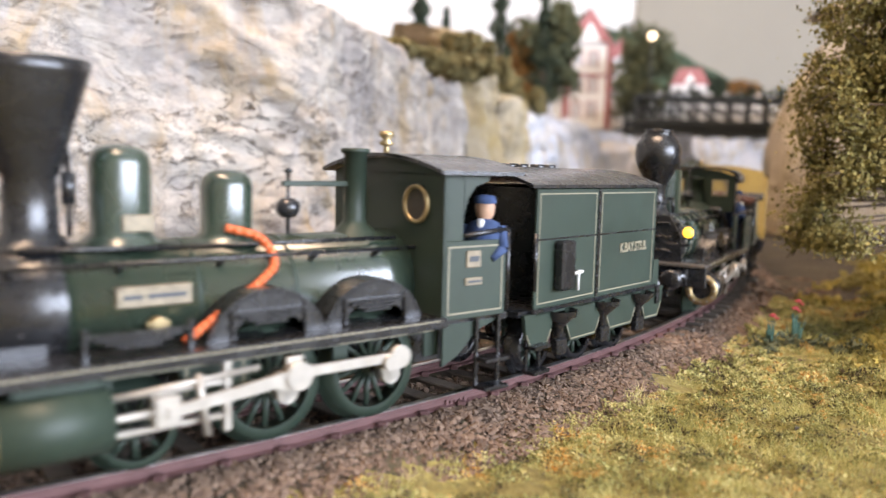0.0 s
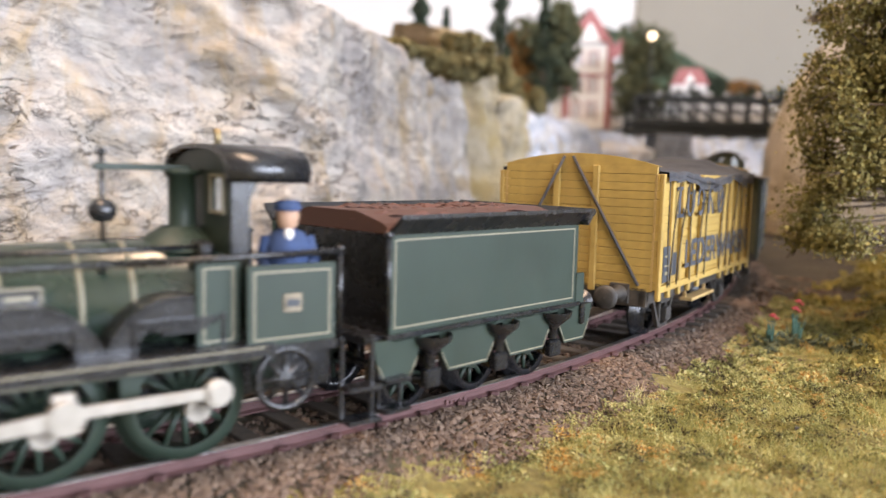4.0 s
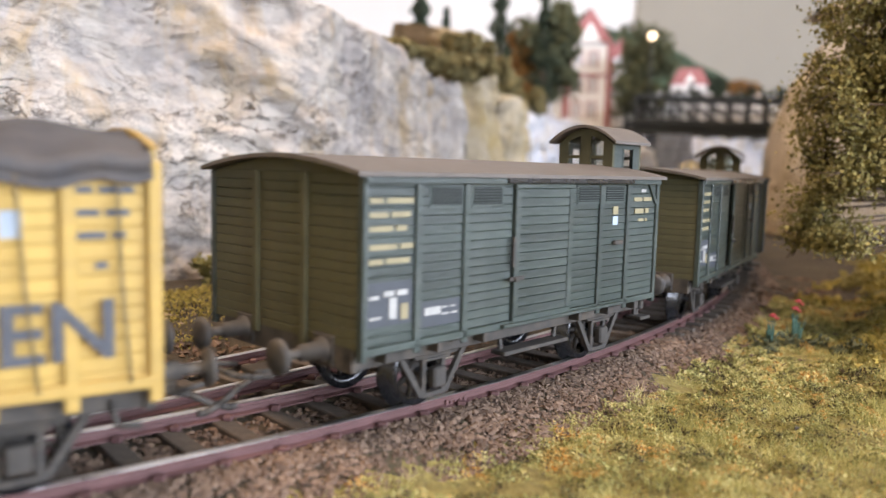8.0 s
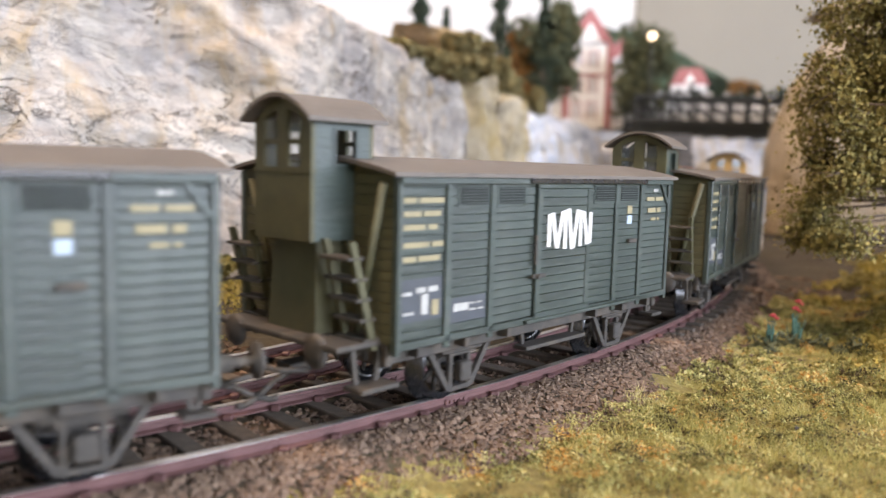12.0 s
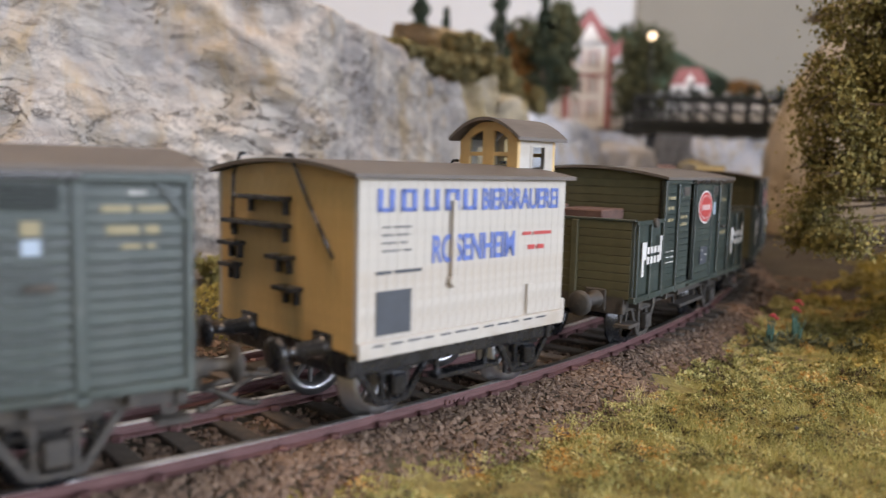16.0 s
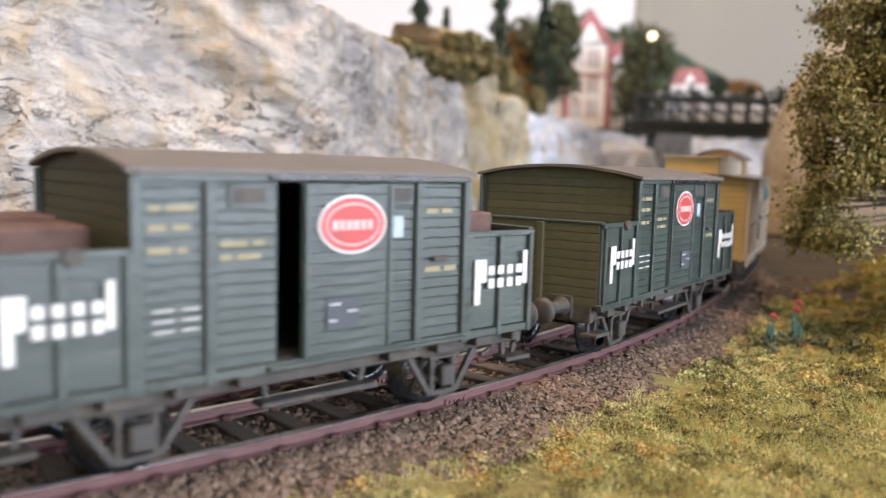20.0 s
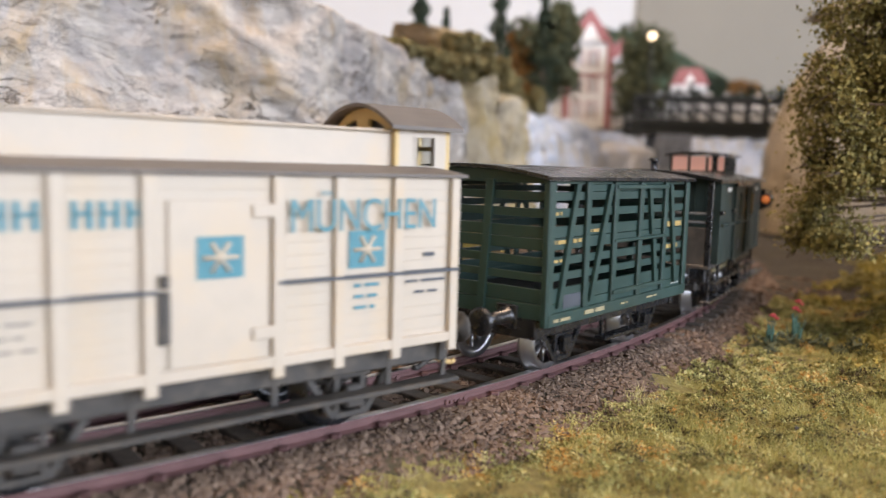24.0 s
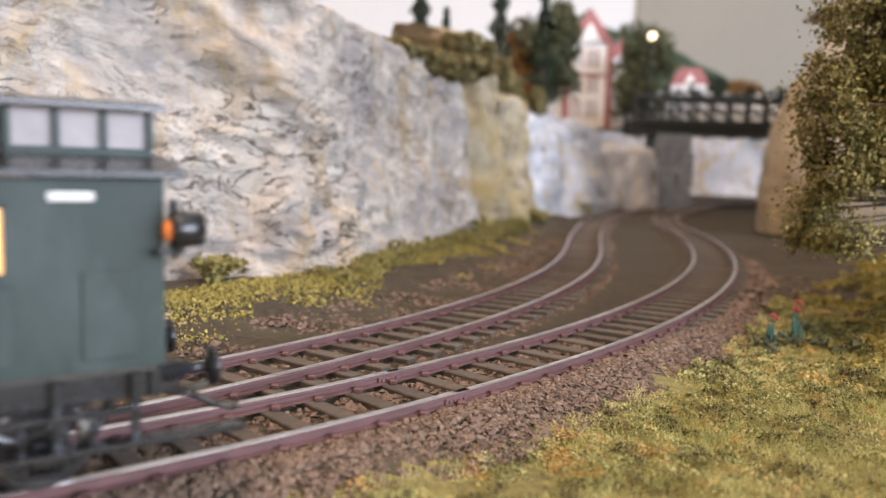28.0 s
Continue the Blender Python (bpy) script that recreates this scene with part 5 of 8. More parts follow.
def bar_grille(w, x0, x1, z0, z1, mat):
    y = SIDE_Y
    g = part("vent", Mesh().box(x0 - 0.5, x1 + 0.5, y, y + 0.12, z0 - 0.5, z1 + 0.5, 0.03), mat, w)
    part("mesh_screen", Mesh().box(x0, x1, y + 0.1, y + 0.2, z0, z1), M_SCREEN, g)
    sl = Mesh()
    n = 6
    for k in range(n):
        z = z0 + (z1 - z0) * (k + 0.5) / n
        sl.box(x0, x1, y + 0.2, y + 0.28, z - 0.05, z + 0.05)
    part("slats", sl, mat, g)


def covered_wagon(name, label, mid, cab=None, open_door=0.0, badge=False):
    w = begin(name, label, mid, 47)
    x0, x1, z0, z1 = -38.5, 41.2, 13.2, 36.3
    mt = M_OLIVE
    for y in (SIDE_Y, FAR_Y):
        planked_wall(w, x0 + 0.75, x1 - 0.75, y, z0, z1, 17, mt, (-7.4, 9.2) if y > 0 else None)
        s = 1 if y > 0 else -1
        a, b = (y, y + 0.75) if y > 0 else (y - 0.75, y)
        for x in (30.8, 20.6, -17.1, -26.8):
            part("stanchion", Mesh().box(x - 0.7, x + 0.7, a, b - 0.3 * s, 11.2, z1, 0.12), mt, w)
        for x in (x0, x1):
            part("corner_post", Mesh().box(x - 0.8 if x > 0 else x - 0.2, x + 0.2 if x > 0 else x + 0.8, y - 0.8 if y > 0 else y - 0.5, y + 0.5 if y > 0 else y + 0.8, 11.3, z1, 0.15), mt, w)
        part("lower_rail", Mesh().box(x0, x1, a - 0.1 * s, b - 0.3 * s if y > 0 else b, z0 - 1.2, z0 - 0.05, 0.12), mt, w)
        part("cant_rail", Mesh().box(x0, x1, a, b + 0.15, z1 - 0.9, z1 + 0.1, 0.12), mt, w)
        for x in (36, 25.5, 15, -12, -22, -32):
            part("bracket", Mesh().box(x - 0.5, x + 0.5, y - s * 2.6 if s > 0 else y, y if s > 0 else y + 2.6, 10.4, z0 - 0.6, 0.1), M_CHASSIS, w)
    for x in (x0, x1):
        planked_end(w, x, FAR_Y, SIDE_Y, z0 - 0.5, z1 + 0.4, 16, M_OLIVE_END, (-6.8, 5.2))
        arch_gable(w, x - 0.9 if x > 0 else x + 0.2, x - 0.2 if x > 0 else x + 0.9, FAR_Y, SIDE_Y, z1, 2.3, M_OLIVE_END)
    part("roof", arc_roof(x0 - 1.6, x1 + 1.6, FAR_Y - 1.2, SIDE_Y + 1.2, z1 + 0.1, 2.3, 0.6), M_ROOF, w, "brown-grey weathered arched roof")
    # sliding door, slid back when open
    d0, d1 = -7.4 - open_door, 9.2 - open_door
    y = SIDE_Y + 0.3
    door = part("sliding_door", Mesh().box(d0 + 0.2, d1 - 0.2, y - 0.5, y - 0.3, z0 - 0.5, z1 - 0.5), mt, w)
    for q in ((d0, d1, z0 - 0.6, z0 + 0.6), (d0, d1, z1 - 1.6, z1 - 0.4), (d0, d0 + 1.4, z0 + 0.6, z1 - 1.6), (d1 - 1.4, d1, z0 + 0.6, z1 - 1.6)):
        part("door_frame", Mesh().box(q[0], q[1], y - 0.3, y + 0.42, q[2], q[3], 0.12), mt, door)
    n = 14
    p = (z1 - 1.6 - z0 - 0.6) / n
    for k in range(n):
        plank(door, d0 + 1.4, d1 - 1.4, y - 0.45, y + 0.25, z0 + 0.6 + k * p + 0.04, z0 + 0.6 + (k + 1) * p - 0.04, mt)
    part("door_latch", Mesh().box(d1 - 2.2, d1 + 1.6, y + 0.5, y + 0.9, 19.8, 20.5, 0.1).tube((d1 + 0.4, y + 0.5, 20.1), (d1 + 0.4, y + 1.5, 20.1), 0.4, n=8).box(d1 + 0.2, d1 + 0.8, y + 0.4, y + 0.8, 22, 27, 0.1), M_CHASSIS, door)
    part("door_rail", Mesh().box(-27, 12, SIDE_Y + 0.6, SIDE_Y + 1.3, z1 - 0.7, z1 + 0.1, 0.1), M_BLACK, w)
    part("door_track", Mesh().box(-25, 12, SIDE_Y + 0.2, SIDE_Y + 1.3, z0 - 0.9, z0 - 0.3, 0.1), mt, w)
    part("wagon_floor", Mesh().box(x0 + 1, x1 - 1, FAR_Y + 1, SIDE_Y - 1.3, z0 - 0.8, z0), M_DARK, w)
    for a, b in ((21.8, 28.2), (12.3, 19.0), (-16.2, -9.6), (-25.0, -18.6)):
        if open_door and a > -20 and b < 0:
            continue
        bar_grille(w, a, b, 32.3, 35.0, mt)
    bars(w, [(40, 31.8, z, z + 1.0) for z in (32.6, 30.7, 28.8, 26.3, 24.3)], M_LETTER_CREAM, SIDE_Y + 0.02)
    part("marking_panel", Mesh().box(31.8, 40.6, SIDE_Y, SIDE_Y + 0.06, 15.8, 22.0), M_SLATE, w)
    part("marking_panel", Mesh().box(21.6, 29.9, SIDE_Y, SIDE_Y + 0.06, 14.6, 18.3), M_SLATE, w)
    bars(w, [(40, 38.2, 19.6, 20.3), (37.3, 32.4, 19.8, 20.8), (36.2, 34.8, 16.6, 19.8), (39.8, 37.8, 16.8, 17.4), (29.2, 25.8, 16.2, 17.6), (25.6, 22.2, 17.0, 17.5), (25.6, 22.2, 16.0, 16.5)], M_LETTER_FADED, SIDE_Y + 0.08)
    bars(w, [(34.0, 32.6, 16.3, 18.8), (-29, -36.5, 32.0, 33.0), (-29.5, -36, 29.6, 30.8), (-31, -34.5, 28.0, 28.8)], M_LETTER_CREAM, SIDE_Y + 0.08)
    bars(w, [(-31.8, -33.6, 33.8, 34.6)], M_LETTER_FADED, SIDE_Y + 0.04)
    bars(w, [(-21.4, -23.2, 29.6, 31.4)], M_LETTER_CREAM, SIDE_Y + 0.04, "paper_label")
    bars(w, [(-21.4, -23.2, 27.6, 29.5)], M_PAPER_BLUE, SIDE_Y + 0.04, "paper_label")
    part("grip", Mesh().box(-24.5, -21.5, SIDE_Y + 0.2, SIDE_Y + 0.9, 24.0, 24.8, 0.15), M_CHASSIS, w)
    part("corner_brace", Mesh().prism([(-38.2, 31.5), (-37.3, 31.5), (-34.0, 36.0), (-35.0, 36.0)], "y", SIDE_Y, SIDE_Y + 0.4), mt, w)
    if badge:
        # a white fan of upright strokes on the door
        for k, lean in enumerate((0, 0.7, -0.7, 0, 0.6, -0.6, 0, 0.7, 0)):
            xa = 6.4 - k * 1.62
            za, zb = 24.0 + 0.2 * abs(k - 4), 31.2 - 0.2 * abs(k - 4)
            part("white_badge", Mesh().prism([(xa - 1.05 - lean, za), (xa - lean, za), (xa + lean, zb), (xa - 1.05 + lean, zb)], "y", SIDE_Y + 0.66, SIDE_Y + 0.75), M_LETTER_WHITE, w)
    underframe(w, x0, x1, M_CHASSIS, 9.6, 12.2)
    for x in (22.6, -24.6):
        wheelset(w, x, 5.5, mid)
        axle_guard(w, x, M_CHASSIS)
    step_board(w, -9.0, 9.4, 17.0, 7.4, 3.0, M_CHASSIS)
    step_board(w, -38.5, -34.5, 17.4, 8.0, 3.2, M_CHASSIS)
    for e, f in ((x0, -1), (x1, 1)):
        buffers(w, e, f, M_CHASSIS)
        coupling(w, e, f, M_CHASSIS)
    if cab == "rear":
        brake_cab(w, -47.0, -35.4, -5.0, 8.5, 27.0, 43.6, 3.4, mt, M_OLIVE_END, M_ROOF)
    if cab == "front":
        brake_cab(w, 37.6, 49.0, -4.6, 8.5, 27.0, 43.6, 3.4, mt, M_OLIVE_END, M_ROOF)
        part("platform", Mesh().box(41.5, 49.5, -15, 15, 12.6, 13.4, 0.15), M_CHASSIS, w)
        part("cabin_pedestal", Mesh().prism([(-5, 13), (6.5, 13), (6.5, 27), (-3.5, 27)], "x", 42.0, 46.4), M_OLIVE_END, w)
        for sy in (1, -1):
            lad = part("ladder", Mesh().prism([(47.2, 27.5), (46.2, 27.5), (41.8, 12.0), (43.0, 12.0)], "y", sy * 8.6, sy * 9.4), M_OLIVE_END, w)
            lad2 = part("ladder", Mesh().prism([(47.2, 27.5), (46.2, 27.5), (41.8, 12.0), (43.0, 12.0)], "y", sy * 14.0, sy * 14.8), M_OLIVE_END, w)
            for k in range(5):
                z = 13.5 + 2.9 * k
                xx = 42.6 + (z - 12) * 0.27
                part("tread", Mesh().box(xx - 1.4, xx + 1.4, min(sy * 8.6, sy * 14.8), max(sy * 8.6, sy * 14.8), z - 0.25, z + 0.25, 0.08), M_CHASSIS, lad)
        step_board(w, 40.0, 47.0, 17.4, 7.2, 4.0, M_CHASSIS, 12.6)
        part("end_brace", Mesh().tube((42.0, -16, 35), (42.0, -9, 16), 0.6, n=6), M_OLIVE_END, w)
        part("end_brace", Mesh().tube((42.0, 15.5, 35.5), (42.0, 10.5, 14), 0.7, n=6), M_OLIVE_END, w)
    return w


covered_wagon("covered_wagon", "weathered olive planked covered wagon with a brakeman's cabin, blue window sheen painted on its sides", 385.75, "rear")
covered_wagon("covered_wagon", "weathered grey-green covered wagon with its sliding door ajar", 488.25, None, 3.6)
covered_wagon("covered_wagon", "grey-green covered wagon with a white badge and ladder cabin", 589.75, "front", 0, True)
covered_wagon("covered_wagon", "grey-green covered wagon with brakeman's cabin and ladder", 693.5, "front")


# ---- yellow wagon under a tarpaulin ----
def yellow_wagon(mid):
    w = begin("tarpaulin_wagon", "yellow planked high-sided wagon under a dark sagging tarpaulin", mid, 47)
    x0, x1, z0 = -38.0, 41.4, 13.2
    for y in (SIDE_Y, FAR_Y):
        planked_wall(w, x0, x1, y, z0, 37.6, 14, M_YELLOW)
        a, b = (y, y + 0.9) if y > 0 else (y - 0.9, y)
        for x in (40.8, 34.4, 27.2, 20.0, 12.4, -7.6, -14.4, -21.2, -28.8, -37.4):
            part("stanchion", Mesh().box(x - 0.75, x + 0.75, a, b, 11.0, 37.6, 0.15), M_YELLOW, w)
        part("lower_rail", Mesh().box(x0, x1, a, b + 0.1, z0 - 0.5, z0 + 0.9, 0.12), M_YELLOW, w)
    for x in (x0, x1):
        planked_end(w, x, FAR_Y, SIDE_Y, z0 - 0.4, 39.2, 15, M_YELLOW, (-5.8, 3.4), M_YELLOW)
        arch_gable(w, x - 0.8 if x > 0 else x, x if x > 0 else x + 0.8, FAR_Y, SIDE_Y, 39.1, 2.6, M_YELLOW)
        part("end_brace", Mesh().tube((x + (0.6 if x > 0 else -0.6), -18, 14), (x + (0.6 if x > 0 else -0.6), -4, 41), 0.34, n=6), M_TARP, w)
        part("end_brace", Mesh().tube((x + (0.6 if x > 0 else -0.6), 14, 14), (x + (0.6 if x > 0 else -0.6), -2, 41), 0.34, n=6), M_TARP, w)
    # tarpaulin: a sagging sheet with thickness that hangs over the sides
    def tarp_z(x, y):
        u = (x - x0) / (x1 - x0)
        v = (y - FAR_Y) / (SIDE_Y - FAR_Y)
        end = max(0, abs(u - 0.5) * 2 - 0.72) / 0.28
        z = 37.3 + 1.0 * end ** 2 * (1 if u < 0.5 else 0.3) + 1.6 * math.sin(math.pi * v)
        z += 2.6 * math.exp(-((u - 0.14) / 0.11) ** 2) * math.sin(math.pi * v) ** 0.5
        z -= 0.9 * math.exp(-((u - 0.55) / 0.2) ** 2)
        return z + noise.noise(Vector((x / 5, y / 5, 3))) * 0.8
    m = Mesh()
    nx_, ny_ = 44, 22
    for top in (1, 0):
        v = []
        for j in range(ny_ + 1):
            for i in range(nx_ + 1):
                x = x0 + 0.9 + (x1 - x0 - 2.0) * i / nx_
                q = j / ny_
                if q < 0.1:
                    y, dz = FAR_Y - 0.9, -(0.1 - q) / 0.1
                elif q > 0.9:
                    y, dz = SIDE_Y + 1.3, -(q - 0.9) / 0.1
                else:
                    y, dz = FAR_Y - 0.9 + (SIDE_Y - FAR_Y + 2.2) * (q - 0.1) / 0.8, 0
                hang = 1.5 + noise.noise(Vector((x / 6, q * 3, 9))) * 0.7 + 0.6 * math.sin(x / 7)
                yy = min(max(y, FAR_Y), SIDE_Y)
                v.append((x, y + (0.25 * math.sin(x * 1.1) if dz else 0), tarp_z(x, yy) + dz * hang + 0.9 * top - 0.2))
        f = [(j * (nx_ + 1) + i, j * (nx_ + 1) + i + 1, (j + 1) * (nx_ + 1) + i + 1, (j + 1) * (nx_ + 1) + i) for j in range(ny_) for i in range(nx_)]
        m.add(v, f if top else [q[::-1] for q in f], 0, True)
    part("tarpaulin", m, M_TARP, w, "dark grey sagging cloth tarpaulin")
    for xa, xb in ((38.6, 36.8), (31.5, 35.5), (24.5, 30.8), (22.5, 21.0), (11.0, 15.2), (9.2, 9.0), (-6.0, -4.4), (-9.5, -10.6), (-20.5, -14.8), (-24.0, -25.6), (-33.5, -34.6)):
        part("tie_rope", Mesh().pipe([(xa, SIDE_Y + 1.2, 36.2), ((xa + xb) / 2 + 0.3, SIDE_Y + 1.05, 26), (xb, SIDE_Y + 1.1, 13.6)], 0.17, 5), M_ROPE, w)
    # five bold plain emblems: an angle, a cup with two dots, an open ring, a hooked stem, a struck ring
    y = SIDE_Y + 0.95

    def emblem(poly):
        part("emblem_stroke", Mesh().prism(poly, "y", y - 0.02, y + 0.1), M_LETTER_NAVY, w)

    def ring(cx, cz, rx, rz, a0, a1, t, n=18):
        out = [(cx + rx * math.cos(radians(a0 + (a1 - a0) * k / n)), cz + rz * math.sin(radians(a0 + (a1 - a0) * k / n))) for k in range(n + 1)]
        inn = [(cx + (rx - t) * math.cos(radians(a0 + (a1 - a0) * k / n)), cz + (rz - t * 0.8) * math.sin(radians(a0 + (a1 - a0) * k / n))) for k in range(n + 1)]
        for k in range(n):
            emblem([out[k], out[k + 1], inn[k + 1], inn[k]])

    za, zb = 28.2, 35.0
    bars(w, [(31.6, 30.2, za, zb), (33.0, 29.0, zb - 0.9, zb + 0.1), (33.0, 27.6, za - 0.1, za + 1.0), (28.2, 27.6, za, za + 2.2)], M_LETTER_NAVY, y, "emblem_stroke")
    ring(22.6, 31.0, 2.9, 2.9, 170, 370, 1.3)
    bars(w, [(25.6, 24.2, 31, zb), (21.0, 19.7, 31, zb - 0.6), (23.4, 22.4, 33.0, 34.0), (22.2, 21.4, 34.2, 35.1)], M_LETTER_NAVY, y, "emblem_stroke")
    ring(14.6, 31.6, 2.9, 3.5, -20, 300, 1.3)
    bars(w, [(13.4, 11.4, 30.6, 31.5)], M_LETTER_NAVY, y, "emblem_stroke")
    ring(5.6, 33.3, 2.1, 1.8, -90, 120, 1.0)
    bars(w, [(8.2, 6.9, za, zb)], M_LETTER_NAVY, y, "emblem_stroke")
    emblem([(3.0, za), (4.6, za), (6.2, 31.6), (4.9, 31.6)])
    ring(-2.6, 31.6, 2.6, 3.5, 0, 360, 1.1)
    emblem([(-4.6, zb - 0.6), (-3.9, zb), (-0.6, za + 0.7), (-1.2, za)])
    letters(w, "LEDERWAREN", 24.8, -33.0, 16.6, 23.0, M_LETTER_NAVY, y, bold=0.015)
    part("marking_panel", Mesh().box(35.6, 40.0, SIDE_Y + 0.85, SIDE_Y + 1.0, 14.8, 22.4), M_SLATE, w)
    part("marking_panel", Mesh().box(28.2, 33.4, SIDE_Y + 0.05, SIDE_Y + 0.15, 15.5, 20.5), M_SLATE, w)
    bars(w, [(39.2, 37, 20, 20.6), (39.2, 36.5, 18, 18.6), (38.6, 37.0, 16.2, 17.2)], M_LETTER_CREAM, SIDE_Y + 1.02)
    bars(w, [(-22.6, -24.6, 29.5, 32.5)], M_PAPER_BLUE, SIDE_Y + 0.04, "paper_label")
    bars(w, [(-29.6, -35.4, 34.0, 35.0), (-29.6, -35.4, 31.6, 32.6), (-29.6, -35.4, 29.2, 30.2), (-31.4, -32.6, 26, 27)], M_LETTER_NAVY, SIDE_Y + 0.04)
    underframe(w, x0, x1, M_CHASSIS, 9.6, 12.6)
    for x in (23.0, -24.0):
        wheelset(w, x, 5.5, mid)
        axle_guard(w, x, M_CHASSIS)
    step_board(w, -7.4, 12.1, 17.0, 7.6, 3.0, M_TANWOOD)
    part("end_step", Mesh().pipe([(-33, 15, 11), (-33.5, 17, 8.5), (-36, 17, 8.2)], 0.4), M_CHASSIS, w)
    for e, f in ((x0, -1), (x1, 1)):
        buffers(w, e, f, M_CHASSIS)
        coupling(w, e, f, M_CHASSIS)


yellow_wagon(284.0)


# ---- white beer wagon ----
def beer_wagon(mid):
    w = begin("beer_wagon", "short white boarded beer wagon with tan ends and blue lettering", mid, 31)
    x0, x1, z0, z1 = -22.8, 22.4, 12.4, 36.0
    for y in (SIDE_Y, FAR_Y):
        ya, yb = (y - 0.9, y) if y > 0 else (y, y + 0.9)
        n = 26
        p = (x1 - x0) / n
        for k in range(n):
            plank(w, x0 + k * p + 0.01, x0 + (k + 1) * p - 0.01, ya, yb, z0, z1, M_WHITE, "board")
        a, b = (y, y + 0.6) if y > 0 else (y - 0.6, y)
        part("lower_rail", Mesh().box(x0, x1, a, b, z0 - 1.0, z0 + 1.4, 0.12), M_WHITE, w)
    for x in (x0, x1):
        xa, xb = (x - 0.8, x) if x > 0 else (x, x + 0.8)
        n = 16
        p = (SIDE_Y - FAR_Y - 1.8) / n
        for k in range(n):
            ya = FAR_Y + 0.9 + k * p
            yc = (2 * (ya - FAR_Y) / (SIDE_Y - FAR_Y) - 1)
            plank(w, xa, xb, ya + 0.02, ya + p - 0.02, z0 - 0.5, z1 + 0.2, M_TANWOOD, "board")
        arch_gable(w, xa, xb, FAR_Y, SIDE_Y, z1, 1.9, M_TANWOOD)
        s = 1 if x > 0 else -1
        for ya, yb, z in ((-10, 2, 32.6), (-15, 2, 28.6), (-16, -11, 25), (-2, 3, 24), (-16, -12, 21.5), (0, 5, 19.6)):
            part("end_step", Mesh().box(min(x, x + s * 2.4), max(x, x + s * 2.4), ya, yb, z - 0.35, z + 0.35, 0.1).box(min(x, x + s * 0.8), max(x, x + s * 0.8), ya + 0.8, ya + 1.5, z - 2.4, z).box(min(x, x + s * 0.8), max(x, x + s * 0.8), yb - 1.5, yb - 0.8, z - 2.4, z), M_BLACK, w)
        part("handrail", Mesh().pipe([(x + s * 0.8, -14, 27), (x + s * 1.0, -13, 36), (x + s * 1.0, -11, 39.2), (x + s * 0.9, -9.5, 39.2)], 0.3), M_BLACK, w)
        part("handrail", Mesh().pipe([(x + s * 0.8, 13, 25), (x + s * 1.0, 7, 33), (x + s * 1.0, 3, 39.0), (x + s * 0.9, 1.5, 39)], 0.3), M_BLACK, w)
    part("roof", arc_roof(x0 - 1.4, x1 + 1.4, FAR_Y - 1.0, SIDE_Y + 1.2, z1 + 0.1, 1.9, 0.6), M_ROOF, w)
    bt = SIDE_Y + 0.1
    for k, x in enumerate((19.2, 15.0, 10.6, 6.4, 2.6)):
        bars(w, [(x, x - 3.0, 31.4, 32.2), (x, x - 0.9, 31.4, 34.8), (x - 2.1, x - 3.0, 31.4, 34.8)] + ([(x, x - 3.0, 34.0, 34.8)] if k % 2 else []), M_LETTER_BLUE, bt, "emblem_stroke")
    letters(w, "BIERBRAUEREI", -1.6, -20.6, 31.4, 34.8, M_LETTER_BLUE, bt, bold=0.02)
    letters(w, "ROSENHEIM", 8.8, -9.6, 23.8, 28.0, M_LETTER_BLUE, bt, bold=0.02)
    part("slate_panel", Mesh().box(12.8, 19.2, bt, bt + 0.1, 14.4, 20.6), M_SLATE, w)
    bars(w, [(18.3, 13, z, z + 0.45) for z in (29.2, 28.1, 27.0, 25.9)] + [(19.4, 10.2, 22.8, 23.5)], M_SLATE, bt)
    bars(w, [(-11.5, -19, 27.0, 27.8), (-13.0, -17.5, 24.6, 25.6)], M_LETTER_RED, bt)
    bars(w, [(20 - k * 3.2, 20 - k * 3.2 - 1.8 - (k % 3) * 0.4, 12.9, 13.4) for k in range(12)], M_SLATE, SIDE_Y + 0.62)
    part("door_bar", Mesh().box(4.2, 5.2, SIDE_Y, SIDE_Y + 0.8, 20.0, 33, 0.1).tube((4.7, SIDE_Y, 21), (4.7, SIDE_Y + 1.1, 21), 0.9, n=10), M_WHITE, w, "white door bar with a round lock")
    part("hinge", Mesh().box(-13, -14, SIDE_Y, SIDE_Y + 0.5, 14, 19, 0.1), M_WHITE, w)
    underframe(w, x0, x1, M_BLACK, 8.6, 11.4)
    part("lamp_bracket", Mesh().box(-24.0, -22.8, 12, 17.5, 12, 15.5, 0.2), M_WHITE, w)
    for x in (11.4, -19.6 + 0.6):
        wheelset(w, x, 5.7, mid, M_SILVER, 9, M_SILVER)
        axle_guard(w, x, M_BLACK, 12.4, 11.0)
    step_board(w, -8, 6, 16.6, 6.2, 2.6, M_BLACK, 11)
    part("brake_gear", Mesh().box(-6, 3, -3, 3, 6, 9, 0.4).tube((-12, 8, 8), (8, 8, 8), 0.5, n=6), M_BLACK, w)
    for e, f in ((x0, -1), (x1, 1)):
        buffers(w, e, f, M_BLACK)
        coupling(w, e, f, M_CHASSIS)
    brake_cab(w, -29.2, -18.6, -4.0, 10.0, 27.0, 42.8, 3.6, M_WHITE, M_TANWOOD, M_ROOF)


beer_wagon(774.25)


# ---- open-ended detergent wagons ----
def ellipse(cx, cz, rx, rz, n=40):
    return [(cx + rx * math.cos(2 * math.pi * i / n), cz + rz * math.sin(2 * math.pi * i / n)) for i in range(n)]


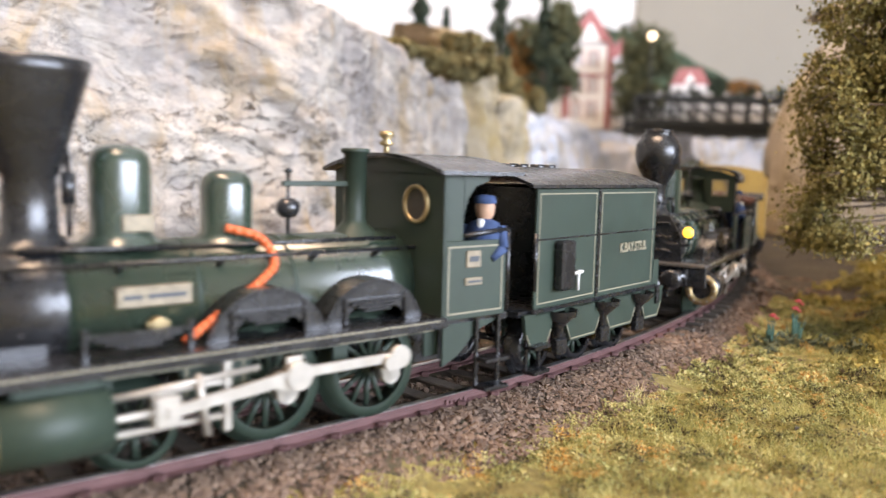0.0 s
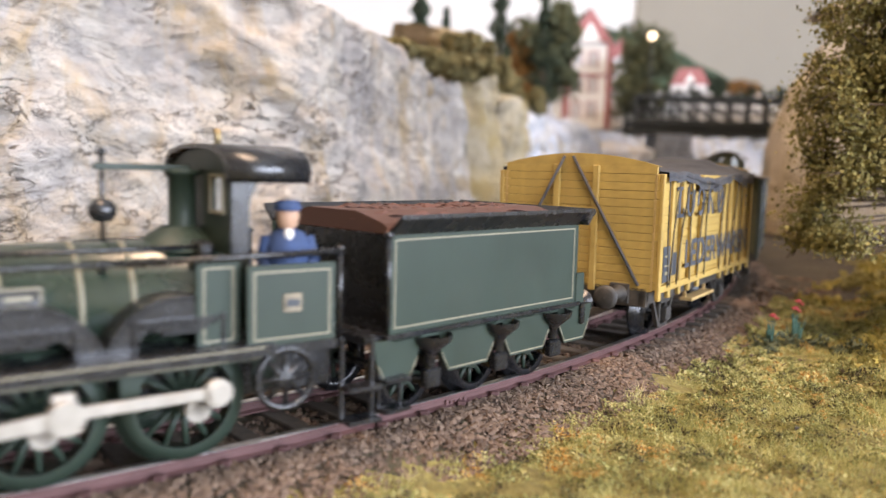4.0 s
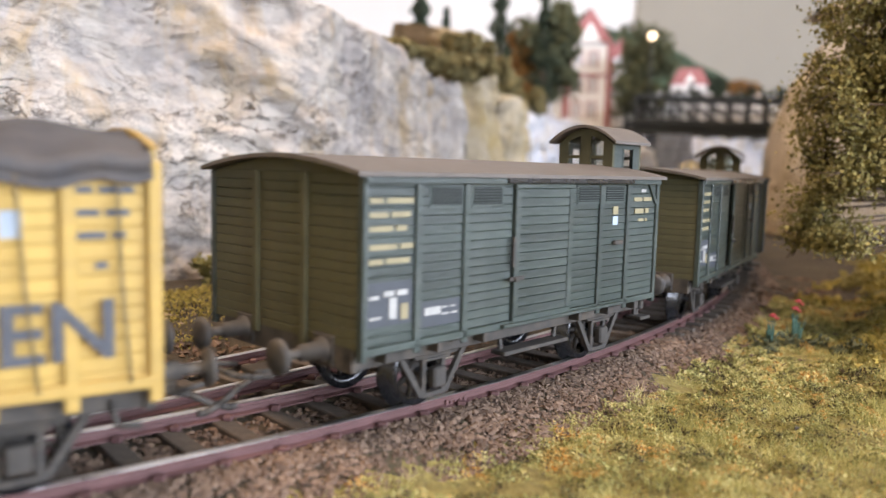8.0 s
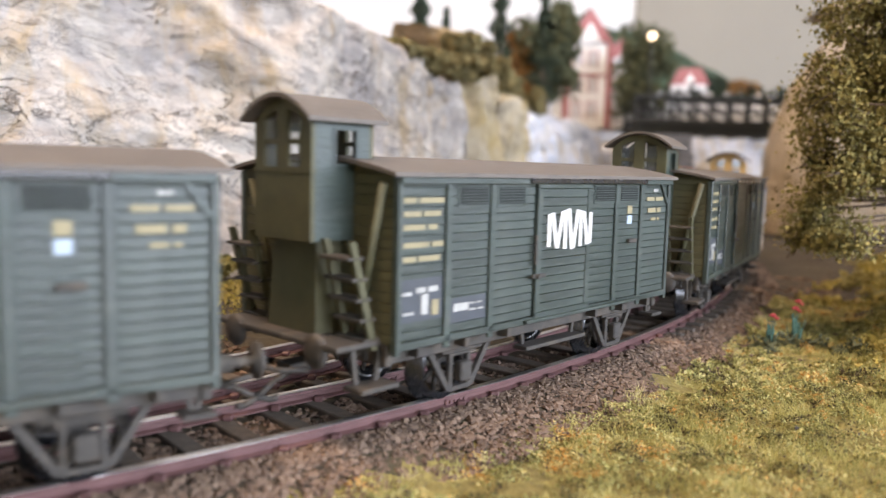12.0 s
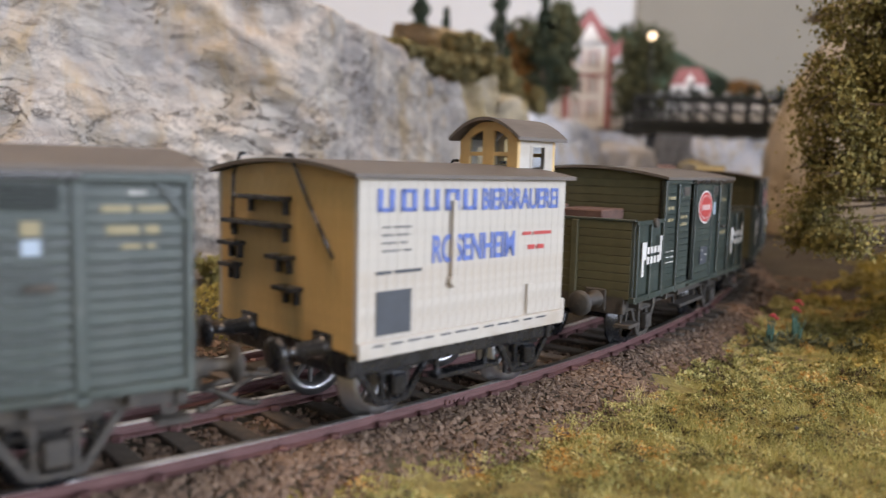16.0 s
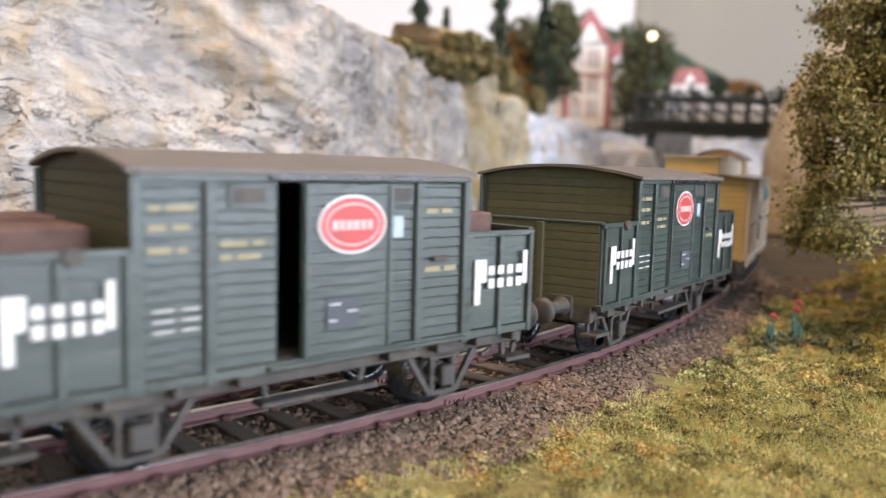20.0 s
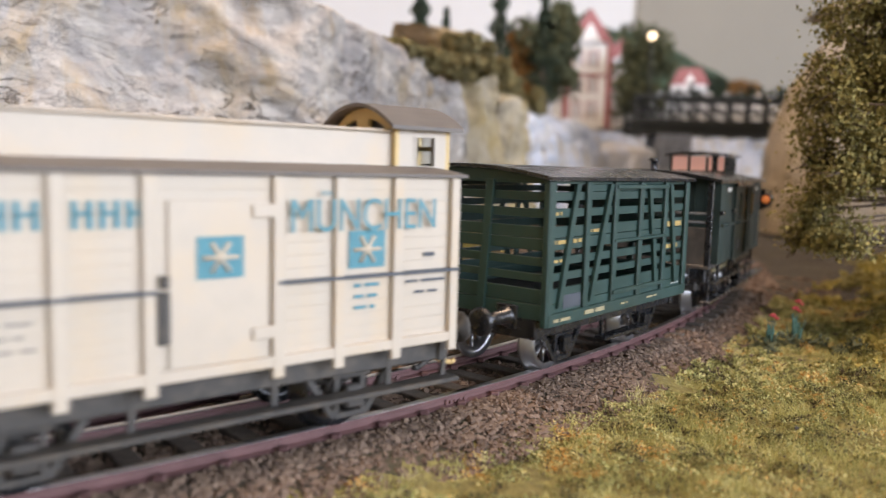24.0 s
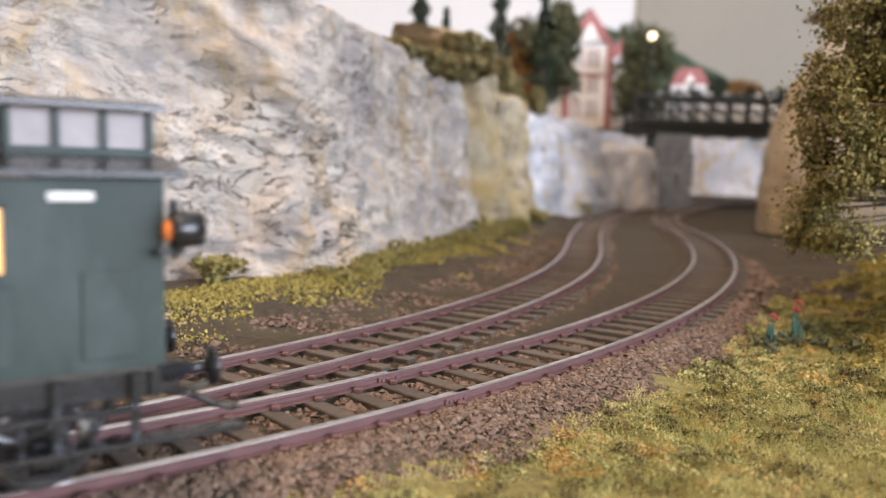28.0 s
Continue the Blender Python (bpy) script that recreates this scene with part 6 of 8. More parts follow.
def half_open_wagon(mid, label, ajar=0.0, crates=0):
    w = begin("half_open_wagon", label, mid, 47)
    x0, x1, z0, zl, zh = -39.4, 40.5, 13.0, 28.0, 36.3
    mt = M_PERSIL
    b0, b1 = -24.2, 24.8
    for y in (SIDE_Y, FAR_Y):
        s = 1 if y > 0 else -1
        a, b = (y, y + 0.7) if y > 0 else (y - 0.7, y)
        ya, yb = (y - 0.8, y) if y > 0 else (y, y + 0.8)
        planked_wall(w, b0, b1, y, z0, zh, 16, mt, (-7.0, 7.4) if y > 0 else None)
        for xa, xb in ((x0, b0), (b1, x1)):
            # smooth hinged side flaps of the low ends
            part("side_flap", Mesh().box(xa + 0.1, xb - 0.1, ya, yb, z0, zl, 0.12), mt, w)
            part("flap_rail", Mesh().box(xa, xb, a, b - 0.2 * s if s > 0 else b, zl - 0.7, zl + 0.2, 0.1), mt, w)
            for xx in (xa + 0.8, (xa + xb) / 2, xb - 0.8):
                part("strap", Mesh().box(xx - 0.5, xx + 0.5, a, b, 11.6, zl - 0.4, 0.12), mt, w)
        for xx in (b0, 16.3, -15.1, b1):
            part("stanchion", Mesh().box(xx - 0.7, xx + 0.7, a, b, 11.4, zh, 0.14), mt, w)
        part("lower_rail", Mesh().box(x0, x1, ya, b - 0.2 * s if s > 0 else b, z0 - 1.3, z0 - 0.05, 0.12), mt, w)
        part("cant_rail", Mesh().box(b0, b1, a, b + 0.1, zh - 0.8, zh + 0.1, 0.1), mt, w)
        for xx in (36, 28, 20, 12, -11, -20, -28, -36):
            part("bracket", Mesh().box(xx - 0.5, xx + 0.5, y - 2.6 if s > 0 else y, y if s > 0 else y + 2.6, 10.2, z0 - 0.8, 0.1), M_CHASSIS, w)
    for x in (x0, x1):
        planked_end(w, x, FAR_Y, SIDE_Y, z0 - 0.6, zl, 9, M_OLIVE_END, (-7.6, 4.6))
        part("top_rail", Mesh().box(x - 0.9 if x > 0 else x - 0.2, x + 0.2 if x > 0 else x + 0.9, FAR_Y, SIDE_Y, zl, zl + 0.5, 0.1), mt, w)
    for x in (b0, b1):
        xa, xb = (x - 0.7, x) if x > 0 else (x, x + 0.7)
        for k in range(13):
            p = (zh - z0) / 13
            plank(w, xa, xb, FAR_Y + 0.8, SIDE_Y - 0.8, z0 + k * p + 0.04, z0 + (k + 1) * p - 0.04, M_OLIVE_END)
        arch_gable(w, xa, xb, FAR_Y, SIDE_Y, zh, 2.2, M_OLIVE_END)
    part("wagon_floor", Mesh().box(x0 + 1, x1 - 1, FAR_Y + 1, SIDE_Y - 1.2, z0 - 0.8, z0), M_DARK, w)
    part("roof", arc_roof(b0 - 1.3, b1 + 1.3, FAR_Y - 1.0, SIDE_Y + 1.2, zh + 0.1, 2.2, 0.6), M_ROOF, w)
    d0, d1, y = -7.0 - ajar, 7.4 - ajar, SIDE_Y + 0.35
    door = part("sliding_door", Mesh().box(d0, d1, y - 0.4, y + 0.05, z0, zh - 0.9, 0.05), mt, w)
    dn = 15
    for k in range(dn):
        p = (zh - 0.9 - z0) / dn
        plank(door, d0 + 1.0, d1 - 1.0, y + 0.05, y + 0.28, z0 + k * p + 0.03, z0 + (k + 1) * p - 0.03, mt)
    for k in range(3):
        part("door_batten", Mesh().box(d0 + 0.2, d0 + 1.0, y + 0.2, y + 0.55, z0, zh - 1, 0.1) if k == 0 else Mesh().box(d1 - 1.0, d1 - 0.2, y + 0.2, y + 0.55, z0, zh - 1, 0.1) if k == 1 else Mesh().box(d0 + 1, d1 - 1, y + 0.2, y + 0.45, 19.6, 20.2, 0.05), mt, door)
    cx = (d0 + d1) / 2 - 0.2
    part("round_badge", Mesh().prism(ellipse(cx, 30.0, 5.4, 3.9)[::-1], "y", y + 0.46, y + 0.56), M_LETTER_WHITE, w, "white-rimmed red oval badge")
    for rx, rz, yy, mm in ((5.05, 3.55, 0.56, M_LETTER_RED), (4.3, 2.85, 0.60, M_LETTER_PINK), (4.05, 2.6, 0.64, M_LETTER_RED)):
        part("round_badge", Mesh().prism(ellipse(cx, 30.0, rx, rz)[::-1], "y", y + yy, y + yy + 0.05), mm, w)
    bars(w, [(cx + 3.3 - 1.1 * k, cx + 3.3 - 1.1 * k - 0.75, 29.2, 30.7) for k in range(6)], M_LETTER_PINK, y + 0.71)
    # six pale blocks of a word mark, on both low ends
    for xa, step in ((38.2, -1.95), (-26.0, -2.05)):
        z = 19.4
        k = step
        blocks = [(xa, xa + k * 0.55, z - 2.6, z + 4.6), (xa + k * 0.55, xa + k * 1.15, z + 0.8, z + 4.6), (xa + k * 5.15, xa + k * 5.6, z + 0.1, z + 5.6)]
        for q in (1.4, 2.4, 3.4, 4.4):
            blocks += [(xa + k * q, xa + k * (q + 0.62), z - 0.2, z + 1.5), (xa + k * q, xa + k * (q + 0.62), z + 1.9, z + 3.5)]
        bars(w, blocks, M_LETTER_WHITE, SIDE_Y + 0.72, "word_mark_block")
    bars(w, [(23.5, 18.0, zz, zz + 0.9) for zz in (32.0, 29.8, 27.2)] + [(15.0, 9.2, 27.6, 28.5), (15.0, 9.2, 26.0, 26.9), (-16.5, -22.5, 31.0, 32), (-16.5, -22.5, 22.5, 23.5)], M_LETTER_CREAM, SIDE_Y + 0.03)
    bars(w, [(23, 20.5, 20.6, 21.0), (23, 20.5, 19.4, 19.8), (23, 20.5, 18.2, 18.6), (19.6, 17.4, 20.6, 21.0), (19.6, 17.4, 19.4, 19.8), (19.6, 17.4, 18.2, 18.6)], M_LETTER_WHITE, SIDE_Y + 0.03)
    part("slate_panel", Mesh().box(-4.6, 0.6, y + 0.46, y + 0.56, 16.4, 20.4), M_SLATE, w)
    bars(w, [(0.2, -1.6, 19.4, 19.8), (0.2, -1.0, 17.2, 17.6), (-2.6, -4.2, 18.3, 18.7)], M_LETTER_WHITE, y + 0.58)
    bars(w, [(-10.4, -12.4, 27.8, 31.0)], M_PAPER_BLUE, SIDE_Y + 0.03, "paper_label")
    for xa in (14.0, -8.6):
        sh = part("shutter", Mesh().box(xa - 5.4, xa, SIDE_Y + 0.05, SIDE_Y + 0.35, 32.4, 35.2, 0.08), mt, w)
        part("shutter_panel", Mesh().box(xa - 4.8, xa - 0.6, SIDE_Y + 0.35, SIDE_Y + 0.42, 32.9, 34.8), M_CHASSIS, sh)
    part("door_rail", Mesh().box(-24, 9, SIDE_Y + 0.6, SIDE_Y + 1.3, zh - 0.6, zh + 0.1, 0.1), M_BLACK, w)
    part("door_track", Mesh().box(-24, 9, SIDE_Y + 0.3, SIDE_Y + 1.3, z0 - 1.0, z0 - 0.4, 0.1), mt, w)
    part("grip", Mesh().box(-20.6, -17.6, SIDE_Y + 0.2, SIDE_Y + 0.9, 24.2, 24.9, 0.15), M_CHASSIS, w)
    part("latch", Mesh().tube((31.5, SIDE_Y + 0.5, 27.6), (31.5, SIDE_Y + 1.3, 27.6), 1.0, n=10), M_CHASSIS, w)
    for k in range(crates):
        part("crate", Mesh().box(27.0, 38.5, -14 + 13 * k, -3.5 + 13 * k, z0, 30.4 - 0.4 * k, 0.3), M_RUSTBOX, w, "red-brown wooden crate")
        part("crate", Mesh().box(-37.5, -27.0, -13 + 13 * k, -3.0 + 13 * k, z0, 30.0 + 0.5 * k, 0.3), M_RUSTBOX, w, "red-brown wooden crate")
    underframe(w, x0, x1, M_CHASSIS, 9.4, 12.0)
    for x in (23.4, -24.2):
        wheelset(w, x, 5.5, mid)
        axle_guard(w, x, M_CHASSIS)
    step_board(w, -9.0, 9.0, 17.0, 7.2, 3.0, M_CHASSIS)
    step_board(w, 35.0, 41.0, 17.4, 7.0, 3.4, M_CHASSIS, 12)
    step_board(w, -40.0, -34.5, 17.4, 7.0, 3.4, M_CHASSIS, 12)
    for e, f in ((x0, -1), (x1, 1)):
        buffers(w, e, f, M_CHASSIS)
        coupling(w, e, f, M_CHASSIS)


half_open_wagon(859.25, "grey-green wagon with low open ends carrying red-brown crates", 1.6, 2)
half_open_wagon(957.0, "grey-green low-ended wagon with crates and its door ajar", 3.4, 2)
half_open_wagon(1055.0, "grey-green wagon with empty low ends and closed door")


# ---- cream brewery wagon ----
def brewery_wagon(mid):
    w = begin("brewery_wagon", "cream refrigerator wagon with a raised roof and teal lettering", mid, 41)
    x0, x1, z0, z1 = -36.2, 37.5, 13.0, 36.2
    for y in (SIDE_Y, FAR_Y):
        s = 1 if y > 0 else -1
        a, b = (y, y + 0.8) if y > 0 else (y - 0.8, y)
        planked_wall(w, x0, x1, y, z0, z1, 14, M_CREAM, None, False)
        for x in (36.8, 27.1, 18.1, 8.7, -7.1, -15.9, -25.2, -35.4):
            part("post", Mesh().box(x - 0.8, x + 0.8, a, b, 11.0, z1, 0.14), M_CREAM, w)
        part("lower_rail", Mesh().box(x0, x1, a - 0.1, b - 0.1, z0 - 0.6, z0 + 0.8, 0.1), M_CREAM, w)
    part("body_core", Mesh().box(x0 + 0.8, x1 - 0.8, FAR_Y + 0.72, SIDE_Y - 0.72, z0, z1), M_CREAM, w)
    for x in (x0, x1):
        planked_end(w, x, FAR_Y, SIDE_Y, z0 - 0.5, z1 + 0.3, 14, M_ENDCREAM)
        arch_gable(w, x - 0.8 if x > 0 else x, x if x > 0 else x + 0.8, FAR_Y, SIDE_Y, z1, 2.2, M_ENDCREAM)
    part("roof", arc_roof(x0 - 1.2, x1 + 1.2, FAR_Y - 1.0, SIDE_Y + 0.9, z1 + 0.1, 1.5, 0.45), M_ROOF, w)
    part("raised_roof", Mesh().box(-31.0, 36.0, -7.0, 8.6, 37.0, 42.8, 0.3), M_CREAM, w, "cream raised ventilator roof")
    part("raised_roof_end", Mesh().box(36.0, 36.4, -7.0, 8.6, 37.0, 42.8, 0.1), M_ENDCREAM, w)
    part("raised_roof_top", Mesh().box(-31.6, 37.2, -8.0, 9.0, 42.8, 43.2, 0.15), M_CREAM, w)
    part("waist_line", Mesh().box(8.0, x1, SIDE_Y + 0.05, SIDE_Y + 0.95, 22.8, 23.25), M_SLATE, w)
    part("waist_line", Mesh().box(x0, -7.0, SIDE_Y + 0.05, SIDE_Y + 0.95, 22.8, 23.25), M_SLATE, w)
    part("door", Mesh().box(-5.8, 6.6, SIDE_Y, SIDE_Y + 0.4, z0 + 0.8, 33.4, 0.15), M_CREAM, w)
    for z in (17, 32):
        part("hinge", Mesh().box(-6.6, -3.6, SIDE_Y + 0.4, SIDE_Y + 0.8, z - 0.8, z + 0.8, 0.1), M_CREAM, w)
    part("door_latch", Mesh().box(6.6, 8.0, SIDE_Y + 0.3, SIDE_Y + 1.2, 17.0, 23.0, 0.15).box(6.8, 7.8, SIDE_Y + 0.8, SIDE_Y + 1.6, 23.5, 25, 0.15), M_CHASSIS, w)
    y = SIDE_Y + 0.12
    for xa, xb, k in ((36.3, 32.5, 1.0), (31.6, 29.6, 0.7), (29.0, 27.0, 0.7), (25.4, 22.6, 0.7), (22.0, 19.6, 0.7), (16.6, 14.4, 0.7), (13.8, 11.6, 0.7), (11.0, 9.0, 0.7)):
        h = 30.0 + 4.9 * k
        bars(w, [(xa, xa - 0.7, 29.2 if k == 1 else 30.2, h), (xb + 0.7, xb, 29.2 if k == 1 else 30.2, h), (xa, xb, 31.6, 32.3)], M_LETTER_TEAL, y, "emblem_stroke")
    letters(w, "MÜNCHEN", -8.6, -31.4, 29.2, 34.4, M_LETTER_TEAL, SIDE_Y + 0.9)
    for cx, cz, yy in ((0.4, 26.6, SIDE_Y + 0.42), (-20.4, 26.6, SIDE_Y + 0.12)):
        part("star_badge", Mesh().box(cx - 2.9, cx + 2.9, yy, yy + 0.1, cz - 2.5, cz + 2.5), M_LETTER_TEAL, w, "teal square badge with a pale star")
        for k in range(3):
            an = math.pi * k / 3
            d = Mesh().tube((cx - 2.2 * math.cos(an), yy + 0.12, cz - 2.0 * math.sin(an)), (cx + 2.2 * math.cos(an), yy + 0.12, cz + 2.0 * math.sin(an)), 0.3, n=5)
            part("star_ray", d, M_CREAM, w)
    bars(w, [(-18.4, -22.4, z, z + 0.7) for z in (21.4, 19.9, 18.4)], M_LETTER_TEAL, y)
    bars(w, [(-27.0, -34, 21.4, 22.0), (-28.5, -33, 19.8, 20.4), (-30, -32, 25.0, 25.8)], M_SLATE, y)
    part("slate_panel", Mesh().box(28.2, 36.0, y, y + 0.1, 14.4, 21.8), M_SLATE, w)
    bars(w, [(35.0, 30.0, z, z + 0.5) for z in (19.8, 18.2, 16.4)], M_LETTER_WHITE, y + 0.12)
    bars(w, [(36.0, 28.6, 25.2, 25.8), (26.0, 20.0, 20.6, 21.0), (25.4, 20.5, 19.2, 19.6), (25.8, 20.2, 17.8, 18.2)], M_SLATE, y)
    underframe(w, x0, x1, M_CHASSIS, 9.0, 12.4)
    for x in (21.0, -20.6):
        wheelset(w, x, 5.5, mid)
        axle_guard(w, x, M_CHASSIS)
    step_board(w, -37.5, 39.0, 17.6, 6.2, 3.0, M_CHASSIS, 11.5)
    for x in (26, 10, -8, -26):
        part("step_hanger", Mesh().box(x - 0.5, x + 0.5, 14.8, 15.4, 6.0, 11.5, 0.1), M_CHASSIS, w)
    for e, f in ((x0, -1), (x1, 1)):
        buffers(w, e, f, M_CHASSIS)
        coupling(w, e, f, M_TANWOOD)
    brake_cab(w, -41.0, -30.5, -8.0, 9.6, 27.0, 43.2, 3.6, M_CREAM, M_ENDCREAM, M_ROOF)


brewery_wagon(1151.5)


# ---- cattle wagon ----
def cattle_wagon(mid):
    w = begin("cattle_wagon", "dark green slatted cattle wagon on silver spoked wheels", mid, 33)
    x0, x1, z0, z1 = -28.6, 28.4, 12.0, 36.0
    rows = [(12.0, 14.7), (14.8, 17.4), (18.7, 20.1), (21.4, 22.9), (24.1, 26.1), (26.2, 28.2), (29.7, 31.2), (32.6, 34.1), (35.5, 36.0)]
    for y in (SIDE_Y, FAR_Y):
        ya, yb = (y - 0.7, y) if y > 0 else (y, y + 0.7)
        a, b = (y, y + 0.7) if y > 0 else (y - 0.7, y)
        for lo, hi in rows:
            plank(w, x0 + 0.6, x1 - 0.6, ya, yb, lo, hi, M_GREEN, "slat")
        for x in (27.8, 15.7, 5.2, -5.6, -17.1, -28.0):
            part("upright", Mesh().box(x - 0.8, x + 0.8, a, b, 11.4, z1, 0.14), M_GREEN, w)
        plank(w, -16.8, 15.4, ya + 0.1, yb - 0.1, 34.15, 35.45, M_GREEN, "slat")
        for xa, xb, lo, hi in ((24.5, 19.5, 14.0, 35.5), (13.5, 7.2, 14.0, 35.5), (-11.4, -9.3, 25.2, 35.0), (-13.9, -12.1, 14.5, 24.2), (-23.8, -19.4, 14.0, 35.5)):
            part("brace", Mesh().prism([(xa - 0.7, lo), (xa + 0.7, lo), (xb + 0.7, hi), (xb - 0.7, hi)], "y", a + 0.05, b - 0.05), M_GREEN, w)
        part("lower_rail", Mesh().box(x0, x1, a, b + 0.2, 11.0, 13.2, 0.12), M_GREEN, w)
        part("door_rail", Mesh().box(-17.5, 5.6, a + 0.1, b + 0.3, 24.4, 25.0, 0.1).box(-17.5, 5.6, a + 0.1, b + 0.3, 34.6, 35.4, 0.1).box(-17.5, 5.6, a + 0.1, b + 0.3, 14.4, 15.2, 0.1), M_GREEN, w)
    for x in (x0, x1):
        xa, xb = (x - 0.7, x) if x > 0 else (x, x + 0.7)
        for lo, hi in rows:
            plank(w, xa, xb, FAR_Y + 0.6, SIDE_Y - 0.6, lo, hi, M_GREEN, "slat")
        for py in (-13, -5, 4):
            part("upright", Mesh().prism([(py - 0.8, 12), (py + 0.8, 12), (py + 2.3, z1), (py + 0.7, z1)], "x", xb if x > 0 else xa - 0.6, xb + 0.6 if x > 0 else xa), M_GREEN, w)
        for py in (FAR_Y, SIDE_Y):
            part("corner_post", Mesh().box(x - 0.6, x + 0.6, py - 0.6, py + 0.6, 11, z1, 0.1), M_GREEN, w)
        arch_gable(w, xa, xb, FAR_Y, SIDE_Y, z1, 2.0, M_GREEN)
    part("roof", arc_roof(x0 - 1.6, x1 + 1.6, FAR_Y - 1.2, SIDE_Y + 1.4, z1 + 0.1, 2.0, 0.6), M_BLACK, w, "dark grey arched roof")
    part("wagon_floor", Mesh().box(x0 + 0.8, x1 - 0.8, FAR_Y + 0.8, SIDE_Y - 0.8, 11.6, 12.3), M_DARK, w)
    bars(w, [(26.8, 22.6, 25.0, 25.9), (20.0, 16.9, 25.0, 25.9), (26.8, 23.6, 30.0, 30.8), (26.8, 23.6, 21.8, 22.6), (14.6, 10.6, 26.6, 27.4), (-18.0, -21.1, 26.3, 27.6), (-22.6, -26.4, 26.3, 27.6), (-18.0, -22.0, 21.6, 22.7), (-23.2, -24.8, 21.6, 22.7)], M_LETTER_OCHRE, SIDE_Y + 0.03)
    bars(w, [(27, 21.5, 11.6, 12.4), (16.5, 8.5, 11.8, 12.8), (2.5, -1, 12.0, 12.6), (-9, -13.5, 12.0, 12.6)], M_LETTER_CREAM, SIDE_Y + 0.95)
    part("slate_panel", Mesh().box(16.6, 22.6, SIDE_Y + 0.02, SIDE_Y + 0.12, 13.6, 16.0), M_SLATE, w)
    bars(w, [(-22.5, -27, 13.6, 14.0)], M_LETTER_WHITE, SIDE_Y + 0.05)
    underframe(w, x0, x1, M_BLACK, 8.6, 11.2)
    for x in (14.6, -19.2):
        wheelset(w, x, 5.6, mid, M_SILVER, 9, M_SILVER)
        axle_guard(w, x, M_BLACK, 12.6, 11.0)
    step_board(w, -14, 5, 17.0, 5.4, 2.6, M_BLACK, 11)
    for e, f in ((x0, -1), (x1, 1)):
        buffers(w, e, f, M_BLACK)
        coupling(w, e, f, M_CHASSIS)


cattle_wagon(1235.5)


# ---- guard's van with a lit look-out ----
def guards_van(mid):
    w = begin("guards_van", "dark green guard's van with a lit look-out and open door", mid, 41)
    x0, x1, z0, z1 = -33.0, 32.9, 15.0, 35.6
    mt = M_VAN
    for y in (SIDE_Y, FAR_Y):
        ya, yb = (y - 0.8, y) if y > 0 else (y, y + 0.8)
        if y > 0:
            for q in ((15.4, x1, z0, z1), (x0, -17.2, z0, z1), (-17.2, -13.0, z0, 26.0), (-17.2, -13.0, 32.6, z1), (-13.0, -8.6, z0, z1), (-8.6, 15.4, 34.2, z1)):
                part("side_panel", Mesh().box(q[0], q[1], ya, yb, q[2], q[3]), mt, w)
        else:
            part("side_panel", Mesh().box(x0, x1, ya, yb, z0, z1), mt, w)
    for x in (x0, x1):
        xa, xb = (x - 0.8, x) if x > 0 else (x, x + 0.8)
        part("end_panel", Mesh().box(xa, xb, FAR_Y + 0.8, SIDE_Y - 0.8, z0, z1), mt, w)
        arch_gable(w, xa, xb, FAR_Y, SIDE_Y, z1, 2.2, mt)
        for k in range(-5, 6):
            part("end_batten", Mesh().box(xa - 0.15, xb + 0.15, k * 3 - 1.1, k * 3 - 0.9, z0, z1), mt, w)
    part("roof", arc_roof(x0 - 2.0, 40.0, FAR_Y - 1.0, SIDE_Y + 1.2, z1 + 0.2, 2.2, 0.7), M_BLACK, w, "dark grey arched roof")
    part("wagon_floor", Mesh().box(x0 + 0.8, 39.0, FAR_Y + 0.9, SIDE_Y - 0.9, 14.2, 15.0), M_CHASSIS, w)
    # sliding door slid forward, a dark doorway and a warm lit room with a barrel
    dy = SIDE_Y + 0.35
    door = part("sliding_door", Mesh().box(0.9, 15.3, dy - 0.4, dy + 0.3, z0 - 0.3, 26.4), mt, w)
    for q in ((0.9, 6.2, 26.4, 32.8), (10.0, 15.3, 26.4, 32.8), (0.9, 15.3, 32.8, 34.6)):
        part("door_panel", Mesh().box(q[0], q[1], dy - 0.4, dy + 0.3, q[2], q[3]), mt, door)
    part("window_sill", Mesh().box(5.8, 10.4, dy + 0.2, dy + 0.9, 25.8, 26.4, 0.1), mt, door)
    g = part("window_pane", Mesh().box(6.2, 10.0, dy - 0.1, dy, 26.4, 32.8), M_PANE, door)
    part("room_wall", Mesh().box(-19.0, 15.0, 1.2, 2.0, z0, z1), M_TANWOOD, w)
    part("room_partition", Mesh().box(-20.0, -19.4, -2.2, SIDE_Y - 1, z0, z1), M_TANWOOD, w)
    # added glowing body, in place of an orange-lit panel in the room
    part("room_lamp", Mesh().lathe((-9.4, 12.0, 29.0), (0, 0, 1), [(0, 0.2), (0.3, 1.1), (1.5, 1.5), (3.2, 1.3), (4.6, 0.6), (4.8, 0.1)], 14), M_ROOM_GLOW, w, "added warm glow in place of an orange-lit panel")
    # added, unseen: blocks the room's glow from the sliding door's window
    part("room_partition", Mesh().box(0.6, 1.1, 2.0, SIDE_Y - 1.6, z0, z1), M_TANWOOD, w)
    part("room_shelf", Mesh().box(-19.2, -11.5, 4.0, 14.5, 26.8, 27.4, 0.1), M_TANWOOD, w, "wooden shelf below the added glow")
    part("room_floor", Mesh().box(-19.0, 6.0, -2.0, SIDE_Y - 1.0, 15.0, 15.3), M_TANWOOD, w)
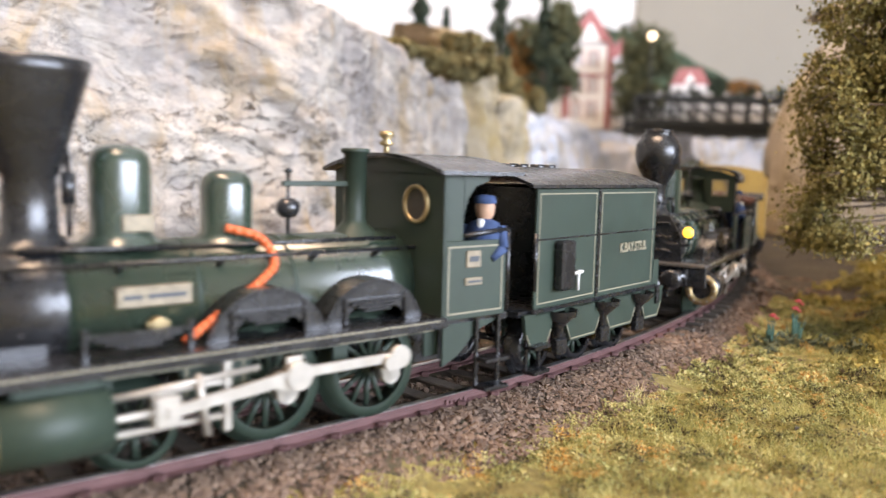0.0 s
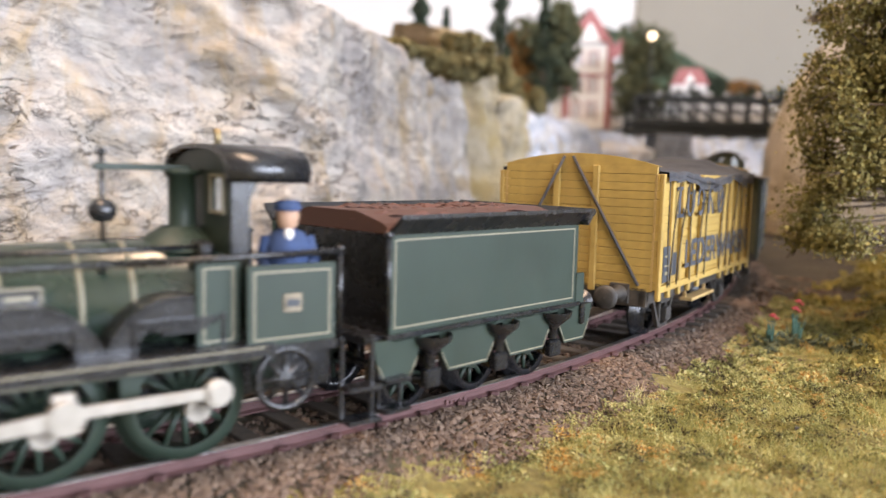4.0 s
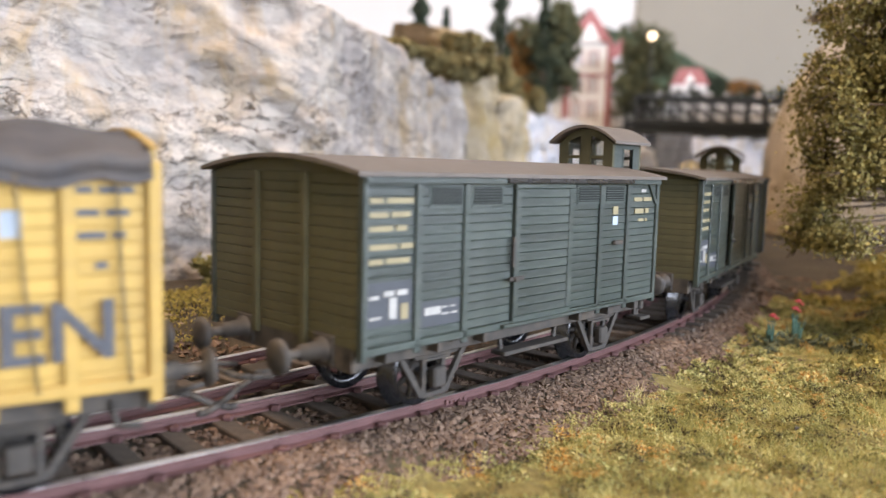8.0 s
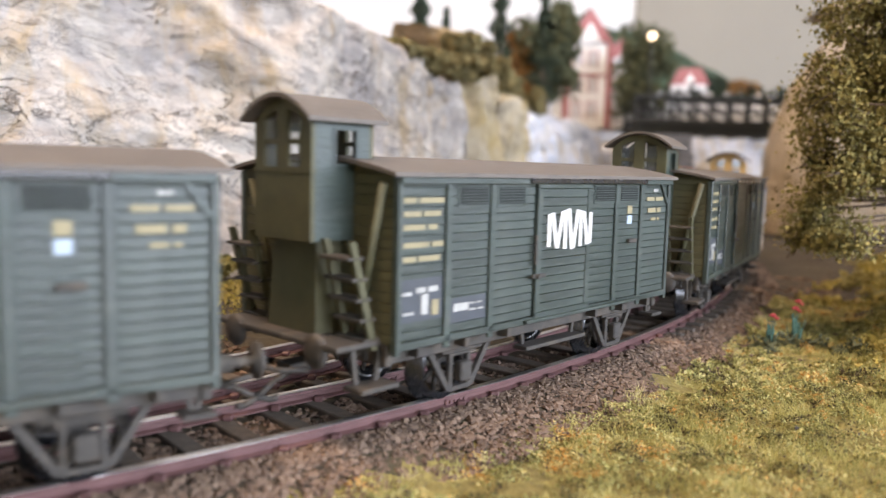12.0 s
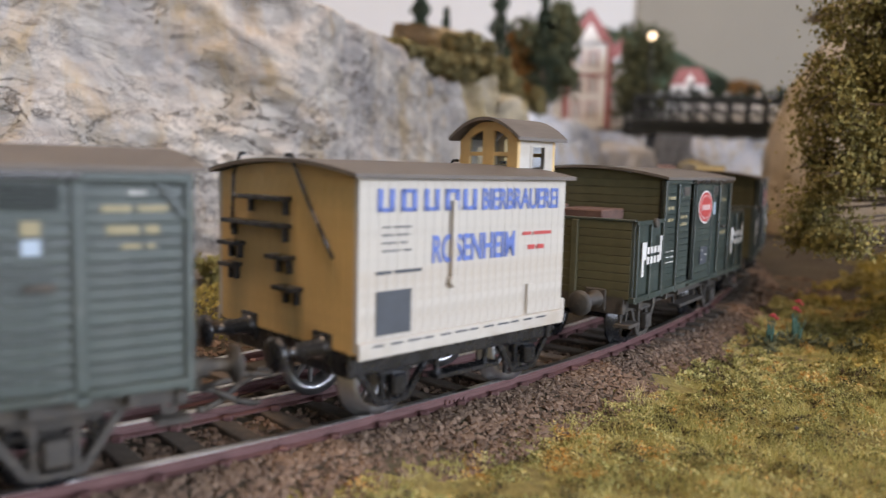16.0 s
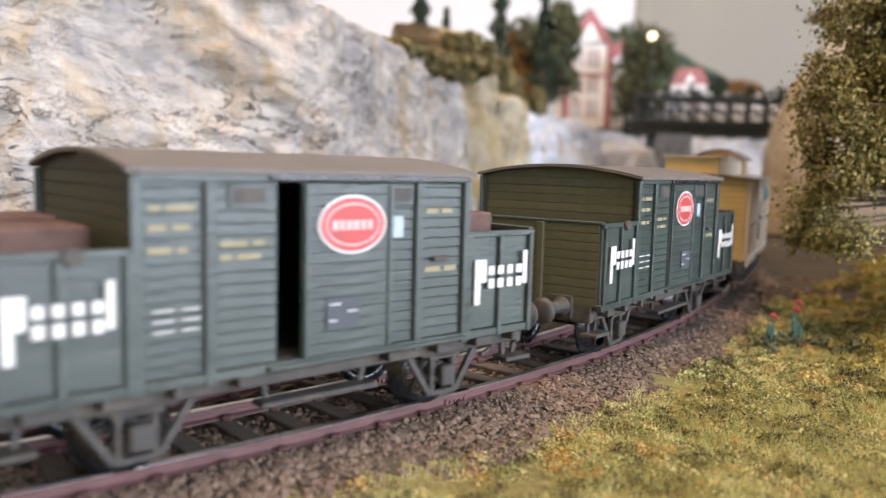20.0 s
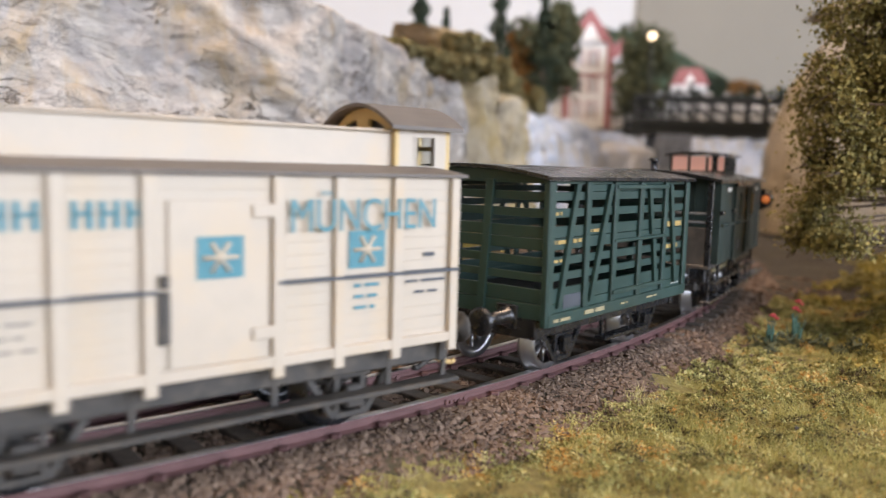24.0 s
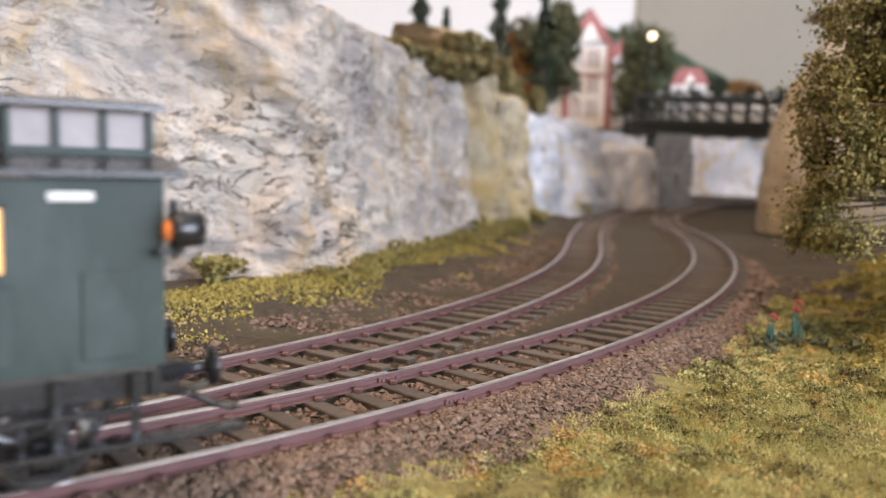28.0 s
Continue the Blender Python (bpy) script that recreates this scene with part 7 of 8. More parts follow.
    part("barrel", Mesh().lathe((-4.2, 12.6, 15.3), (0, 0, 1), [(0, 0.1), (0, 2.5), (3, 3.2), (6, 3.4), (9, 3.1), (11.2, 2.5), (11.2, 0.1)], 20), M_BARREL, w, "brown wooden barrel standing in the doorway")
    part("doorway_post", Mesh().box(-8.6, -6.6, SIDE_Y - 2.2, SIDE_Y - 0.9, z0, z1), M_DARK, w)
    part("lit_window", Mesh().box(-17.2, -13.0, SIDE_Y - 0.6, SIDE_Y - 0.4, 26.0, 32.6), M_WARM, w, "lit amber window")
    part("window_frame", Mesh().box(-17.8, -17.2, SIDE_Y, SIDE_Y + 0.3, 25.4, 33.2).box(-13.0, -12.4, SIDE_Y, SIDE_Y + 0.3, 25.4, 33.2).box(-17.8, -12.4, SIDE_Y, SIDE_Y + 0.5, 25.2, 25.9).box(-17.8, -12.4, SIDE_Y, SIDE_Y + 0.3, 32.6, 34.6), mt, w)
    for xa, xb, za, zb in ((-18.2, -11.8, 16.2, 24.6), (-30.2, -24.4, 16.2, 26.0)):
        part("hatch", Mesh().box(xa, xb, SIDE_Y, SIDE_Y + 0.25, za, zb, 0.1), mt, w)
    part("handrail", Mesh().tube((32, SIDE_Y + 0.8, 25.0), (16.4, SIDE_Y + 0.8, 24.8), 0.35, n=6), mt, w)
    part("handrail", Mesh().tube((15.8, dy + 0.8, 24.8), (1.4, dy + 0.8, 24.8), 0.35, n=6), mt, door)
    for x in (32.4, 16.6):
        part("latch", Mesh().box(x - 1.6, x + 0.8, SIDE_Y, SIDE_Y + 0.9, 27.6, 28.6, 0.1), M_BLACK, w)
    part("door_rail", Mesh().box(-9, 17.2, SIDE_Y + 0.5, SIDE_Y + 1.3, 34.7, 35.5, 0.1), M_BLACK, w)
    part("door_track", Mesh().box(-9, 17.2, SIDE_Y + 0.2, SIDE_Y + 1.3, 14.2, 14.8, 0.1), M_BLACK, w)
    bars(w, [(24.6, 19.4, 33.2, 34.6), (-21.4, -25.8, 33.2, 34.4)], M_PAPER, SIDE_Y + 0.05, "white_plate")
    part("slate_panel", Mesh().box(6.2, 10.8, dy + 0.32, dy + 0.45, 17.0, 20.2), M_SLATE, w)
    bars(w, [(10.2, 9.0, 19.2, 19.6), (10.2, 9.0, 17.8, 18.2)], M_LETTER_WHITE, dy + 0.46)
    for xa, xb in ((27, 22.5), (18.5, 14), (10, 7.5), (4.5, 2.2), (-2.5, -5), (-12, -14.5)):
        bars(w, [(xa, xb, 12.2, 13.2)], M_LETTER_CREAM, 15.35, "cream_plate")
    # end platform with railings
    for y in (16.0, -18.0):
        part("platform_post", Mesh().box(37.4, 38.6, y - 0.7, y + 0.7, 14, 36.2, 0.12), M_BLACK, w)
    part("platform_apron", Mesh().box(37.8, 38.5, -17.4, 15.4, 14.2, 24.5, 0.1), M_CHASSIS, w)
    for z in (25.8, 28.0):
        part("platform_rail", Mesh().tube((38.1, -18, z), (38.1, 16, z), 0.4, n=6), M_CHASSIS, w)
    part("brake_handle", Mesh().tube((37, -12, 15), (37, -12, 29), 0.5, n=6).tube((37, -13.5, 29), (37, -10, 29), 0.5, n=6), M_BLACK, w)
    # look-out on the roof
    cup = part("lookout", Mesh().box(-34.0, -18.4, -8.6, 9.0, 37.4, 39.0, 0.1), mt, w, "raised look-out with lit curtained windows")
    for x in (-33.7, -28.6, -23.6, -18.7):
        for y in (-8.3, 8.7):
            part("mullion", Mesh().box(x - 0.4, x + 0.4, y - 0.4, y + 0.4, 39.0, 43.4, 0.08), mt, cup)
    for y in (-2.6, 3.0):
        for x in (-33.7, -18.7):
            part("mullion", Mesh().box(x - 0.4, x + 0.4, y - 0.4, y + 0.4, 39.0, 43.4, 0.08), mt, cup)
    for xa, xb in ((-33.3, -29.0), (-28.2, -24.0), (-23.2, -19.1)):
        part("curtained_pane", Mesh().box(xa, xb, 8.3, 8.5, 39.0, 43.4), M_CURTAIN, cup)
        part("curtained_pane", Mesh().box(xa, xb, -8.1, -7.9, 39.0, 43.4), M_WARM_SOFT, cup)
    for ya, yb in ((-7.9, -3.0), (-2.2, 2.6), (3.4, 8.3)):
        part("curtained_pane", Mesh().box(-19.0, -18.8, ya, yb, 39.0, 43.4), M_WARM_SOFT, cup)
    part("lookout_roof", arc_roof(-35.2, -17.2, -10.0, 10.4, 43.4, 0.9, 0.6), M_BLACK, cup)
    for x, y, h in ((25, -2, 4.0), (-15.5, 6, 6.2)):
        part("stove_pipe", Mesh().tube((x, y, 37), (x, y, 37 + h), 0.9, n=10).tube((x, y, 38.2), (x, y, 38.8), 1.7, n=12).lathe((x, y, 37 + h), (0, 0, 1), [(0, 0.9), (0.1, 1.6), (0.8, 1.2), (1.0, 0.1)], 12), M_BLACK, w)
    # tail lantern
    part("tail_lantern", Mesh().box(-34.2, -33.4, SIDE_Y, SIDE_Y + 1.2, 27, 33.5, 0.1).lathe((-34.2, SIDE_Y + 1.6, 30.2), (1, 0, 0), [(-2.4, 0.2), (-2.4, 1.9), (0.8, 2.1), (1.2, 1.6)], 16).box(-34.6, -31.8, SIDE_Y + 0.6, SIDE_Y + 2.4, 27.6, 28.2), M_BLACK, w, "dark tail lantern with an amber lens")
    part("lantern_lens", Mesh().lathe((-33.0, SIDE_Y + 1.6, 30.2), (1, 0, 0), [(0, 1.25), (0.3, 0.9), (0.5, 0.1)], 16), glow_mat("amber_lens", (0.85, 0.26, 0.07), 0.6), w)
    part("lantern_cage", Mesh().pipe([(-33.6, SIDE_Y + 0.4, 33.0), (-33.6, SIDE_Y + 3.0, 33.0), (-33.6, SIDE_Y + 3.0, 27.5)], 0.22), M_BLACK, w)
    underframe(w, x0, 38.6, M_BLACK, 11.0, 14.2)
    bars(w, [(29, 24, 12.4, 13.0), (17, 10, 12.2, 13.4), (-12, -17, 12.4, 13.0), (5, 2, 12.2, 13.2)], M_LETTER_CREAM, 15.45)
    for x in (20.8, -21.0):
        wheelset(w, x, 5.5, mid, M_CHASSIS, 8, M_SILVER)
        axle_guard(w, x, M_BLACK, 13.0, 13.4)
    part("footboard", Mesh().box(-42, 43, 15.6, 18.4, 6.0, 6.7, 0.12), M_BLACK, w)
    part("footboard", Mesh().box(-30, 36, 16.4, 18.0, 10.0, 10.5, 0.1), M_BLACK, w)
    for x in (36, 24, 8, -8, -22, -30):
        part("hanger", Mesh().box(x - 0.5, x + 0.5, 15.8, 16.4, 6.2, 14, 0.1), M_BLACK, w)
    part("brake_gear", Mesh().box(22, 30, 6, 12, 7, 9.5, 0.5).tube((18, 12, 8.4), (28, 13, 9.6), 0.8, n=8), M_CHASSIS, w)
    for e, f in ((x0, -1), (38.6, 1)):
        buffers(w, e, f, M_BLACK)
        coupling(w, e, f, M_CHASSIS)


guards_van(1321.5)


# ---- locomotives and tenders ----
def framed_panel(p, x0, x1, y, z0, z1, mat, line=True, name="panel", inset=0.8):
    part(name, Mesh().box(min(x0, x1), max(x0, x1), y - 0.5 if y > 0 else y, y if y > 0 else y + 0.5, z0, z1, 0.1), mat, p)
    if line and y > 0:
        a, b = min(x0, x1) + inset, max(x0, x1) - inset
        c, d = z0 + inset, z1 - inset
        part("gilt_line", Mesh().box(a, b, y, y + 0.06, d - 0.25, d).box(a, b, y, y + 0.06, c, c + 0.25).box(a, a + 0.25, y, y + 0.06, c + 0.25, d - 0.25).box(b - 0.25, b, y, y + 0.06, c + 0.25, d - 0.25), M_LINE, p)


def half_disc(cx, cz, r, n=16, r0=0.0):
    out = [(cx + r * math.cos(math.pi * i / n), cz + r * math.sin(math.pi * i / n)) for i in range(n + 1)]
    inn = [(cx + r0 * math.cos(math.pi * i / n), cz + r0 * math.sin(math.pi * i / n)) for i in range(n + 1)]
    return out + (inn[::-1] if r0 else [])


def running_gear(w, mid, cyl_mat, phase, cover):
    """Frames, wheels, cylinders, slide bars and the rods that work as it runs."""
    wl, wd, wt, r, e = 17.0, -1.0, -18.0, 7.6, 3.0
    for y in (6.6, -6.6):
        part("main_frame", Mesh().box(-40, 36, y - 0.5, y + 0.5, 6.2, 14.4, 0.1), M_BLACK, w)
    for y in (11.8, -11.8):
        m = Mesh()
        for a, b in ((20.5, 26), (3, 12.5), (-12, -9.5), (-29, -26)):
            m.box(a, b, y - 0.3, y + 0.3, 8.5, 14.4, 0.1)
        m.box(-29, 26, y - 0.3, y + 0.3, 12.2, 14.4, 0.1)
        part("outside_frame", m, M_LOCO, w)
        if y > 0:
            part("gilt_line", Mesh().box(-28, 25, y + 0.3, y + 0.4, 12.4, 12.7).box(4, 4.3, y + 0.3, y + 0.4, 8.9, 12.4).box(11.6, 11.9, y + 0.3, y + 0.4, 8.9, 12.4).box(-12, -9.6, y + 0.3, y + 0.4, 8.8, 9.1), M_LINE, w)
    part("running_board", Mesh().box(-27.5, 36.6, -15.6, 15.6, 14.4, 15.1, 0.15), M_BLACK, w)
    part("footplate_edge", Mesh().box(-27.5, 36.6, 15.4, 16.0, 13.6, 15.0, 0.1), M_BLACK, w)
    part("gilt_line", Mesh().box(-26, 34, 16.0, 16.06, 14.7, 14.9), M_LINE, w)
    wheelset(w, wl, 5.2, mid, M_LOCO, 9, M_LOCO)
    for x in (wd, wt):
        ax = wheelset(w, x, r, mid, M_LOCO, 14, M_LOCO)
        for sy in (1, -1):
            k = Mesh().tube((0, sy * 12.4, 0), (0, sy * 14.6, 0), 1.5, n=12).prism([(-1.2, -0.8), (1.2, -0.8), (0.9, e + 0.8), (-0.9, e + 0.8)], "y", sy * 13.6 if sy > 0 else sy * 14.6, sy * 14.6 if sy > 0 else sy * 13.6)
            k.tube((0, sy * 14.6, e), (0, sy * 17.2, e), 1.25, n=14)
            part("crank", k, M_ROD, ax)
    for y in (15.0, -15.0):
        part("cylinder", Mesh().lathe((22.2, y, 8.8), (1, 0, 0), [(0, 0.2), (0, 3.75), (11.6, 3.75), (11.6, 0.2)], 28), cyl_mat, w)
        part("cylinder_cover", Mesh().lathe((33.8, y, 8.8), (1, 0, 0), [(0, 3.95), (0.7, 3.95), (0.7, 2.4), (0.2, 2.4), (0.2, 0.1)], 24), cover, w, "ringed cylinder cover")
        part("cylinder_cap", Mesh().tube((33.9, y, 8.8), (34.15, y, 8.8), 2.3, n=20), M_BLACK, w)
        if y > 0:
            bolt = Mesh().tube((0, 0, 0), (0.5, 0, 0), 0.28, n=6).data("bolt", M_ROD)
            for k in range(12):
                a = math.pi * k / 6
                o = part("bolt", bolt, None, w)
                o.matrix_basis = pose(34.5 * MM, (y + 3.2 * math.cos(a)) * MM, (8.8 + 3.2 * math.sin(a)) * MM)
        part("cylinder_block", Mesh().box(22.4, 31.8, min(y, y * 0.7), max(y, y * 0.7), 9.5, 14.4, 0.3), cyl_mat, w)
        for zz in (10.6, 6.3):
            part("slide_bar", Mesh().box(8.5, 22.2, y - 0.5, y + 0.5, zz, zz + 0.7, 0.1), M_ROD, w)
        part("slide_bar_bracket", Mesh().box(7.4, 8.4, y - 0.6, y + 0.6, 4.6, 14.4, 0.1), M_ROD, w)
        part("valve_rod", Mesh().tube((22, y + 1.2, 11.2), (4, y + 1.0, 12.2), 0.4, n=6).tube((12, y + 1.2, 12.6), (11, y + 1.6, 5.0), 0.5, n=6), M_ROD, w)
        # moving rods, laid along +x from the driving pin
        L = 17.0
        side = 1.1 if y > 0 else -1.1
        cr = part("coupling_rod", Mesh().box(wt - wd, 0, -0.35, 0.35, -0.7, 0.7, 0.1).tube((0, -0.7, 0), (0, 0.7, 0), 1.7, n=14).tube((wt - wd, -0.7, 0), (wt - wd, 0.7, 0), 1.7, n=14).box(-1.2, 1.2, -0.3, 0.3, 0, 2.4, 0.1), M_ROD, w)
        mr = part("main_rod", Mesh().prism([(0, -0.9), (L, -0.6), (L, 0.6), (0, 0.9)], "y", -0.35, 0.35).tube((0, -0.8, 0), (0, 0.8, 0), 1.9, n=14), M_ROD, w)
        ch = part("crosshead", Mesh().box(-1.6, 1.6, -0.9, 0.9, -1.8, 1.8, 0.2).tube((0, 0, 0), (9.5, 0, 0), 0.5, n=8), M_ROD, w)
        RODS.append((cr, mr, ch, mid, wd, r, e, L, y + side, phase + (90 if y < 0 else 0)))


def splashers(w, label_mat):
    for x in (0.5, -16.5):
        for y in (12.4, -12.4):
            a, b = (y - 5.5, y) if y > 0 else (y, y + 5.5)
            part("splasher_top", Mesh().prism(half_disc(x, 12.5, 9.0, 18, 8.4), "y", a, b), M_BLACK, w)
            part("splasher_face", Mesh().prism(half_disc(x, 12.5, 8.7, 18, 6.2), "y", y - 0.4 if y > 0 else y, y if y > 0 else y + 0.4), M_BLACK, w)
            sp = Mesh()
            for k in range(4):
                u = 5.6 - 1.1 * k
                sp.box(x - u, x + u, y - 0.4, y + 0.6, 18.4 - 0.5 * k, 18.8 - 0.5 * k, 0.05)
            sp.box(x - 5.6, x - 5.0, y - 0.3, y + 0.5, 15.2, 19.2, 0.1).box(x + 5.0, x + 5.6, y - 0.3, y + 0.5, 15.2, 19.2, 0.1)
            part("leaf_spring", sp, M_BLACK, w)
    for y in (12.4, -12.4):
        sp = Mesh()
        for k in range(4):
            u = 6.5 - 1.3 * k
            sp.box(17.5 - u, 17.5 + u, y - 0.5, y + 0.5, 17.4 - 0.5 * k, 17.8 - 0.5 * k, 0.05)
        sp.box(11, 11.7, y - 0.3, y + 0.5, 15, 18.6, 0.1).box(23.3, 24, y - 0.3, y + 0.5, 15, 18.6, 0.1)
        part("leaf_spring", sp, M_BLACK, w)


def boiler(w, bands, mat):
    part("boiler", Mesh().lathe((24, 0, 19.4), (-1, 0, 0), [(0, 0.2), (0, 7.9), (44, 7.9), (44.5, 8.3), (51.5, 8.3), (51.5, 0.2)], 40), M_BOILER, w, "glossy dark green boiler")
    part("smokebox", Mesh().lathe((33.4, 0, 19.4), (-1, 0, 0), [(0, 0.2), (-0.6, 4.0), (-0.4, 6.6), (0, 6.8), (0, 8.2), (9.4, 8.2)], 40).box(26, 33, -7.6, 7.6, 14.8, 17, 0.3).prism([(-8, 15), (8, 15), (7, 20), (-7, 20)], "x", 32.6, 33.4), M_BLACK, w)
    for x in bands:
        part("boiler_band", Mesh().lathe((x + 0.3, 0, 19.4), (-1, 0, 0), [(0, 7.9), (0, 8.02), (0.6, 8.02), (0.6, 7.9)], 40), mat, w, "narrow boiler band")
    for y, z in ((8.0, 25.2), (-8.0, 25.2)):
        m = Mesh().tube((33, y, z), (-27, y, z), 0.3, n=6)
        part("handrail", m, M_BLACK, w)
        for x in (30, 18, 5, -9, -20):
            part("rail_knob", Mesh().tube((x, y * 0.78, z - 1.2), (x, y, z), 0.4, 0.5, 6), M_BLACK, w)
    part("pipe", Mesh().pipe([(30, 5.0, 27.0), (10, 5.2, 26.6), (-25, 5.4, 26.6)], 0.32), M_BLACK, w)


def dome(w, x, r, z0, z1, mat, flat=False, name="steam_dome"):
    if flat:
        prof = [(0, r + 1.0), (0.5, r + 0.7), (1.2, r), (z1 - z0 - 0.3, r), (z1 - z0, r - 0.3), (z1 - z0, 0.1)]
    else:
        h = z1 - z0
        prof = [(0, r + 1.3), (0.5, r + 0.9), (1.3, r), (h - 2.4, r), (h - 1.2, r * 0.93), (h - 0.45, r * 0.75), (h, r * 0.4), (h + 0.05, 0.1)]
    part(name, Mesh().lathe((x, 0, z0), (0, 0, 1), prof, 32), mat, w)


def lantern(w, x, y, z):
    part("headlamp", Mesh().box(x - 2.6, x, y - 1.5, y + 1.5, z - 1.8, z + 1.7, 0.3).tube((x - 1.3, y, z + 1.7), (x - 1.3, y, z + 2.8), 0.8, 1.0, 10).tube((x - 1.3, y, z - 4.2), (x - 1.3, y, z - 1.8), 0.4, n=6), M_GREEN, w, "small green headlamp casing")
    part("lamp_lens", Mesh().lathe((x, y, z), (1, 0, 0), [(0, 1.35), (0.5, 1.1), (0.8, 0.5), (0.85, 0.05)], 18), M_LAMP, w, "glowing yellow lamp lens")


def governor(w, xc, x_arm, z_arm, top):
    """The column with its long lever and hanging weight."""
    part("valve_column", Mesh().lathe((xc, 0, 26.5), (0, 0, 1), [(0, 4.2), (0.8, 3.4), (2.0, 2.2), (2.8, 1.8), (top - 27.3, 1.8), (top - 27.2, 2.3), (top - 26.5, 2.3), (top - 26.5, 0.1)], 24), M_LOCO, w)
    part("lever", Mesh().box(min(x_arm - 1, xc - 1), max(x_arm, xc) + 1, -0.4, 0.4, z_arm - 0.4, z_arm + 0.4, 0.1), M_LOCO, w)
    part("lever_rod", Mesh().tube((x_arm, 0, z_arm + 2.4), (x_arm, 0, 27), 0.3, n=6).lathe((x_arm, 0, z_arm + 1.4), (0, 0, 1), [(0, 0.2), (0.4, 0.8), (1.0, 0.2)], 8), M_BLACK, w)
    part("weight", Mesh().lathe((x_arm, 0, 29.6), (0, 0, 1), [(0, 0.1), (0.2, 1.1), (1.1, 1.75), (2.0, 1.75), (2.9, 1.1), (3.1, 0.1)], 20), M_BLACK, w)


def figure(name, label, mid, base, x, y, z, turn, size=1.0):
    """A painted miniature figure, one plain shape."""
    m = Mesh()
    m.lathe((0, 0, 0), (0, 0, 1), [(0, 1.6), (4, 1.9), (8, 2.1), (9.5, 2.9), (12.2, 3.1), (14.0, 2.3), (14.6, 1.0)], 14, 0)
    m.lathe((0, 0, 14.4), (0, 0, 1), [(0, 0.9), (0.8, 1.4), (2.0, 1.6), (3.0, 1.35)], 12, 1)
    m.lathe((0.2, 0, 17.0), (0, 0, 1), [(0, 1.75), (0.5, 1.8), (1.2, 1.5), (1.4, 0.1)], 12, 0)
    for s in (1, -1):
        m.tube((0, s * 2.6, 13.4), (0.9, s * 3.4, 10.2), 0.95, 0.8, 8, 0)
        m.tube((0.9, s * 3.4, 10.2), (2.4, s * 2.0, 8.6), 0.8, 0.6, 8, 0)
    m.tube((1.7, 0, 13.0), (2.2, 0, 14.6), 0.9, 0.5, 8, 2)
    m.v = [(a * size, b * size, c * size) for a, b, c in m.v]
    o = mesh_thing(name, m, [M_CLOTH, M_SKIN, M_PAPER], label, "figurine", "figures on the engines")
    TRAIN.append((o, mid, base, pose(x * MM, y * MM, z * MM, 0, 0, turn)))


def loco_steps(w, x):
    m = Mesh()
    for xx in (x - 2.4, x + 2.4):
        m.box(xx - 0.3, xx + 0.3, 14.4, 15.0, 2.6, 14.4, 0.08)
    for z in (3.0, 7.6):
        m.box(x - 2.6, x + 2.6, 14.2, 17.4, z - 0.3, z + 0.3, 0.08)
    part("cab_steps", m, M_BLACK, w)


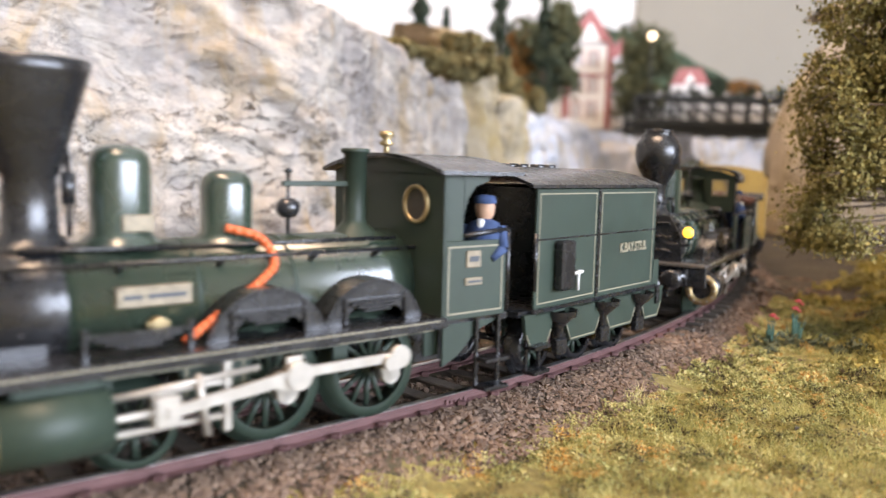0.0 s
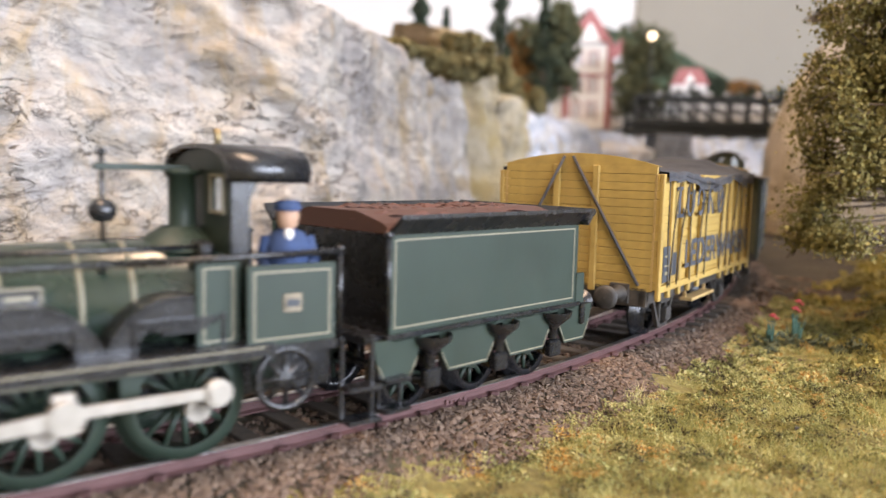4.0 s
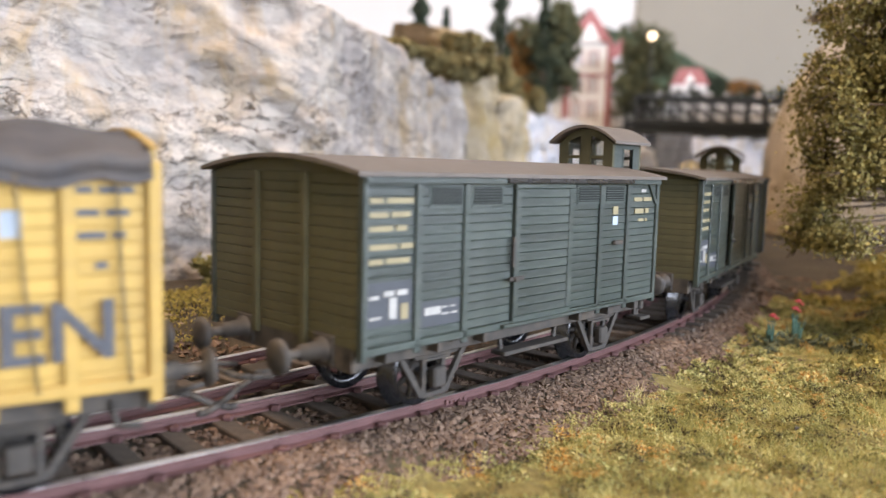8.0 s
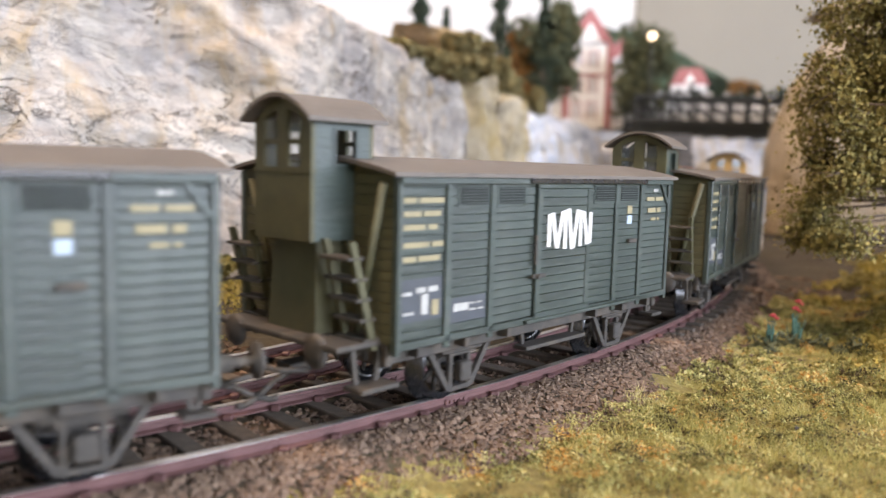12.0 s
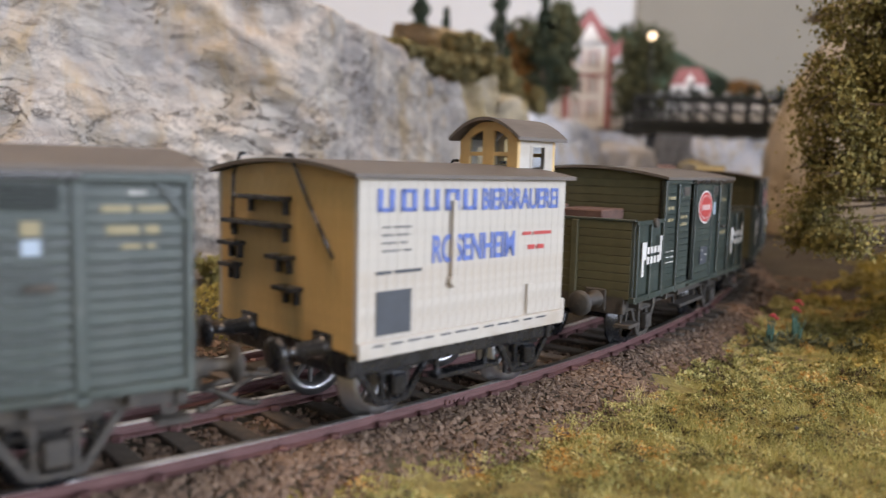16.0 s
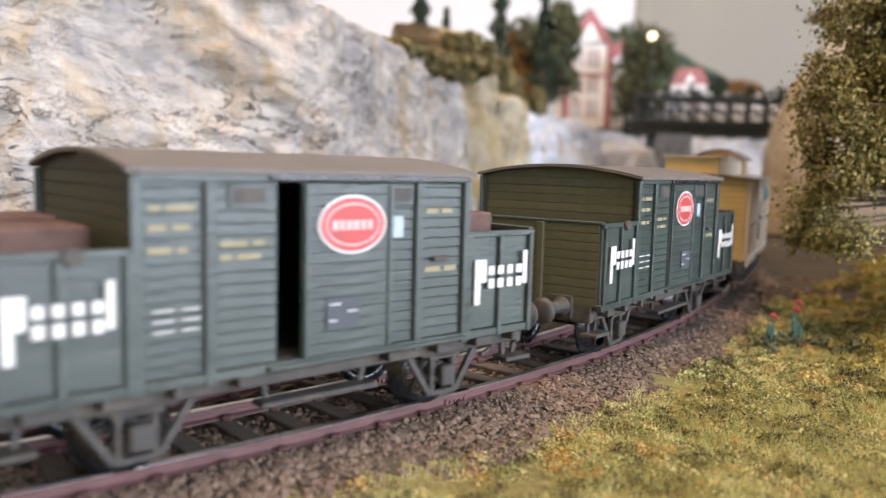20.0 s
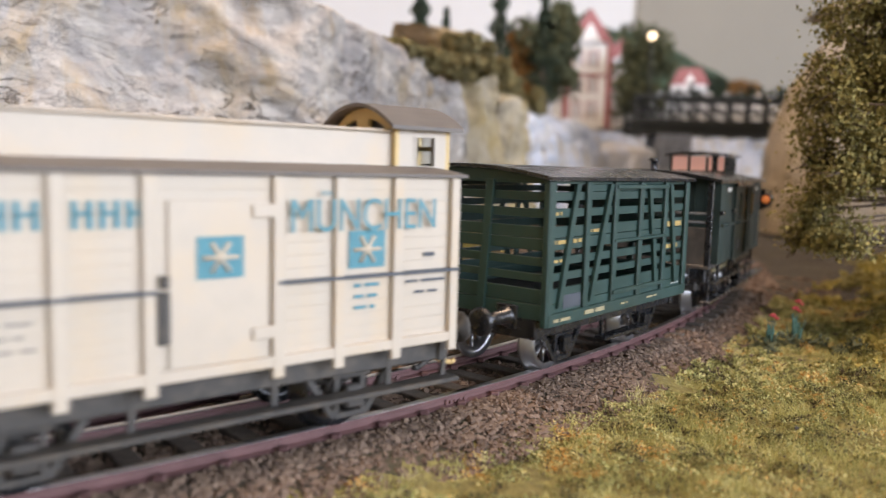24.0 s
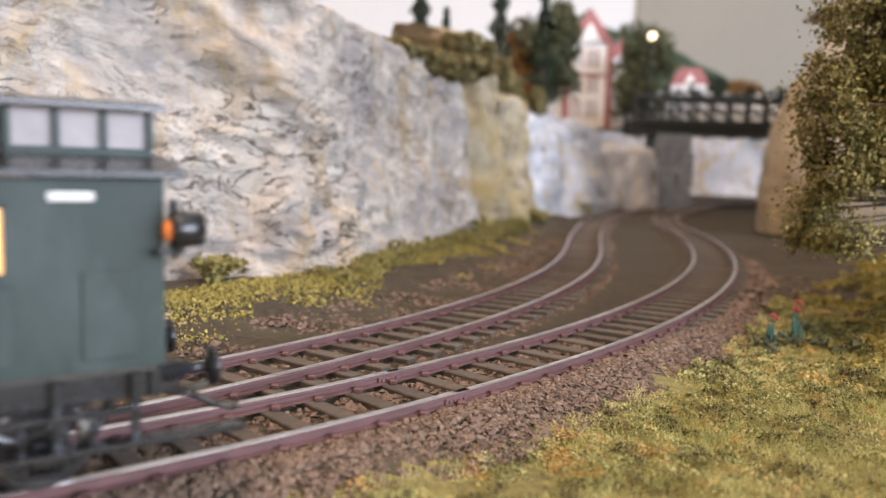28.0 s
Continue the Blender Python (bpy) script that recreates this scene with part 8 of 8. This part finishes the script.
def first_engine(mid):
    w = begin("steam_locomotive", "dark green old-time steam engine with tapered black chimney", mid, 34, "locomotive", "engines of the train")
    running_gear(w, mid, M_LOCO, 60, M_BRASS)
    boiler(w, (8, -6), M_LOCO)
    rivet = Mesh().lathe((0, 0, 0), (0, 1, 0), [(0, 0.32), (0.18, 0.26), (0.26, 0.05)], 8).data("rivet", M_BLACK)
    for x in (32.4, 29.0, 25.4):
        for k in range(7):
            a = radians(-28 + 16 * k)
            o = part("rivet", rivet, None, w)
            o.matrix_basis = pose(x * MM, 8.15 * math.cos(a) * MM, (19.4 + 8.15 * math.sin(a)) * MM, math.degrees(a), 0, 0)
    splashers(w, M_BLACK)
    part("chimney", Mesh().lathe((26, 0, 26.8), (0, 0, 1), [(0, 5.0), (0.8, 4.0), (1.8, 3.2), (8.5, 3.0), (9.2, 3.4), (20.8, 6.9), (22.4, 7.2), (22.4, 5.6), (18, 5.0)], 36), M_BLACK, w, "tall tapered black chimney")
    part("chimney_stay", Mesh().pipe([(22.5, 0, 46), (21.6, 0, 36), (21.6, 0, 28)], 0.35).tube((21.6, 0, 32), (21.6, 0, 36), 0.9, n=8), M_BLACK, w)
    dome(w, 15.4, 3.8, 27.0, 39.5, M_BOILER)
    part("dome_plate", Mesh().box(12.4, 16.4, 3.2, 4.0, 28.6, 30.8, 0.15), M_PLATE, w)
    dome(w, 0.8, 3.6, 26.6, 36.6, M_BOILER, name="sand_dome")
    governor(w, -21.0, -9.0, 34.8, 40.4)
    bend = [Vector(p) for p in ((2.6, 3.6, 28.8), (-1.6, 5.6, 27.4), (-2.4, 8.2, 24.2), (0.4, 9.2, 21.8), (5.0, 10.2, 19.2), (9.4, 10.9, 16.8), (11.5, 11.2, 15.4))]
    fine = [bend[0]]
    for k in range(len(bend) - 1):
        # a smooth curve through the bends
        a, b, c, d = bend[max(k - 1, 0)], bend[k], bend[k + 1], bend[min(k + 2, len(bend) - 1)]
        for u in (0.25, 0.5, 0.75, 1.0):
            fine.append(b * (1 - u) ** 2 * (1 + 2 * u) + c * u * u * (3 - 2 * u) + (c - a) * 0.5 * u * (1 - u) ** 2 - (d - b) * 0.5 * u * u * (1 - u))
    part("hose", Mesh().pipe(fine, 0.6, 10), M_ORANGE, w, "bent orange hose")
    part("name_plate", Mesh().box(9.4, 18.8, 7.6, 8.6, 19.8, 22.4, 0.15), M_PLATE, w)
    bars(w, [(18.0, 10.2, 20.7, 21.5)], M_SLATE, 8.62)
    part("injector", Mesh().tube((14, 8.2, 17.6), (14, 9.8, 17.6), 1.0, n=10).box(12.6, 15.4, 8.6, 9.4, 17.2, 18.0, 0.1), M_BRASS, w)
    # cab
    part("cab_front", Mesh().box(-27.6, -27.0, -15, 15, 27.0, 36.8), M_LOCO, w)
    part("cab_front_low", Mesh().box(-27.6, -27.0, -15, 15, 14.4, 27.0), M_LOCO, w)
    arch_gable(w, -27.6, -27.0, -15.4, 15.4, 36.6, 2.6, M_LOCO)
    for y in (8.5, -8.5):
        part("round_window", Mesh().lathe((-26.9, y, 32.0), (1, 0, 0), [(0, 2.5), (0.5, 2.5), (0.5, 3.1), (0, 3.1)], 24), M_BRASS, w, "brass-rimmed round window")
        part("window_pane", Mesh().lathe((-26.9, y, 32.0), (1, 0, 0), [(0.1, 2.5), (0.12, 0.05)], 20), M_CHASSIS, w)
    for y in (15.0, -15.0):
        framed_panel(w, -27.2, -40.4, y, 14.4, 26.6, M_LOCO, True, "cab_side")
        framed_panel(w, -27.2, -31.0, y, 26.6, 36.6, M_LOCO, False, "cab_side")
        a, b = (y - 0.5, y) if y > 0 else (y, y + 0.5)
        part("cab_arch", Mesh().prism([(-31.0, 36.6), (-36.4, 36.6), (-36.0, 35.8), (-33.4, 35.0), (-31.8, 33.2), (-31.0, 30.8)][::-1], "y", a, b), M_LOCO, w)
        part("cab_rail", Mesh().tube((-31, y, 27.4), (-40.8, y, 28.2), 0.4, n=6).tube((-40.8, y, 28.2), (-40.8, y, 15), 0.4, n=6), M_BLACK, w)
    part("cab_plate", Mesh().box(-34.6, -31.6, 15.0, 15.3, 22.4, 25.0, 0.1), M_PLATE, w)
    part("cab_plate", Mesh().box(-35.0, -31.4, 15.0, 15.3, 19.6, 20.8, 0.1), M_PLATE, w)
    bars(w, [(-32.1, -34.1, 23.2, 24.3), (-31.9, -34.6, 19.9, 20.5)], M_SLATE, 15.32)
    part("cab_roof", arc_roof(-42.5, -25.2, -16.6, 16.6, 36.7, 2.6, 0.6), M_BLACK, w, "black arched cab roof")
    part("cab_floor", Mesh().box(-42, -27.6, -14, 14, 13.2, 14.4), M_BLACK, w)
    part("whistle", Mesh().tube((-30, -4, 39), (-30, -4, 42), 0.5, n=8).lathe((-30, -4, 41.2), (0, 0, 1), [(0, 1.0), (0.4, 1.3), (1.0, 0.6), (1.6, 1.3), (2.4, 1.2), (2.4, 0.1)], 14), M_BRASS, w)
    part("firebox_back", Mesh().box(-29.5, -27.6, -8, 8, 14.4, 28, 0.4), M_BLACK, w)
    part("cab_frame", Mesh().prism([(-28, 13.6), (-28, 7.0), (-31, 8.4), (-35, 12.0), (-40, 13.6)][::1], "y", 13.6, 14.2), M_LOCO, w)
    loco_steps(w, -37.0)
    part("buffer_beam", Mesh().box(36.0, 37.2, -16.5, 16.5, 9.6, 15.2, 0.2), M_BLACK, w)
    buffers(w, 37.2, 1, M_BLACK)
    figure("engine_driver_figure", "small painted figurine in blue overalls in the cab", mid, 34, -38.4, 11.8, 14.5, 30, 1.04)


def second_engine(mid):
    w = begin("steam_locomotive", "dark green steam engine with bulbous black chimney and lit lamps", mid, 34, "locomotive", "engines of the train")
    running_gear(w, mid, M_BLACK, 20, M_BRASS)
    boiler(w, (22.0, 16.5, 9.0, 2.0, -6.5, -12.5), M_LINE)
    splashers(w, M_BLACK)
    part("chimney", Mesh().lathe((26, 0, 26.8), (0, 0, 1), [(0, 4.6), (0.6, 3.8), (1.6, 2.9), (3.4, 2.4), (6.6, 2.4), (8.6, 2.9), (10.6, 4.1), (12.4, 5.2), (14.4, 5.85), (16.4, 6.05), (18.4, 5.7), (20.2, 4.5), (21.4, 3.4), (21.7, 3.6), (22.4, 3.6), (22.4, 2.8), (18, 2.6)], 40), M_BLACK, w, "glossy black onion-shaped chimney")
    part("chimney_ring", Mesh().lathe((26, 0, 29.6), (0, 0, 1), [(0, 2.9), (0.3, 3.3), (0.8, 3.3), (1.1, 2.7)], 28), M_BLACK, w)
    dome(w, 15.3, 3.9, 26.6, 38.8, M_BOILER, True)
    part("safety_valve", Mesh().lathe((15.3, 0, 38.8), (0, 0, 1), [(0, 1.0), (0.5, 0.6), (1.6, 0.6), (2.0, 0.9), (2.6, 0.9), (3.0, 0.5), (3.8, 0.7), (4.0, 0.1)], 12), M_BRASS, w)
    part("pipe", Mesh().pipe([(22, 2.5, 31), (20, 3, 31.2), (19.6, 3.2, 27)], 0.5), M_BLACK, w)
    governor(w, -21.0, -10.8, 36.8, 36.6)
    part("dome_skirt", Mesh().lathe((-20.4, 0, 26.0), (0, 0, 1), [(0, 6.0), (1.0, 5.2), (2.4, 3.2), (3.0, 2.2)], 28), M_LOCO, w)
    part("name_plate", Mesh().box(-2.4, 4.8, 7.6, 8.6, 20.6, 23.2, 0.15), M_BLACK, w)
    part("gilt_line", Mesh().box(-2.2, 4.6, 8.6, 8.7, 20.7, 21.0).box(-2.2, 4.6, 8.6, 8.7, 22.8, 23.1).box(-2.2, -1.9, 8.6, 8.7, 21, 22.8).box(4.3, 4.6, 8.6, 8.7, 21, 22.8), M_LINE, w)
    bars(w, [(3.6, -1.2, 21.5, 22.3)], M_LINE, 8.62)
    part("smokebox_wall", Mesh().prism([(-9.5, 15), (9.5, 15), (9.0, 22), (6.0, 27), (-6.0, 27), (-9.0, 22)], "x", 33.2, 33.9), M_BLACK, w)
    for z in (18, 21.5, 25):
        part("smokebox_rivets", Mesh().box(33.9, 34.3, -6.5, 6.5, z - 0.3, z + 0.3, 0.1), M_BLACK, w)
    lantern(w, 34.6, 11.0, 23.0)
    lantern(w, 34.6, -11.0, 23.0)
    lantern(w, 35.4, 0.0, 30.4)
    part("lamp_iron", Mesh().box(32, 34, -11.5, 11.5, 19.4, 20.0, 0.1), M_BLACK, w)
    # half cab
    xf, hw = -23.4, 11.4
    for q in ((-hw, hw, 26, 31.2), (-hw, -9.0, 31.2, 36.0), (-4.6, 4.6, 31.2, 36.0), (9.0, hw, 31.2, 36.0), (-hw, hw, 36.0, 37.4)):
        part("cab_front_panel", Mesh().box(xf - 0.6, xf, *q), M_LOCO, w)
    arch_gable(w, xf - 0.6, xf, -hw, hw, 37.3, 2.2, M_LOCO)
    for y in (6.8, -6.8):
        part("cab_window_frame", Mesh().box(xf, xf + 0.3, y - 2.5, y + 2.5, 31.0, 31.4).box(xf, xf + 0.3, y - 2.5, y + 2.5, 35.8, 36.2).box(xf, xf + 0.3, y - 2.5, y - 2.1, 31.4, 35.8).box(xf, xf + 0.3, y + 2.1, y + 2.5, 31.4, 35.8), M_LINE, w)
        part("window_pane", Mesh().box(xf - 0.35, xf - 0.25, y - 2.2, y + 2.2, 31.2, 36.0), M_PANE, w)
    for y in (hw, -hw):
        a, b = (y - 0.5, y + 0.15) if y > 0 else (y - 0.15, y + 0.5)
        part("cab_side", Mesh().prism([(xf, 26.0), (xf, 37.6), (xf - 6.4, 37.6), (xf - 3.6, 35.6), (xf - 2.4, 33.0), (xf - 2.2, 26.0)], "y", a, b), M_BLACK, w)
    # the roof rolls over into its own sides
    roof = [(hw + 0.9, 35.8), (hw + 0.85, 37.2), (hw + 0.2, 38.4), (hw - 1.4, 39.3), (hw * 0.5, 40.0), (0, 40.2)]
    roof = roof + [(-a, b) for a, b in roof[-2::-1]]
    part("cab_roof", Mesh().prism(roof + [(a * 0.95, b - 0.6) for a, b in roof[::-1]], "x", -34.0, xf + 0.9, 0, True), M_BLACK, w, "black rolled half-cab roof")
    part("whistle", Mesh().tube((-26, 0, 39.8), (-26, 0, 42.2), 0.5, n=8), M_BRASS, w)
    for y in (15.0, -15.0):
        framed_panel(w, -24.0, -36.4, y, 14.6, 25.0, M_LOCO, True, "cab_panel")
        framed_panel(w, -18.4, -24.0, y * 0.85, 14.6, 25.6, M_LOCO, True, "cab_panel")
        part("cab_rail", Mesh().tube((-10, y * 0.9, 25.8), (-37, y, 26.4), 0.4, n=6).tube((-37, y, 26.6), (-37, y, 14.6), 0.4, n=6).lathe((-37, y, 26.4), (0, 0, 1), [(0, 0.3), (0.3, 0.8), (0.8, 0.3)], 8), M_BLACK, w)
    part("cab_plate", Mesh().box(-31.4, -28.8, 15.0, 15.2, 18.8, 21.2, 0.08), M_PLATE, w)
    bars(w, [(-29.2, -31.0, 19.4, 20.6)], M_SLATE, 15.22)
    part("cab_floor", Mesh().box(-38, -18, -14.4, 14.4, 13.2, 14.5), M_BLACK, w)
    part("firebox_back", Mesh().box(-22.5, -20.5, -8, 8, 14.5, 27.5, 0.4), M_BLACK, w)
    wl = Mesh().lathe((-29.5, 14.0, 10.0), (0, 1, 0), [(0, 3.5), (0, 4.3), (0.8, 4.3), (0.8, 3.5), (0, 3.5)], 28)
    for k in range(4):
        an = math.pi * k / 4
        wl.tube((-29.5 - 3.6 * math.cos(an), 14.4, 10 - 3.6 * math.sin(an)), (-29.5 + 3.6 * math.cos(an), 14.4, 10 + 3.6 * math.sin(an)), 0.4, n=6)
    part("reverser_wheel", wl, M_BLACK, w, "black spoked hand wheel")
    loco_steps(w, -40.0)
    part("buffer_beam", Mesh().box(36.0, 37.2, -16.5, 16.5, 9.6, 14.4, 0.2), M_BLACK, w)
    part("front_plate", Mesh().box(33.0, 38.4, -16.5, 16.5, 14.5, 15.2, 0.15), M_CHASSIS, w, "dusty grey-brown front deck")
    buffers(w, 37.2, 1, M_BLACK, 12.0)
    coupling(w, 37.2, 1, M_CHASSIS)
    figure("fireman_figure", "small painted figurine in a blue jacket and cap", mid, 34, -31.5, 10.5, 14.6, 70)


def tender(mid, closed):
    label = "enclosed dark green tender with gilt lining and arched roof" if closed else "dark green tender heaped with brown peat blocks"
    w = begin("tender", label, mid, 30, "tender", "tenders of the train")
    x0, x1, z0 = -21.8, 24.2, 13.6
    z1 = 34.6 if closed else 28.2
    for y in (15.0, -15.0):
        if closed:
            framed_panel(w, x1, 3.0, y, z0, z1, M_LOCO)
            framed_panel(w, 2.6, x0, y, z0, z1, M_LOCO)
            part("panel_joint", Mesh().box(2.4, 3.2, y - 0.1, y + 0.25, z0, z1, 0.05), M_BLACK, w)
            part("waist_seam", Mesh().box(x0, x1, y, y + 0.12, 25.6, 25.9), M_BLACK, w)
        else:
            framed_panel(w, x1, x0, y, z0, z1, M_LOCO)
        # frame with arched cut-outs between the axle guards
        m = Mesh()
        s0, s1 = (y - 0.4, y + 0.3)
        for a, b in ((20.5, 25.0), (3.0, 12.0), (-12.0, -3.0), (-24.5, -18.5)):
            m.prism([(a, 6.4), (b, 6.4), (b + 1.5, 9.0), (b + 2.4, 13.0), (a - 2.4, 13.0), (a - 1.5, 9.0)], "y", s0, s1)
        m.box(x0, x1, s0, s1, 12.4, z0 + 0.2, 0.1)
        part("side_frame", m, M_LOCO, w)
        if y > 0:
            for a, b in ((20.5, 25.0), (3.0, 12.0), (-12.0, -3.0), (-24.5, -18.5)):
                part("gilt_line", Mesh().box(a, b, s1, s1 + 0.06, 6.7, 6.95).tube((b, s1, 6.8), (b + 1.6, s1, 9.6), 0.13, n=4).tube((a, s1, 6.8), (a - 1.6, s1, 9.6), 0.13, n=4), M_LINE, w)
        part("sill", Mesh().box(x0 - 1, x1 + 1, y - 0.4, y + 0.6, z0 - 0.6, z0 + 0.1, 0.1), M_BLACK, w)
        for x in (16.0, 0.0, -15.0):
            part("axle_spring", Mesh().lathe((x, y + 0.2, 12.8), (0, 0, -1), [(0, 3.4), (1.0, 3.2), (2.4, 1.6), (3.2, 0.9), (5.0, 0.9)], 14).box(x - 1.6, x + 1.6, y - 0.4, y + 1.2, 4.6, 7.6, 0.3), M_BLACK, w)
    part("tank_core", Mesh().box(x0 + 0.4, (x1 - 14) if closed else x1 - 0.4, -14.6, 14.6, z0, z1 - 0.3), M_BLACK, w)
    part("tender_end", Mesh().box(x0 - 0.4, x0 + 0.3, -15, 15, z0, z1, 0.1), M_LOCO, w)
    part("tender_floor", Mesh().box(x0 - 1, x1 + 4, -14.5, 14.5, 12.6, z0), M_BLACK, w)
    if closed:
        arch_gable(w, x0 - 0.2, x0 + 0.3, -15, 15, z1, 3.0, M_LOCO)
        part("tender_roof", arc_roof(x0 - 0.8, x1 + 2.6, -15.8, 15.8, z1 + 0.1, 3.0, 0.6), M_BLACK, w, "dark arched tender roof")
        for x in (12, 8, 2, -2):
            part("roof_hatch", Mesh().tube((x, 0, 37.8), (x, 0, 38.9), 1.5, n=14), M_BLACK, w)
        part("tool_box", Mesh().box(14.2, 18.4, 15.0, 17.2, 16.5, 25.4, 0.4), M_BLACK, w)
        part("bracket", Mesh().tube((10.6, 15.6, 15.8), (10.6, 15.6, 19.6), 0.3, n=6).tube((12.2, 15.6, 19.0), (9.2, 15.6, 19.2), 0.35, n=6), M_LETTER_WHITE, w)
        letters(w, "K.BAY.STS.B.", -6.2, -17.9, 21.6, 23.6, M_LINE, 15.08, bold=0.03)
        part("grab_rail", Mesh().tube((24.9, 15.4, 17), (24.9, 15.4, 27), 0.4, n=6), M_BLACK, w)
    else:
        part("flare", Mesh().prism([(15.0, 28.0), (17.4, 30.4), (17.4, 31.0), (14.6, 28.6)], "x", x0 - 0.5, x1), M_BLACK, w)
        part("flare", Mesh().prism([(-15.0, 28.0), (-14.6, 28.6), (-17.4, 31.0), (-17.4, 30.4)], "x", x0 - 0.5, x1), M_BLACK, w)
        part("flare", Mesh().prism([(x0 - 0.4, 28.0), (x0, 28.6), (x0 - 2.4, 31.0), (x0 - 2.8, 30.4)], "y", -17, 17), M_BLACK, w)
        pt = Mesh()
        rg = random.Random(3)
        pt.prism([(-14.5, 28), (14.5, 28), (12, 29.5), (6, 31.0), (-6, 31.0), (-12, 29.5)], "x", x0 + 1, x1 - 1)
        for _ in range(420):
            x, y = rg.uniform(x0 + 1, x1 - 1), rg.uniform(-14.5, 14.5)
            z = 28.4 + 2.6 * (1 - (y / 15) ** 2) * min(1, (x - x0) / 8, (x1 + 2 - x) / 8)
            v, f = STONE[rg.randrange(10)]
            k = rg.uniform(0.7, 1.5)
            c, s_ = math.cos(rg.uniform(0, 6)), math.sin(rg.uniform(0, 6))
            pt.add([(x + k * 1.5 * (c * a - s_ * b * 0.6), y + k * (s_ * a + c * b), z + k * e * 0.6) for a, b, e in v], f)
        part("peat_load", pt, M_PEAT, w, "heap of reddish-brown peat blocks")["kind"] = "stuff"
        part("grab_rail", Mesh().tube((24.9, 15.4, 15), (24.9, 15.4, 28), 0.45, n=6).lathe((24.9, 15.4, 27.6), (0, 0, 1), [(0, 0.4), (0.4, 0.9), (1.0, 0.3)], 8), M_BLACK, w)
    for x in (16.0, 0.0, -15.0):
        wheelset(w, x, 5.2, mid, M_LOCO, 9, M_BLACK)
    m = Mesh()
    for xx in (22, 26):
        m.box(xx - 0.3, xx + 0.3, 14.6, 15.2, 2.6, 12.6, 0.08)
    for z in (3.0, 7.4):
        m.box(21.6, 26.4, 14.4, 17.2, z - 0.3, z + 0.3, 0.08)
    part("tender_steps", m, M_BLACK, w)
    part("headstock", Mesh().box(x0 - 2.2, x0 - 1.0, -16, 16, 9.4, 13.4, 0.2), M_BLACK, w)
    part("rear_frame", Mesh().box(x0 - 2.6, x0, 14.6, 15.2, 6.5, 19.0, 0.1), M_LOCO, w)
    buffers(w, x0 - 2.2, -1, M_BLACK)
    coupling(w, x0 - 2.2, -1, M_CHASSIS)


first_engine(-29.0)
tender(42.5, True)
second_engine(129.0)
tender(197.0, False)


# ---- how it all moves ----
def train_pose(mid, base, t):
    s = mid - run(t)
    ax, ay = MAIN.at(s - base / 2)
    bx, by = MAIN.at(s + base / 2)
    return pose((ax + bx) / 2 * MM, (ay + by) / 2 * MM, 0, 0, 0, math.degrees(math.atan2(ay - by, ax - bx)))


def seen_times(mid, step):
    """Times at which a vehicle is near the camera, with the clip's start and end."""
    ts = [k * step for k in range(int(28 / step) + 1) if -130 < mid - run(k * step) < 330]
    return [0.0] + [t for t in ts if 0 < t < 28] + [28.0]


def motions():
    for o, mid, base, *offset in TRAIN:
        m = offset[0] if offset else Matrix()
        walk(o, [(k / 2, train_pose(mid, base, k / 2) @ m) for k in range(57)])
    for o, x, r, mid in WHEELS:
        ts = seen_times(mid, 0.1)
        first, last = run(ts[1]), run(ts[-2])
        walk(o, [(t, pose(x * MM, 0, r * MM, 0, math.degrees(min(max(run(t), first), last) / r), 0)) for t in ts])
    for cr, mr, ch, mid, wd, r, e, L, y, phase in RODS:
        ts = seen_times(mid, 0.1)
        rows = ([], [], [])
        last = run(ts[-2])
        for t in ts:
            a = min(run(t), last) / r
            px, pz = wd + e * math.sin(a), r + e * math.cos(a)
            dz = 8.8 - pz
            b = math.asin(dz / L)
            rows[0].append((t, pose(px * MM, y * MM, pz * MM)))
            rows[1].append((t, pose(px * MM, (y + (0.9 if y > 0 else -0.9)) * MM, pz * MM, 0, -math.degrees(b), 0)))
            rows[2].append((t, pose((px + L * math.cos(b)) * MM, y * MM, 8.8 * MM)))
        for o, rw in zip((cr, mr, ch), rows):
            walk(o, rw)


motions()
